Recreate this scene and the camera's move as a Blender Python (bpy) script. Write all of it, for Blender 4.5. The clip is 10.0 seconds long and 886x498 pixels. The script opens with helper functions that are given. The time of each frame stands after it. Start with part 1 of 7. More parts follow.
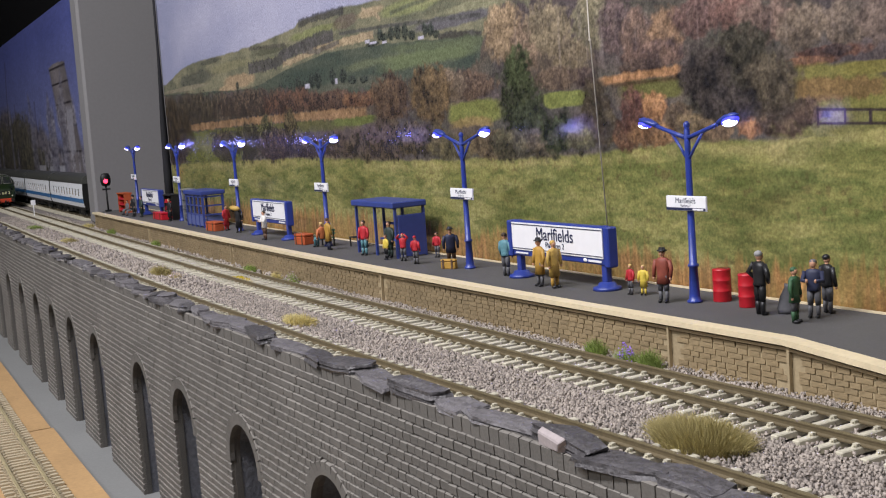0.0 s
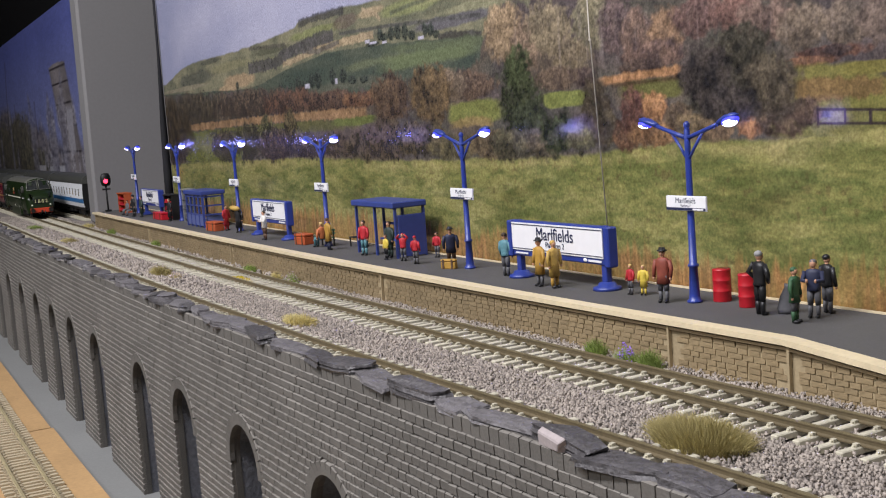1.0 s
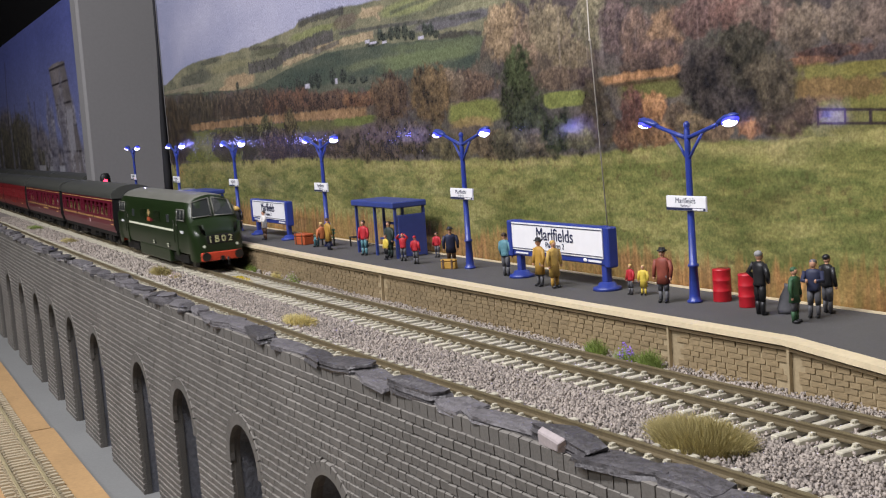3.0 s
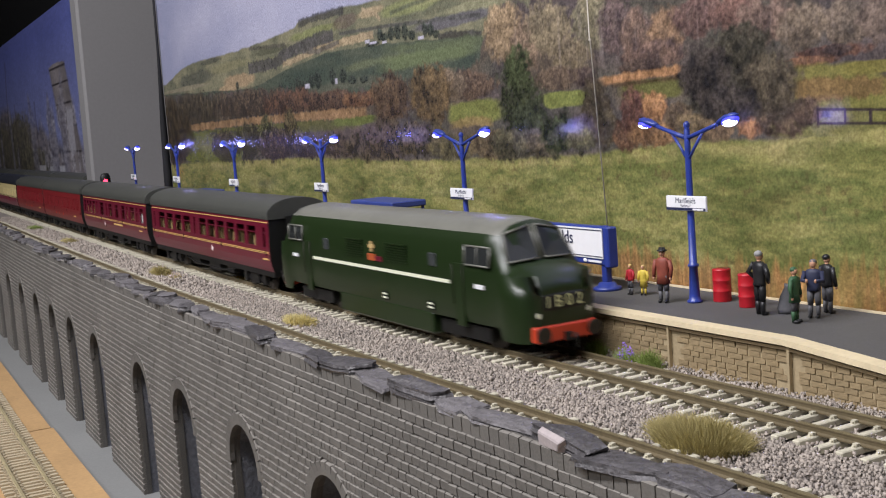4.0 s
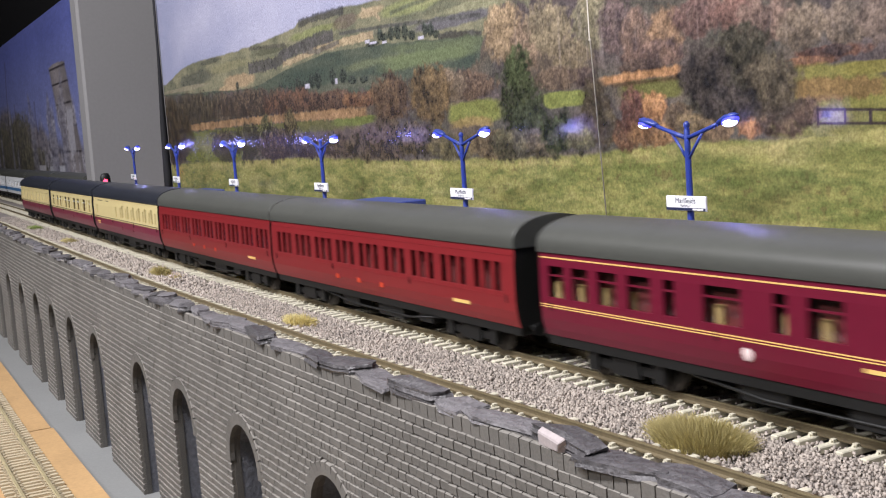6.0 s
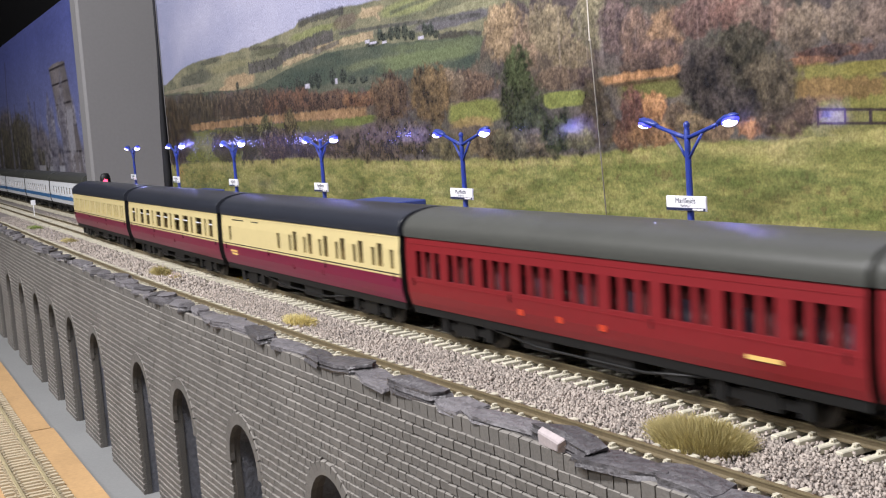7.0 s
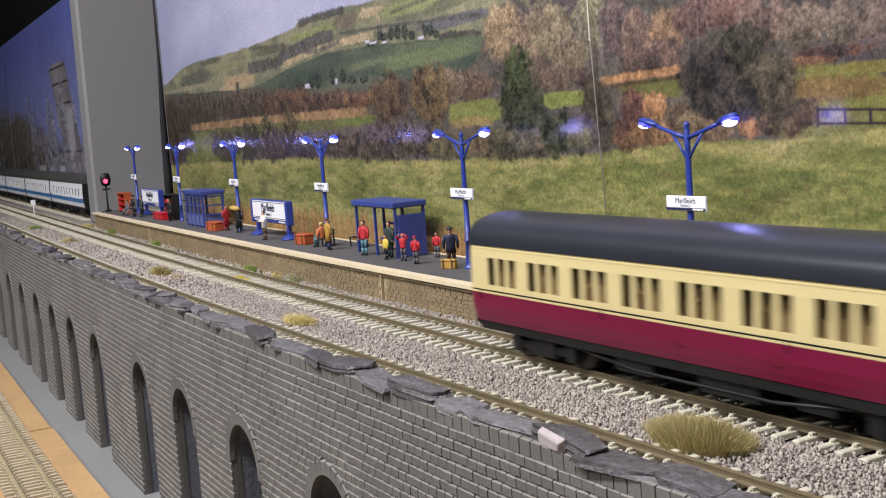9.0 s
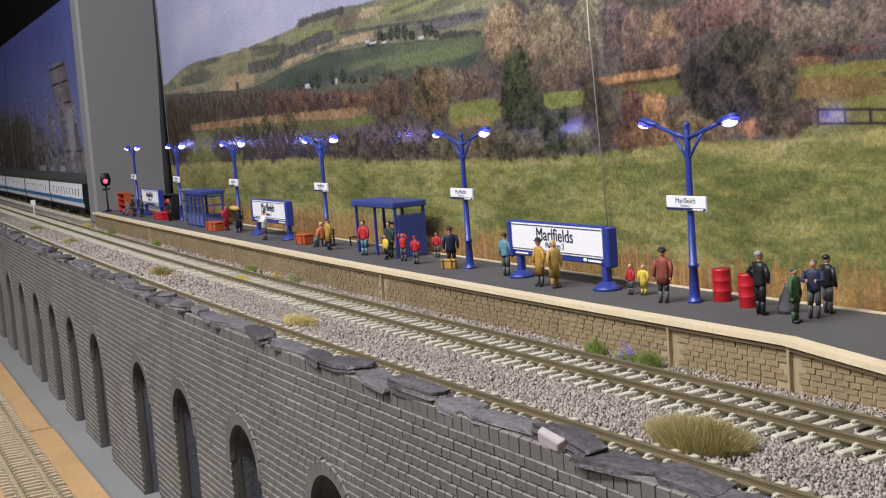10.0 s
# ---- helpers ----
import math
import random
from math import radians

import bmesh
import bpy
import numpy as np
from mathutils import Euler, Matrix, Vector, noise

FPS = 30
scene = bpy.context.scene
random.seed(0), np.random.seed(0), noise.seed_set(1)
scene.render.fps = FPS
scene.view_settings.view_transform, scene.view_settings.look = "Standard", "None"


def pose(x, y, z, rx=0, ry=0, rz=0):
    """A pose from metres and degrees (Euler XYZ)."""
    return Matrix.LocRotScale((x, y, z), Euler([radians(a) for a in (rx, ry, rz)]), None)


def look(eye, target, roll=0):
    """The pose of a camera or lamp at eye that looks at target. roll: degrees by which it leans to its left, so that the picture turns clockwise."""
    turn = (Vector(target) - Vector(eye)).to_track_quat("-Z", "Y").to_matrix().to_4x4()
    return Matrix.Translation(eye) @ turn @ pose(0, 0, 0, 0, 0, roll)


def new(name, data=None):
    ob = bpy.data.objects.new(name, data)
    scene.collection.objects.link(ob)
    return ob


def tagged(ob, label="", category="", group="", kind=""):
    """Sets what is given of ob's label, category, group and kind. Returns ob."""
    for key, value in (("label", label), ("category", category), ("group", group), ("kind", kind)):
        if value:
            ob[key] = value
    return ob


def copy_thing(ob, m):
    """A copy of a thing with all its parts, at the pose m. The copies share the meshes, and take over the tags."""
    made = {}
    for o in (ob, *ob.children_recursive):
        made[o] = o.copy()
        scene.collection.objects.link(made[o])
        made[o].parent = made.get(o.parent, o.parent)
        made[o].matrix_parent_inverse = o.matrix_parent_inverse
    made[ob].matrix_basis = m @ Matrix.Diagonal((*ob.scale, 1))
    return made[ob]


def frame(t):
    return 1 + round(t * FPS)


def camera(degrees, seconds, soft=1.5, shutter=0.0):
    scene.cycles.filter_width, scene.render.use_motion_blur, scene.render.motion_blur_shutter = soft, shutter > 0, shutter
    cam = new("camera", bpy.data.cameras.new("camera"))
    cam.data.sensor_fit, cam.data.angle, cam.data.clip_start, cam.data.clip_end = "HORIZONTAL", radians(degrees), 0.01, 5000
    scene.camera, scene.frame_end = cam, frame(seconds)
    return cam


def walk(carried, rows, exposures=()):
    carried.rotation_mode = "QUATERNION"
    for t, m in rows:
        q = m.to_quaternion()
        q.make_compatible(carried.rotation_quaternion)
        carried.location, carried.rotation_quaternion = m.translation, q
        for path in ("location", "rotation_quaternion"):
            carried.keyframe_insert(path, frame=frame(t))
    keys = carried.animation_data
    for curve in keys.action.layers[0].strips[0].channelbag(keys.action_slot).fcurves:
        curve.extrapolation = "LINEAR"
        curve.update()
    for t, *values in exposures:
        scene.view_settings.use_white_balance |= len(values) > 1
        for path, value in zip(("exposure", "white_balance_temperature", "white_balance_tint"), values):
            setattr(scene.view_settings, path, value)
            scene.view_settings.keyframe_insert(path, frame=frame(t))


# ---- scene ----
# ---- camera: a camcorder on a stand beside the layout, one row repeated ----
EYE = Vector((0.0, 0.0, 0.0906))
YAW, PITCH, ROLL = radians(61.06), radians(-6.465), -4.175
AIM = EYE + Vector((-math.sin(YAW) * math.cos(PITCH), math.cos(YAW) * math.cos(PITCH), math.sin(PITCH)))
cam = camera(41.78, 10.0, soft=1.15, shutter=0.3)
STAND = look(EYE, AIM, ROLL)
walk(cam, [(0.0, STAND), (10.0, STAND)],
     [(0.0, 0.0), (2.7, 0.0), (4.0, 0.02), (4.5, 0.22), (5.2, 0.42), (6.0, 0.48), (7.2, 0.46), (8.0, 0.37), (8.8, 0.30), (9.4, 0.12), (10.0, 0.06)])

# ---- light: fluorescent tubes of the railway room ----
world = bpy.data.worlds.new("room_world")
world.use_nodes = True
world.node_tree.nodes["Background"].inputs[0].default_value = (0.5, 0.5, 0.55, 1)
world.node_tree.nodes["Background"].inputs[1].default_value = 0.02
scene.world = world


def tube_light(name, eye, target, sx, sy, watts, colour):
    d = bpy.data.lights.new(name, "AREA")
    d.shape, d.size, d.size_y, d.energy, d.color = "RECTANGLE", sx, sy, watts, colour
    ob = new(name, d)
    ob.matrix_world = look(eye, target)
    return ob


tube_light("tube_light", (-0.35, -0.55, 1.10), (-0.55, 0.25, 0.0), 1.3, 0.16, 27.0, (0.985, 0.965, 1.01))
tube_light("tube_light", (-0.55, -1.9, 1.40), (-0.6, 0.2, 0.0), 1.3, 0.16, 20.0, (0.985, 0.965, 1.01))


# ---- plan: all lines of the layout run along x with one gentle bow ----
BOW, BEND = 0.0453, 0.416
Y_TRAIN, Y_NEAR, Y_BLUE = 0.2409, 0.1799, 0.2939
Y_EDGE, Y_BACK, Y_LAMP, Y_PRINT = 0.2621, 0.3130, 0.2929, 0.3185
Y_WALL, Z_WALL, Z_LOW = 0.1543, 0.007, -0.1145
Z_PLAT, Z_BALLAST, Z_SLEEP = 0.0138, -0.0042, -0.0026


def off(x):
    return BOW * (math.sqrt((x + 0.45) ** 2 + BEND ** 2) - BEND)


def slope(x):
    return BOW * (x + 0.45) / math.sqrt((x + 0.45) ** 2 + BEND ** 2)


def wall_off(x):
    """The viaduct stands nearer than the tracks and bows with them."""
    return 0.893 * off(x / 0.893)


def lin(r, g, b):
    """Linear colour from 0..255 screen values."""
    return tuple((c / 255 / 12.92) if c < 10.3 else ((c / 255 + 0.055) / 1.055) ** 2.4 for c in (r, g, b))


# ---- materials ----
def mat(name, colour, rough=0.6, metal=0.0, vary=0.25, grain=600.0, bump=0.15, stain=40.0, rand=0.0, depth=0.0004,
        second=None, spec=0.5, coat=0.0):
    m = bpy.data.materials.new(name)
    m.use_nodes = True
    nt = m.node_tree
    b = nt.nodes["Principled BSDF"]
    b.inputs["Roughness"].default_value, b.inputs["Metallic"].default_value = rough, metal
    b.inputs["Specular IOR Level"].default_value = spec
    b.inputs["Coat Weight"].default_value = coat
    tc = nt.nodes.new("ShaderNodeTexCoord")
    fine, wide = nt.nodes.new("ShaderNodeTexNoise"), nt.nodes.new("ShaderNodeTexNoise")
    for n, s in ((fine, grain), (wide, stain)):
        n.inputs["Scale"].default_value, n.inputs["Detail"].default_value = s, 5.0
        nt.links.new(tc.outputs["Object"], n.inputs["Vector"])
    add = nt.nodes.new("ShaderNodeMath")
    add.operation = "ADD"
    nt.links.new(fine.outputs["Fac"], add.inputs[0])
    nt.links.new(wide.outputs["Fac"], add.inputs[1])
    src = add
    if rand:
        oi, geo = nt.nodes.new("ShaderNodeObjectInfo"), nt.nodes.new("ShaderNodeNewGeometry")
        mul, a2, a3 = nt.nodes.new("ShaderNodeMath"), nt.nodes.new("ShaderNodeMath"), nt.nodes.new("ShaderNodeMath")
        mul.operation, a2.operation, a3.operation = "MULTIPLY_ADD", "ADD", "ADD"
        nt.links.new(oi.outputs["Random"], a3.inputs[0])
        nt.links.new(geo.outputs["Random Per Island"], a3.inputs[1])
        nt.links.new(a3.outputs[0], mul.inputs[0])
        mul.inputs[1].default_value, mul.inputs[2].default_value = rand, -rand
        nt.links.new(add.outputs[0], a2.inputs[0])
        nt.links.new(mul.outputs[0], a2.inputs[1])
        src = a2
    ramp = nt.nodes.new("ShaderNodeMapRange")
    ramp.inputs["From Min"].default_value, ramp.inputs["From Max"].default_value = 0.55, 1.45
    nt.links.new(src.outputs[0], ramp.inputs["Value"])
    mix = nt.nodes.new("ShaderNodeMix")
    mix.data_type = "RGBA"
    hi = tuple(min(1, c * (1 + vary)) for c in colour) if second is None else second
    mix.inputs["A"].default_value = (*[c * (1 - vary) for c in colour], 1)
    mix.inputs["B"].default_value = (*hi, 1)
    nt.links.new(ramp.outputs[0], mix.inputs["Factor"])
    nt.links.new(mix.outputs["Result"], b.inputs["Base Color"])
    if bump:
        bp = nt.nodes.new("ShaderNodeBump")
        bp.inputs["Strength"].default_value, bp.inputs["Distance"].default_value = bump, depth
        nt.links.new(fine.outputs["Fac"], bp.inputs["Height"])
        nt.links.new(bp.outputs["Normal"], b.inputs["Normal"])
    return m


def glow(name, colour, strength):
    m = bpy.data.materials.new(name)
    m.use_nodes = True
    b = m.node_tree.nodes["Principled BSDF"]
    b.inputs["Base Color"].default_value = (*[min(1, c) for c in colour], 1)
    b.inputs["Emission Color"].default_value = (*colour, 1)
    b.inputs["Emission Strength"].default_value = strength
    return m


def pane_glass(name, tint=(0.8, 0.8, 0.78), gloss=0.1):
    m = bpy.data.materials.new(name)
    m.use_nodes = True
    nt = m.node_tree
    nt.nodes.remove(nt.nodes["Principled BSDF"])
    t, g, mx = nt.nodes.new("ShaderNodeBsdfTransparent"), nt.nodes.new("ShaderNodeBsdfGlossy"), nt.nodes.new("ShaderNodeMixShader")
    t.inputs[0].default_value = (*tint, 1)
    g.inputs["Roughness"].default_value = 0.08
    mx.inputs[0].default_value = gloss
    nt.links.new(t.outputs[0], mx.inputs[1])
    nt.links.new(g.outputs[0], mx.inputs[2])
    nt.links.new(mx.outputs[0], nt.nodes["Material Output"].inputs["Surface"])
    return m


def print_paper(name, rough):
    """A glossy photographic print, its picture held as colours on the sheet's fine mesh."""
    m = bpy.data.materials.new(name)
    m.use_nodes = True
    nt = m.node_tree
    b = nt.nodes["Principled BSDF"]
    at = nt.nodes.new("ShaderNodeVertexColor")
    at.layer_name = "picture"
    tc, nz, mr, mx = (nt.nodes.new(k) for k in ("ShaderNodeTexCoord", "ShaderNodeTexNoise", "ShaderNodeMapRange", "ShaderNodeVectorMath"))
    nz.inputs["Scale"].default_value, nz.inputs["Detail"].default_value = 1000.0, 4.0
    nt.links.new(tc.outputs["Object"], nz.inputs["Vector"])
    mr.inputs["From Min"].default_value, mr.inputs["From Max"].default_value = 0.25, 0.75
    mr.inputs["To Min"].default_value, mr.inputs["To Max"].default_value = 0.70, 1.30
    nt.links.new(nz.outputs["Fac"], mr.inputs["Value"])
    mx.operation = "SCALE"
    nt.links.new(at.outputs["Color"], mx.inputs[0])
    nt.links.new(mr.outputs[0], mx.inputs["Scale"])
    nt.links.new(mx.outputs[0], b.inputs["Base Color"])
    b.inputs["Roughness"].default_value = rough
    wave, bp = nt.nodes.new("ShaderNodeTexNoise"), nt.nodes.new("ShaderNodeBump")
    wave.inputs["Scale"].default_value = 9.0
    nt.links.new(tc.outputs["Object"], wave.inputs["Vector"])
    nt.links.new(wave.outputs["Fac"], bp.inputs["Height"])
    bp.inputs["Strength"].default_value, bp.inputs["Distance"].default_value = 0.3, 0.004
    nt.links.new(bp.outputs["Normal"], b.inputs["Normal"])
    return m


M = {
    "board": mat("grey_painted_board", (0.225, 0.23, 0.225), 0.7, vary=0.12, stain=14),
    "hardboard": mat("orange_hardboard", (0.46, 0.29, 0.135), 0.75, vary=0.16, stain=25, grain=400),
    "under": mat("ballast_bed", (0.27, 0.24, 0.22), 0.9, vary=0.4, grain=900, bump=0.6),
    "ballast": mat("granite_ballast", (0.235, 0.208, 0.185), 0.85, vary=0.30, grain=900, rand=0.9, bump=0.3, second=(0.42, 0.365, 0.315)),
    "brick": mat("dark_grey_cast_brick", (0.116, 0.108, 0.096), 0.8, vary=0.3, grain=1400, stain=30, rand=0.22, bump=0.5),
    # paler copy of the brick: light from above painted onto the ledges
    "litledge": mat("lit_brick_ledge", (0.195, 0.182, 0.162), 0.8, vary=0.35, grain=1400, stain=30, rand=0.2, bump=0.5),
    "joint": mat("brick_joint", (0.10, 0.094, 0.086), 0.9, vary=0.3, grain=1500, bump=0.4),
    "niche": mat("blue_grey_niche_plaster", (0.125, 0.13, 0.15), 0.85, vary=0.4, grain=500, bump=0.9, depth=0.001),
    "slate": mat("broken_slate", (0.125, 0.118, 0.122), 0.45, vary=0.5, grain=420, stain=70, rand=0.8, bump=1.0, depth=0.0014),
    "paleslate": mat("pale_split_stone", (0.40, 0.35, 0.345), 0.7, vary=0.25, grain=700, stain=120, bump=0.6),
    "sleeper": mat("pale_concrete_sleeper", (0.49, 0.46, 0.36), 0.75, vary=0.22, grain=900, rand=0.3),
    "rail": mat("rusty_rail_side", (0.130, 0.102, 0.056), 0.6, metal=0.15, vary=0.3, grain=700),
    "railtop": mat("worn_nickel_rail_top", (0.24, 0.20, 0.115), 0.42, metal=0.5, vary=0.2, grain=500),
    "asphalt": mat("platform_asphalt", (0.080, 0.077, 0.076), 0.85, vary=0.28, grain=1500, stain=25, bump=0.35),
    "coping": mat("cream_platform_edge", (0.66, 0.56, 0.37), 0.6, vary=0.14, grain=500, stain=50),
    "stone": mat("tan_stone_block", (0.255, 0.192, 0.105), 0.8, vary=0.28, grain=1300, stain=40, rand=0.25, bump=0.6),
    "mortar": mat("pale_mortar", (0.36, 0.285, 0.17), 0.9, vary=0.2, grain=1000),
    "pillar": mat("grey_painted_pillar", (0.21, 0.205, 0.205), 0.7, vary=0.06, grain=300, stain=6, bump=0.1),
    "lowsleeper": mat("beige_sleeper", (0.42, 0.36, 0.25), 0.75, vary=0.2, grain=900, rand=0.2),
    "lowrail": mat("dull_brass_rail", (0.42, 0.36, 0.22), 0.5, metal=0.3, vary=0.2),
    "black": mat("black_board", (0.006, 0.006, 0.008), 0.8, vary=0.2),
    "room": mat("room_wall_paint", (0.35, 0.33, 0.30), 0.9, vary=0.06, grain=60, stain=2),
    "roomdark": mat("dark_backing", (0.012, 0.012, 0.018), 0.95, vary=0.1, grain=60, stain=2),
    "blue": mat("glossy_blue_paint", (0.026, 0.048, 0.26), 0.35, vary=0.16, grain=300, stain=60, bump=0.05),
    "shelterblue": mat("flat_blue_plastic", (0.036, 0.058, 0.23), 0.45, vary=0.14, grain=300, stain=50, bump=0.05),
    "paleblue": mat("pale_blue_panel", (0.095, 0.12, 0.29), 0.4, vary=0.2, grain=300, stain=60, bump=0.05),
    "led": glow("blue_white_led", (0.36, 0.36, 1.0), 85.0),
    # blue emission that imitates the lens bloom round each diode
    "halo": glow("blue_glare", (0.045, 0.045, 1.0), 1.8),
    "white": mat("white_enamel", (0.82, 0.82, 0.84), 0.45, vary=0.04, grain=300),
    "ink": mat("dark_blue_ink", (0.02, 0.025, 0.07), 0.5, vary=0.1),
    "green": mat("brunswick_green_paint", (0.0115, 0.0235, 0.0062), 0.34, vary=0.14, grain=400, stain=30, bump=0.03),
    "locoroof": mat("pale_grey_loco_roof", (0.175, 0.175, 0.150), 0.33, vary=0.15, grain=300, stain=30, bump=0.05),
    "maroon": mat("maroon_coach_paint", (0.128, 0.0085, 0.024), 0.32, vary=0.1, grain=300, stain=25, bump=0.02),
    "crimson": mat("crimson_coach_paint", (0.190, 0.0135, 0.017), 0.42, vary=0.1, grain=300, stain=25, bump=0.02),
    "lower": mat("carmine_coach_paint", (0.160, 0.0065, 0.035), 0.34, vary=0.1, grain=300, stain=25, bump=0.02),
    "cream": mat("cream_coach_paint", (0.62, 0.515, 0.25), 0.42, vary=0.06, grain=300, stain=25, bump=0.02),
    "greyroof": mat("grey_coach_roof", (0.066, 0.068, 0.060), 0.42, vary=0.12, grain=400, stain=25, bump=0.05),
    "darkroof": mat("dark_slate_coach_roof", (0.026, 0.029, 0.038), 0.33, vary=0.15, grain=400, stain=25, bump=0.04),
    "frame": mat("black_underframe", (0.0045, 0.0045, 0.0042), 0.55, vary=0.3, grain=500),
    "gold": mat("gold_lining", (0.75, 0.50, 0.16), 0.4, vary=0.08),
    "pale": mat("pale_green_stripe", (0.78, 0.80, 0.62), 0.4, vary=0.05),
    "tan": mat("tan_seat_moulding", (0.50, 0.35, 0.15), 0.7, vary=0.15),
    "darkin": mat("dark_coach_interior", (0.06, 0.035, 0.025), 0.8, vary=0.2),
    "redin": mat("red_brown_coach_lining", (0.20, 0.036, 0.040), 0.7, vary=0.2),
    "glass": pane_glass("coach_glass"),
    "wheel": mat("blackened_wheel", (0.05, 0.045, 0.04), 0.4, metal=0.7, vary=0.2),
    "red": mat("red_buffer_beam", (0.55, 0.055, 0.02), 0.45, vary=0.12),
    "oilred": mat("red_oil_drum", (0.46, 0.012, 0.022), 0.4, vary=0.15, grain=300, stain=100),
    "silver": mat("bright_metal", (0.6, 0.6, 0.6), 0.3, metal=0.9, vary=0.1),
    "bluestripe": mat("rail_blue_stripe", (0.03, 0.15, 0.36), 0.4, vary=0.1),
    "straw": mat("straw_static_grass", (0.50, 0.42, 0.17), 0.8, vary=0.35, rand=0.9, bump=0),
    "grass": mat("green_static_grass", (0.27, 0.36, 0.08), 0.8, vary=0.35, rand=0.9, bump=0),
    "violet": mat("violet_flowers", (0.30, 0.19, 0.58), 0.8, vary=0.3, rand=0.9, bump=0),
    "yellowflower": mat("yellow_flowers", (0.72, 0.55, 0.03), 0.8, vary=0.3, rand=0.9, bump=0),
    "pinkflower": mat("pale_pink_flowers", (0.58, 0.46, 0.44), 0.8, vary=0.3, rand=0.9, bump=0),
    "signalred": glow("red_signal_lamp", (1.0, 0.03, 0.07), 5.0),
    "cord": mat("pale_cord", (0.50, 0.46, 0.40), 0.7, vary=0.1),
    "orangebox": mat("orange_brown_case", (0.42, 0.085, 0.025), 0.55, vary=0.2),
    "paper": print_paper("photo_print_gloss", 0.24),
    "paper2": print_paper("photo_print_dull", 0.5),
}


# ---- mesh helpers ----
def part(name, bm, material, parent=None, label="", smooth=False):
    me = bpy.data.meshes.new(name)
    if smooth:
        for f in bm.faces:
            f.smooth = True
    bm.to_mesh(me)
    bm.free()
    for m in (material if isinstance(material, (list, tuple)) else [material]):
        me.materials.append(m)
    ob = new(name, me)
    if parent is not None:
        ob.parent = parent
    if label:
        tagged(ob, label)
    return ob


def thing(name, label, category, group="", m=None, kind=""):
    ob = new(name)
    ob.empty_display_size = 0.005
    if m is not None:
        ob.matrix_world = m
    return tagged(ob, label, category, group, kind)


def box(bm, x0, x1, y0, y1, z0, z1, mi=0, m=None):
    """A box between the given limits, turned by m."""
    vs = [Vector((x, y, z)) for x in (x0, x1) for y in (y0, y1) for z in (z0, z1)]
    vs = [bm.verts.new(m @ v if m else v) for v in vs]
    for q in ((0, 1, 3, 2), (4, 6, 7, 5), (0, 4, 5, 1), (2, 3, 7, 6), (0, 2, 6, 4), (1, 5, 7, 3)):
        f = bm.faces.new([vs[i] for i in q])
        f.material_index = mi
    return vs


def chamfer(bm, width):
    bmesh.ops.bevel(bm, geom=bm.edges[:], offset=width, segments=1, affect="EDGES", clamp_overlap=True)
    return bm


def tube(bm, rings, seg=12, mi=0, cap=True):
    """A lofted round body through rings of (centre, radius[, radius across])."""
    loops = []
    for i, ring in enumerate(rings):
        c, r = Vector(ring[0]), ring[1]
        r2 = ring[2] if len(ring) > 2 else r
        a = Vector(rings[max(0, i - 1)][0])
        b = Vector(rings[min(len(rings) - 1, i + 1)][0])
        d = (b - a)
        d = d.normalized() if d.length > 1e-9 else Vector((0, 0, 1))
        side = Vector((1, 0, 0)) if abs(d.x) < 0.8 else Vector((0, 1, 0))
        s = (side - d * side.dot(d)).normalized()
        w = d.cross(s)
        loops.append([bm.verts.new(c + s * (r * math.cos(k * math.tau / seg)) + w * (r2 * math.sin(k * math.tau / seg))) for k in range(seg)])
    for p, q in zip(loops, loops[1:]):
        for k in range(seg):
            f = bm.faces.new((p[k], p[(k + 1) % seg], q[(k + 1) % seg], q[k]))
            f.material_index = mi
            f.smooth = True
    if cap:
        for lp in (loops[0][::-1], loops[-1]):
            f = bm.faces.new(lp)
            f.material_index = mi
    return loops


def ball(bm, c, rx, ry, rz, seg=10, mi=0, m=None):
    geo = bmesh.ops.create_uvsphere(bm, u_segments=seg, v_segments=max(5, seg // 2 + 1), radius=1.0)
    k = Matrix.Translation(c) @ (m or Matrix()) @ Matrix.Diagonal((rx, ry, rz, 1))
    bmesh.ops.transform(bm, matrix=k, verts=geo["verts"])
    for v in geo["verts"]:
        for f in v.link_faces:
            f.material_index = mi
            f.smooth = True


def sweep(bm, profile, xs, y0, closed=True, mi=0, bow=off):
    """Sweeps a profile of (y, z) along the layout's bow."""
    loops = [[bm.verts.new((x, y0 + bow(x) + p[0], p[1])) for p in profile] for x in xs]
    n = len(profile)
    for a, b in zip(loops, loops[1:]):
        for k in range(n if closed else n - 1):
            f = bm.faces.new((a[k], a[(k + 1) % n], b[(k + 1) % n], b[k]))
            f.material_index = mi
    if closed:
        bm.faces.new(loops[0][::-1]).material_index = mi
        bm.faces.new(loops[-1]).material_index = mi
    bmesh.ops.recalc_face_normals(bm, faces=bm.faces[:])


def raw(name, verts, faces, material, parent=None, smooth=False, slots=None):
    me = bpy.data.meshes.new(name)
    me.from_pydata(verts, [], faces)
    for m in (material if isinstance(material, (list, tuple)) else [material]):
        me.materials.append(m)
    if slots:
        me.polygons.foreach_set("material_index", slots)
    if smooth:
        me.polygons.foreach_set("use_smooth", [True] * len(me.polygons))
    ob = new(name, me)
    if parent is not None:
        ob.parent = parent
    return ob


def span(a, b, n):
    return [a + (b - a) * i / (n - 1) for i in range(n)]


def on_line(x, y0, z=0.0, turn=0.0, bow=off):
    """A pose on a line of the layout, turned along the bow."""
    return pose(x, y0 + bow(x), z, 0, 0, math.degrees(math.atan(slope(x))) + turn)


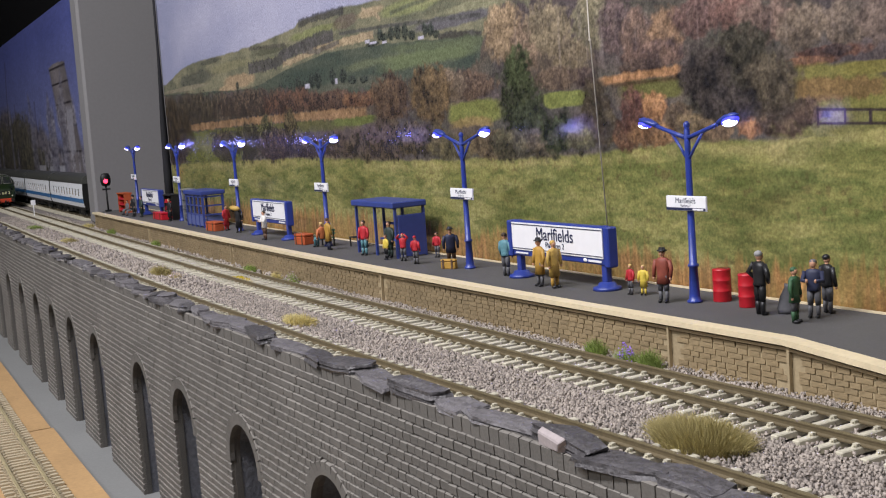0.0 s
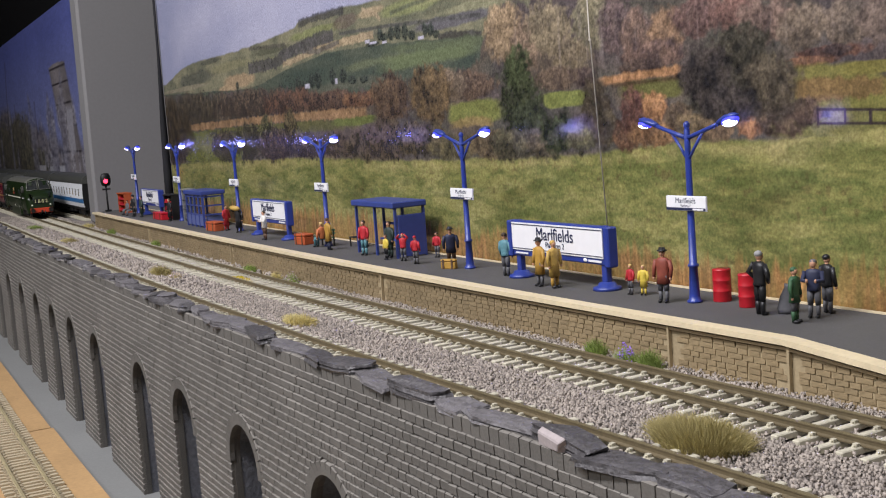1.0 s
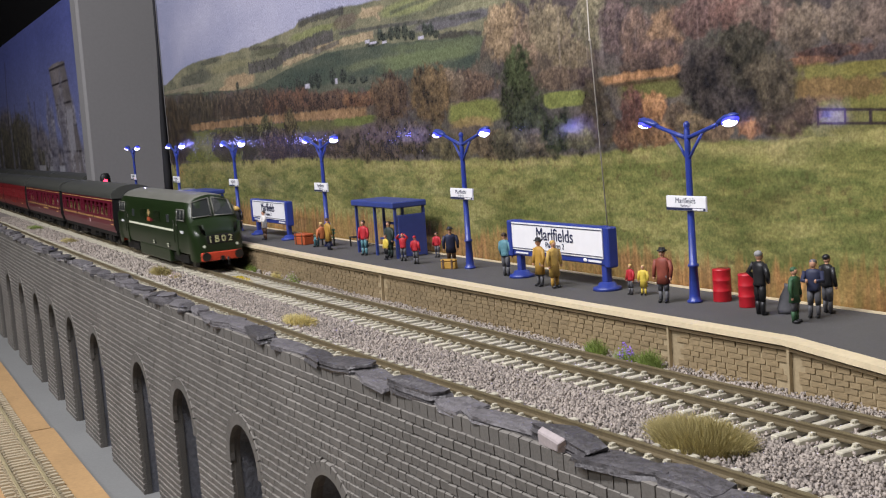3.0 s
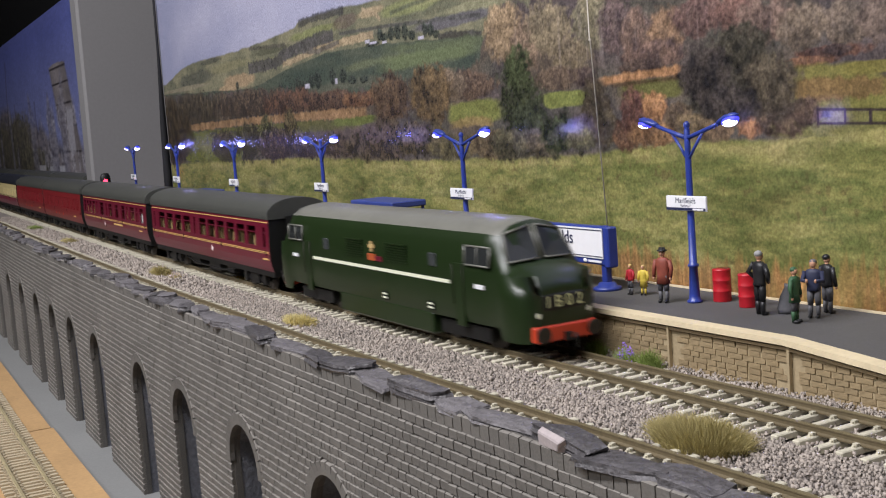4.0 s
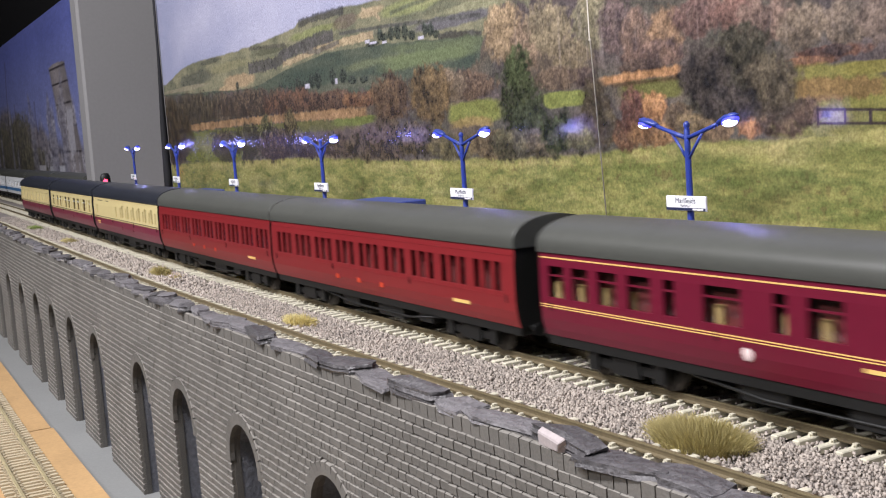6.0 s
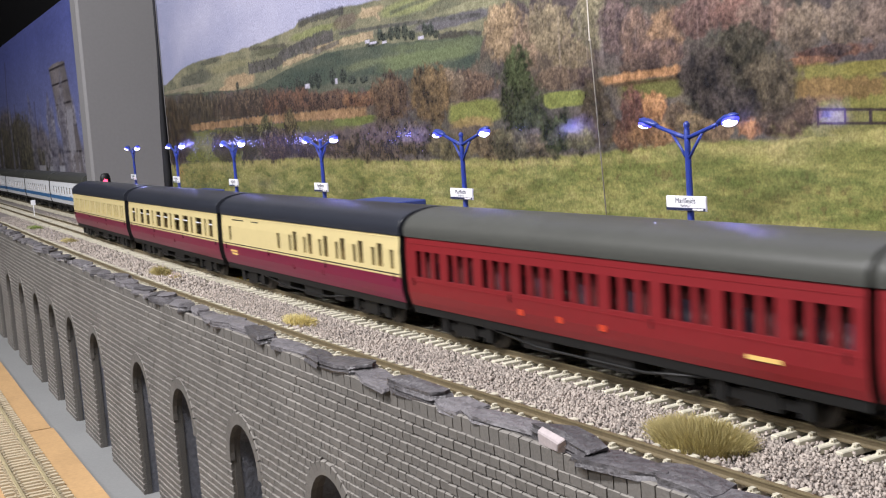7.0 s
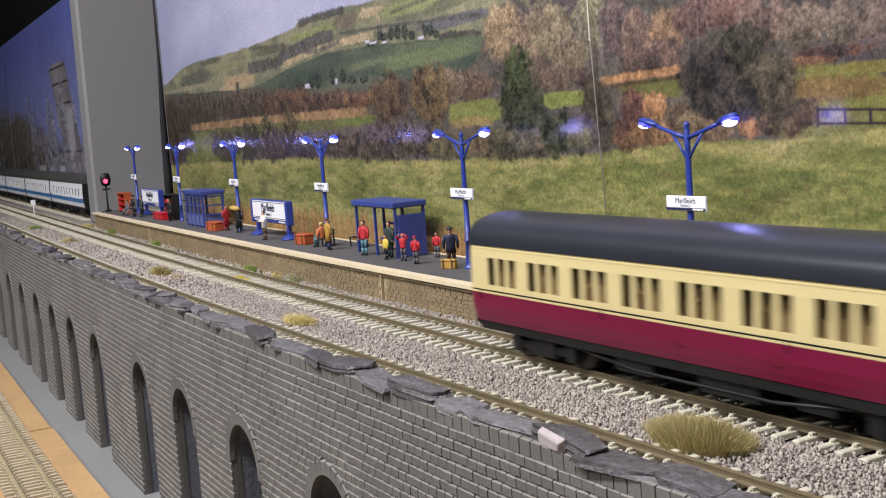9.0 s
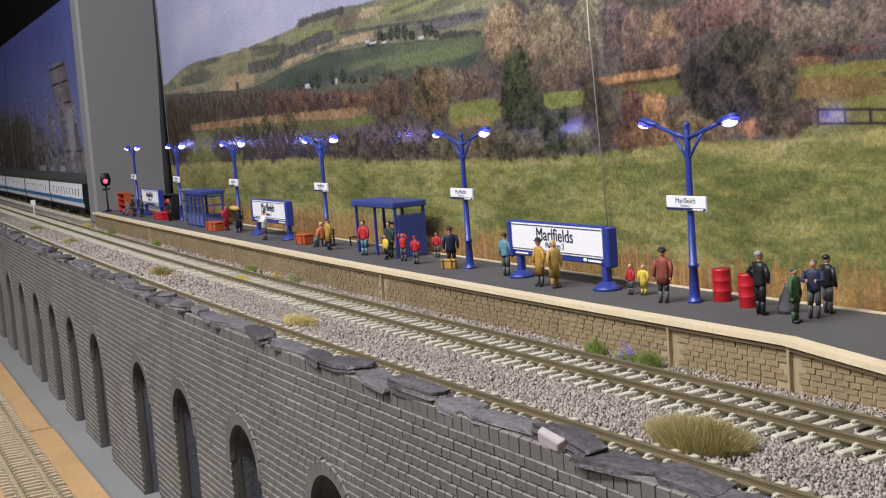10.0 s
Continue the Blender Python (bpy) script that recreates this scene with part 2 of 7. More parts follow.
# ---- the room and the boards ----
def slab(name, x0, x1, y0, y1, z0, z1, material, label, category):
    bm = bmesh.new()
    box(bm, x0, x1, y0, y1, z0, z1)
    return tagged(part(name, bm, material), label, category, kind="structure")


slab("floor", -6, 5, -3.0, 1.6, -0.95, -0.90, M["room"], "plain room floor below the layout", "floor")
slab("ceiling", -6, 5, -3.0, 1.6, 1.70, 1.75, M["room"], "plain pale ceiling of the railway room", "ceiling")
slab("wall_south", -6, 5, -3.05, -3.0, -0.95, 1.75, M["room"], "plain painted wall behind the camera", "wall")
slab("wall_west", -6.05, -6, -3.0, 1.6, -0.95, 1.75, M["roomdark"], "dark end wall of the railway room", "wall")
slab("wall_east", 5, 5.05, -3.0, 1.6, -0.95, 1.75, M["room"], "plain painted end wall", "wall")
slab("wall_north", -6, 5, 1.6, 1.65, -0.95, 1.75, M["roomdark"], "dark wall behind the scenic prints", "wall")

# lower board with a strip of bare hardboard and a running line
slab("ground", -5.0, 3.0, -0.06, 0.70, Z_LOW - 0.012, Z_LOW, M["board"], "grey painted lower baseboard", "baseboard")
for a, b, edge in ((-4.0, -0.862, -0.0222), (-0.8595, 1.0, -0.0208)):
    bm = bmesh.new()
    sweep(bm, [(-0.082, Z_LOW + 0.0005), (edge, Z_LOW + 0.0005), (edge, Z_LOW + 0.0030), (-0.082, Z_LOW + 0.0030)], span(a, b, 40), Y_WALL, bow=wall_off)
    tagged(part("hardboard_strip", bm, M["hardboard"]), "bare orange hardboard trackbed on the lower board", "trackbed", kind="structure")

# upper board and its ballast bed, one sheet from the wall to the back
bm = bmesh.new()
sweep(bm, [(0.0055, -0.012), (0.50, -0.012), (0.50, Z_BALLAST - 0.0008), (0.0055, Z_BALLAST - 0.0008)], span(-5.0, 3.0, 120), Y_WALL, bow=wall_off)
tagged(part("trackbed_board", bm, M["under"]), "upper baseboard covered with fine grey stone", "baseboard", kind="structure")


# ---- tracks ----
def track(name, y0, z, x0, x1, label, near=None, wood=None, steel=None, bow=off):
    t = thing(name, label, "track", kind="structure")
    for s in (-1, 1):
        c = s * 0.00860
        bm = bmesh.new()
        prof = [(c - 0.0011, z - 0.0025), (c + 0.0011, z - 0.0025), (c + 0.0011, z - 0.0021), (c + 0.0004, z - 0.0017), (c + 0.0004, z - 0.0009),
                (c + 0.00055, z - 0.0006), (c + 0.00055, z - 0.0003), (c - 0.00055, z - 0.0003), (c - 0.00055, z - 0.0006), (c - 0.0004, z - 0.0009), (c - 0.0004, z - 0.0017), (c - 0.0011, z - 0.0021)]
        xs = span(x0, x1, 160)
        sweep(bm, prof, xs, y0, bow=bow)
        rail = part("rail", bm, steel or M["rail"], t)
        bm = bmesh.new()
        sweep(bm, [(c - 0.0005, z - 0.0003), (c + 0.0005, z - 0.0003), (c + 0.00042, z), (c - 0.00042, z)], xs, y0, bow=bow)
        part("railhead", bm, steel or M["railtop"], rail)
    # one moulded sleeper with its four rail chairs
    bm = bmesh.new()
    box(bm, -0.00125, 0.00125, -0.0172, 0.0172, z - 0.0046, z - 0.0026)
    chamfer(bm, 0.0003)
    for s in (-1, 1):
        for q in (-1, 1):
            c = s * 0.0086 + q * 0.0019
            box(bm, -0.0007, 0.0007, c - 0.0007, c + 0.0007, z - 0.0027, z - 0.0017)
            box(bm, -0.0004, 0.0004, c - 0.0013, c + 0.0013, z - 0.0027, z - 0.0020)
    me = bpy.data.meshes.new("sleeper")
    bm.to_mesh(me)
    bm.free()
    me.materials.append(wood or M["sleeper"])
    n = int((x1 - x0) / 0.0075)
    rnd = random.Random(5)
    vs, fs = [], []
    base = [v.co.copy() for v in me.vertices]
    polys = [tuple(p.vertices) for p in me.polygons]
    count = 0
    for i in range(n):
        x = x0 + 0.005 + i * 0.0075
        m = on_line(x, y0, rnd.uniform(-0.0003, 0.0002), rnd.uniform(-1.2, 1.2), bow)
        if near and near[0] < x < near[1]:
            ob = new("sleeper", me)
            ob.parent = t
            ob.matrix_basis = m
            count += 1
        else:
            k = len(vs)
            vs += [m @ v for v in base]
            fs += [tuple(k + j for j in p) for p in polys]
    rest = raw("sleepers", vs, fs, wood or M["sleeper"], t)
    tagged(rest, kind="stuff")
    return t


track("track_platform_line", Y_TRAIN, 0.0, -4.6, 2.9, "model track with pale sleepers and rusty rails beside the platform", (-1.25, -0.15))
track("track_viaduct_line", Y_NEAR, 0.0, -4.6, 2.9, "model track with pale sleepers behind the slate coping", (-1.25, -0.15))
track("track_siding", Y_BLUE, 0.0, -4.6, -1.45, "model siding track under the parked blue train")
track("track_low_line", Y_WALL - 0.0555, Z_LOW + 0.0076, -3.0, -0.3, "model track with beige sleepers on the lower board", (-1.3, -0.6), M["lowsleeper"], M["lowrail"], wall_off)


# ---- the grey pillar, the prints and the black fascia ----
bm = bmesh.new()
box(bm, -1.412, -1.380, 0.3045, 0.44, -0.005, 0.60)
chamfer(bm, 0.003)
lean = Matrix.Translation((-1.396, 0.37, 0)) @ Matrix.Rotation(radians(0.45), 4, Vector((-0.967, 0.256, 0))) @ Matrix.Translation((1.396, -0.37, 0))
bmesh.ops.transform(bm, matrix=lean, verts=bm.verts[:])
tagged(part("pillar", bm, M["pillar"]), "tall grey painted square pillar behind the platform end", "pillar", kind="structure")
slab("fascia", -5.8, -1.30, 0.60, 0.63, -0.05, 1.30, M["black"], "black board behind the far end of the layout", "fascia")


# ---- loose ballast ----
def ballast():
    rs = np.random.RandomState(3)
    near, far = 92000, 24000
    x = np.concatenate([rs.uniform(-0.66, -0.12, near), rs.uniform(-1.7, -0.66, far)])
    lo = 0.1600 + 0.0 * x
    y = lo + rs.rand(len(x)) * (0.2640 - lo)
    size = np.concatenate([rs.uniform(0.00034, 0.00068, near), rs.uniform(0.0007, 0.0012, far)])
    bow = BOW * (np.sqrt((x + 0.45) ** 2 + BEND ** 2) - BEND)
    under = np.zeros(len(x), dtype=bool)
    for c in (Y_TRAIN, Y_NEAR):
        for s in (-1, 1):
            under |= np.abs(y - c - s * 0.0086) < 0.0019
        under |= (np.abs(y - c) < 0.0178) & (rs.rand(len(x)) < 0.78)
    keep = ~under
    x, y, size, bow = x[keep], y[keep], size[keep], bow[keep]
    n = len(x)
    z = Z_BALLAST - 0.0002 + rs.rand(n) * 0.0011
    heap = 0.0012 * np.exp(-((y - 0.2115) / 0.012) ** 2) + 0.0016 * np.exp(-((y - 0.2640) / 0.004) ** 2)
    z = z + heap * rs.rand(n)
    corner = np.array([(a, b, c) for a in (-1, 1) for b in (-1, 1) for c in (-1, 1)], dtype=float)
    v = corner[None] * rs.uniform(0.30, 1.0, (n, 8, 3)) * size[:, None, None] * rs.uniform(0.55, 1.15, (n, 1, 3))
    a, b = rs.uniform(0, 6.28, n), rs.uniform(-0.7, 0.7, n)
    ca, sa, cb, sb = np.cos(a)[:, None], np.sin(a)[:, None], np.cos(b)[:, None], np.sin(b)[:, None]
    vx, vz = v[..., 0] * cb + v[..., 2] * sb, -v[..., 0] * sb + v[..., 2] * cb
    vx, vy = vx * ca - v[..., 1] * sa, vx * sa + v[..., 1] * ca
    co = np.stack([vx + x[:, None], vy + (y + bow)[:, None], vz + z[:, None]], -1).reshape(-1, 3)
    quad = np.array([(0, 1, 3, 2), (4, 6, 7, 5), (0, 4, 5, 1), (2, 3, 7, 6), (1, 5, 7, 3)])
    quads = (np.arange(n)[:, None, None] * 8 + quad[None]).reshape(-1, 4)
    ob = new("ballast", bulk("ballast", co, quads, M["ballast"]))
    tagged(ob, "loose grey and pinkish granite chips between the tracks", "ballast", kind="stuff")


def bulk(name, co, quads, material):
    me = bpy.data.meshes.new(name)
    me.vertices.add(len(co))
    me.vertices.foreach_set("co", co.ravel())
    me.loops.add(quads.size)
    me.loops.foreach_set("vertex_index", quads.ravel().astype(np.int32))
    me.polygons.add(len(quads))
    me.polygons.foreach_set("loop_start", (np.arange(len(quads)) * 4).astype(np.int32))
    me.update(calc_edges=True)
    me.materials.append(material)
    return me


ballast()


# ---- the viaduct wall: courses of cast bricks with blind arches ----
ARCHES = tuple(0.893 * x for x in (-1.985, -1.880, -1.775, -1.670, -1.575, -1.475, -1.3690, -1.2595, -1.1534, -1.0563, -0.9622, -0.8609, -0.7214, -0.6245, -0.5221, -0.4190, -0.3170, -0.2150))
ARCH_R, ARCH_TOP = 0.0183, -0.0323


def in_arch(x, z, grow=0.0):
    for c in ARCHES:
        if abs(x - c) < ARCH_R + grow:
            if z < ARCH_TOP - ARCH_R:
                return True
            if math.hypot(x - c, z - (ARCH_TOP - ARCH_R)) < ARCH_R + grow:
                return True
    return False


def viaduct():
    wall = thing("viaduct_wall", "dark grey brick viaduct wall with tall blind arches", "wall", kind="structure")
    # the backing with its openings, swept in narrow strips between arch edges
    bm = bmesh.new()
    xs = span(-4.6, 0.4, 60)
    for c in ARCHES:
        xs += [c + ARCH_R * math.sin(radians(a)) for a in range(-90, 91, 15)]
    xs = sorted(set(round(x, 5) for x in xs))
    front, deep = 0.0007, 0.0036

    def ceil_at(x):
        for c in ARCHES:
            d = abs(x - c)
            if d <= ARCH_R + 2e-5:
                return ARCH_TOP - ARCH_R + math.sqrt(max(0.0, ARCH_R ** 2 - d ** 2))
        return None
    for a, b in zip(xs, xs[1:]):
        mid = ceil_at((a + b) / 2)
        za, zb = (ceil_at(a), ceil_at(b)) if mid is not None else (Z_LOW - 0.002, Z_LOW - 0.002)
        q = []
        for x, z in ((a, za), (b, zb)):
            for y in (front, deep):
                q.append((bm.verts.new((x, Y_WALL + wall_off(x) + y, z)), bm.verts.new((x, Y_WALL + wall_off(x) + y, Z_WALL))))
        (af, aft), (ad, adt), (bf, bft), (bd, bdt) = q
        bm.faces.new((af, bf, bft, aft))
        bm.faces.new((ad, adt, bdt, bd))
        bm.faces.new((aft, bft, bdt, adt))
        if mid is not None:
            bm.faces.new((af, ad, bd, bf))
    for c in ARCHES:
        for s in (-1, 1):
            x = c + s * ARCH_R
            vs = [bm.verts.new((x, Y_WALL + wall_off(x) + y, z)) for y, z in ((front, Z_LOW - 0.002), (deep, Z_LOW - 0.002), (deep, ARCH_TOP - ARCH_R), (front, ARCH_TOP - ARCH_R))]
            bm.faces.new(vs)
    part("backing", bm, M["joint"], wall)
    # the plaster niche behind each arch
    for c in ARCHES:
        bm = bmesh.new()
        R, zc = ARCH_R + 0.0006, ARCH_TOP - ARCH_R
        prof = [(-R, Z_LOW - 0.002), (-R, zc)] + [(-R * math.cos(radians(a)), zc + R * math.sin(radians(a))) for a in range(15, 180, 15)] + [(R, zc), (R, Z_LOW - 0.002)]
        y = Y_WALL + wall_off(c)
        near = [bm.verts.new((c + p[0], y + deep - 0.0004, p[1])) for p in prof]
        back = [bm.verts.new((c + p[0] * 0.96, y + 0.0300, p[1])) for p in prof]
        for k in range(len(prof) - 1):
            bm.faces.new((near[k], near[k + 1], back[k + 1], back[k]))
        bm.faces.new(back)
        bmesh.ops.subdivide_edges(bm, edges=bm.edges[:], cuts=2, use_grid_fill=True)
        for v in bm.verts:
            k = noise.noise(v.co * 160) * 0.0006
            v.co.x += k
        part("niche", bm, M["niche"], wall, "rough blue-grey plaster arch niche")
    return wall


WALL = viaduct()


def brick_mesh(length, height=0.0034, proud=0.0012, ledge=0.30):
    """One brick: an upright face and a sloping ledge above it that runs back to the next course."""
    bm = bmesh.new()
    h, l = height / 2, length / 2
    zl = h - height * ledge
    back = 0.0010
    prof = [(back, -h), (-proud * 0.92, -h), (-proud, zl), (0.0002, h), (back, h)]
    a = [bm.verts.new((-l, y, z)) for y, z in prof]
    b = [bm.verts.new((l, y, z)) for y, z in prof]
    for k in range(4):
        # the sloping ledge takes the paler colour, as if lit from above
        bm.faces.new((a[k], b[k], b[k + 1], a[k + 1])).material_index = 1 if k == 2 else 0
    bm.faces.new(a)
    bm.faces.new(b[::-1])
    bmesh.ops.recalc_face_normals(bm, faces=bm.faces[:])
    me = bpy.data.meshes.new("brick")
    bm.to_mesh(me)
    bm.free()
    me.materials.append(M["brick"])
    me.materials.append(M["litledge"])
    return me


def lay_bricks():
    rnd = random.Random(11)
    pitch_z, pitch_x = 0.003375, 0.0048
    whole, half = brick_mesh(0.00448, 0.00335, ledge=0.27), brick_mesh(0.00215, 0.00335, ledge=0.27)
    tall = brick_mesh(0.0044, 0.0046, 0.0009, 0.06)
    vs, fs, ms, single = [], [], [], 0
    for row in range(36):
        z = Z_WALL - 0.0017 - row * pitch_z
        x = -1.80 + (row % 2) * pitch_x / 2
        while x < 0.10:
            step = pitch_x
            pieces = [(x, whole if row else tall)]
            if any(abs(x - c) < ARCH_R + 0.012 for c in ARCHES) and z < ARCH_TOP + 0.012:
                pieces = [(x - pitch_x / 4, half), (x + pitch_x / 4, half)]
            for px, me in pieces:
                if in_arch(px, z, 0.0042 if z > ARCH_TOP - ARCH_R else 0.0010):
                    continue
                m = on_line(px, Y_WALL + rnd.uniform(-0.00012, 0.00012), z + rnd.uniform(-0.00008, 0.00008), bow=wall_off) @ pose(0, 0, 0, 0, rnd.uniform(-1.2, 1.2), 0)
                if me is whole and -0.36 < px < -0.26 and row < 16 and single < 300:
                    ob = new("brick", me)
                    ob.parent, ob.matrix_basis = WALL, m
                    single += 1
                else:
                    k = len(vs)
                    vs += [m @ v.co for v in me.vertices]
                    fs += [tuple(k + j for j in p.vertices) for p in me.polygons]
                    ms += [p.material_index for p in me.polygons]
            x += step
    tagged(raw("bricks", vs, fs, [M["brick"], M["litledge"]], WALL, slots=ms), kind="stuff")
    # arch rings of wedge stones
    ring = brick_mesh(0.0040, 0.0056, 0.0014, 0.12)
    vs, fs, ms = [], [], []
    for c in ARCHES:
        for a in range(-90, 91, 12):
            r = ARCH_R + 0.0021
            x, z = c + r * math.sin(radians(a)), ARCH_TOP - ARCH_R + r * math.cos(radians(a))
            m = on_line(x, Y_WALL - 0.0002, z, bow=wall_off) @ pose(0, 0, 0, 0, a, 0)
            k = len(vs)
            vs += [m @ v.co for v in ring.vertices]
            fs += [tuple(k + j for j in p.vertices) for p in ring.polygons]
            ms += [p.material_index for p in ring.polygons]
    tagged(raw("arch_stones", vs, fs, [M["brick"], M["litledge"]], WALL, slots=ms), kind="stuff")


def slate(rnd, l, w, t, skew=0.0):
    """A flake of slate: angular broken outline, torn layers along its edge, a chipped uneven top."""
    bm = bmesh.new()
    n = rnd.randint(7, 9)
    turn = rnd.uniform(0, 1)
    out = []
    for k in range(n):
        a = math.tau * (k + turn + rnd.uniform(-0.3, 0.3)) / n
        sx, sy = math.cos(a), math.sin(a)
        q = max(abs(sx), abs(sy)) ** 0.85
        px, py = l / 2 * sx / q * rnd.uniform(0.70, 1.08), w / 2 * sy / q * rnd.uniform(0.74, 1.08)
        out.append((px + skew * py, py))
    tilt = rnd.uniform(-0.35, 0.35) * t
    steps = max(2, int(t / 0.0009))
    layers = []
    for j in range(2 * steps):
        z = t * ((j + 1) // 2) / steps
        g = rnd.uniform(0.95, 1.02) if j % 2 == 0 else None
        g = layers[-1][1] * rnd.uniform(0.985, 1.0) if g is None else g
        jx, jy = rnd.uniform(-0.025, 0.025) * l, rnd.uniform(-0.04, 0.04) * w
        ring = [bm.verts.new((x * g * rnd.uniform(0.93, 1.04) + jx, y * g * rnd.uniform(0.93, 1.04) + jy, z + tilt * x / l + rnd.uniform(-0.04, 0.04) * t)) for x, y in out]
        layers.append((ring, g))
    rings = [r for r, g in layers]
    top = [bm.verts.new((v.co.x * 0.55 + rnd.uniform(-0.04, 0.04) * l, v.co.y * 0.55, v.co.z + rnd.uniform(-0.05, 0.22) * t)) for v in rings[-1]]
    rings.append(top)
    for a, b in zip(rings, rings[1:]):
        for k in range(n):
            bm.faces.new((a[k], a[(k + 1) % n], b[(k + 1) % n], b[k]))
    bm.faces.new(rings[0][::-1])
    mid = bm.verts.new((rnd.uniform(-0.1, 0.1) * l, 0, t * rnd.uniform(1.0, 1.15)))
    for k in range(n):
        bm.faces.new((top[k], top[(k + 1) % n], mid))
    bmesh.ops.triangulate(bm, faces=[f for f in bm.faces if len(f.verts) == 4])
    bmesh.ops.recalc_face_normals(bm, faces=bm.faces[:])
    return bm


# the nearest slates: from, to, thickness, turn, tilt
NEAR_SLATES = ((-0.478, -0.452, 0.0032, 4, 2), (-0.458, -0.424, 0.0044, -6, 0), (-0.426, -0.392, 0.0022, 12, 3), (-0.396, -0.368, 0.0030, -8, 4), (-0.376, -0.346, 0.0036, 5, -3), (-0.352, -0.318, 0.0018, -14, 2),
               (-0.322, -0.289, 0.0052, 6, 0), (-0.293, -0.276, 0.0022, -5, 4), (-0.283, -0.238, 0.0026, 8, 2), (-0.245, -0.214, 0.0046, -4, 3), (-0.226, -0.193, 0.0024, 3, -2), (-0.203, -0.175, 0.0028, -6, 3), (-0.185, -0.150, 0.0024, 5, 0))


def copings():
    rnd = random.Random(23)
    pieces = []
    x = -1.75
    while x < -0.485:
        l = rnd.uniform(0.011, 0.026)
        pieces.append((x, x + l * 1.12, rnd.uniform(0.0016, 0.0042), rnd.uniform(-18, 18), rnd.uniform(-4, 4), rnd.random() < 0.25))
        x += l * 0.90
    pieces += [(*q, False) for q in NEAR_SLATES]
    x = -0.155
    while x < 0.05:
        l = rnd.uniform(0.020, 0.034)
        pieces.append((x, x + l * 1.1, rnd.uniform(0.002, 0.004), rnd.uniform(-12, 12), rnd.uniform(-4, 4), False))
        x += l * 0.92
    for a, b, t, turn, tilt, chip in pieces:
        l, w = b - a, rnd.uniform(0.0085, 0.0120)
        t *= 0.85
        pale = abs(a + 0.245) < 1e-6
        for layer in range(2 if chip else 1):
            k = 0.62 if layer else 1.0
            ob = part("slate", slate(rnd, l * k, w * (0.75 if layer else 1.0), t * (0.7 if layer else 1.0), rnd.uniform(-0.5, 0.5)), M["slate"])
            ob.matrix_world = on_line((a + b) / 2 + (rnd.uniform(-0.005, 0.005) if layer else 0), Y_WALL + 0.0036 + rnd.uniform(-0.0014, 0.0010), Z_WALL + 0.0001 + layer * t * 0.92, turn + layer * 15, wall_off) \
                @ pose(0, 0, 0, rnd.uniform(0, 6), tilt, 0)
            tagged(ob, "smaller grey slate chip lying on another slate" if layer else "thick broken slate with a pale pinkish split end" if pale else "broken flake of grey slate on the wall top", "slate", "slates along the wall top")
        if pale:
            bm = bmesh.new()
            vs = box(bm, -0.0062, 0.0062, -0.0010, 0.0010, 0.0, 0.0036)
            for v in vs:
                v.co += Vector((rnd.uniform(-0.0014, 0.0014), rnd.uniform(-0.0004, 0.0004), rnd.uniform(-0.0007, 0.0007)))
            end = part("split_end", chamfer(bm, 0.0003), M["paleslate"], ob, "pale pinkish freshly split face")
            end.matrix_basis = pose(-0.0045, -w * 0.44, 0.0002, 8, 0, -3)


copings()


# ---- the platform ----
RAMP = -0.262


def plat_z(x):
    return Z_PLAT if x < RAMP else max(-0.002, Z_PLAT - (x - RAMP) * 0.085)


PANELS = (-1.05, -0.80, -0.545, -0.3165, -0.2605)


def platform():
    p = thing("platform", "station platform of tan stone blocks with asphalt top and cream edge", "platform", kind="structure")
    xs = span(-1.312, RAMP, 70) + span(RAMP + 0.005, -0.08, 20)

    def strip(name, y0, y1, low, high, material, x_list=xs):
        bm = bmesh.new()
        loops = []
        for x in x_list:
            yo = off(x)
            z = plat_z(x)
            loops.append([bm.verts.new((x, yo + a, (b if abs_z else z + b))) for a, b, abs_z in ((y0, low[0], low[1]), (y1, low[0], low[1]), (y1, high, False), (y0, high, False))])
        for a, b in zip(loops, loops[1:]):
            for k in range(4):
                bm.faces.new((a[k], a[(k + 1) % 4], b[(k + 1) % 4], b[k]))
        bm.faces.new(loops[0][::-1])
        bm.faces.new(loops[-1])
        bmesh.ops.recalc_face_normals(bm, faces=bm.faces[:])
        return part(name, bm, material, p)
    strip("core", Y_EDGE + 0.0016, Y_BACK, (-0.006, True), -0.0012, M["mortar"])
    strip("surface", Y_EDGE + 0.0053, Y_BACK, (-0.0012, False), 0.0, M["asphalt"])
    strip("edging", Y_EDGE - 0.0010, Y_EDGE + 0.0052, (-0.0016, False), 0.0003, M["coping"])
    strip("back_kerb", Y_BACK + 0.0002, Y_BACK + 0.0016, (-0.006, True), 0.0006, M["coping"])
    # thin string course under the edging and upright strips at the panel joints
    strip("string_course", Y_EDGE + 0.0002, Y_EDGE + 0.0014, (-0.0033, False), -0.0024, M["stone"])
    for x in PANELS:
        bm = bmesh.new()
        box(bm, -0.0005, 0.0005, 0.0000, 0.0014, -0.004, plat_z(x) - 0.0022)
        ob = part("joint_strip", bm, M["mortar"], p, "pale upright joint strip")
        ob.matrix_basis = on_line(x, Y_EDGE)
    return p


PLATFORM = platform()


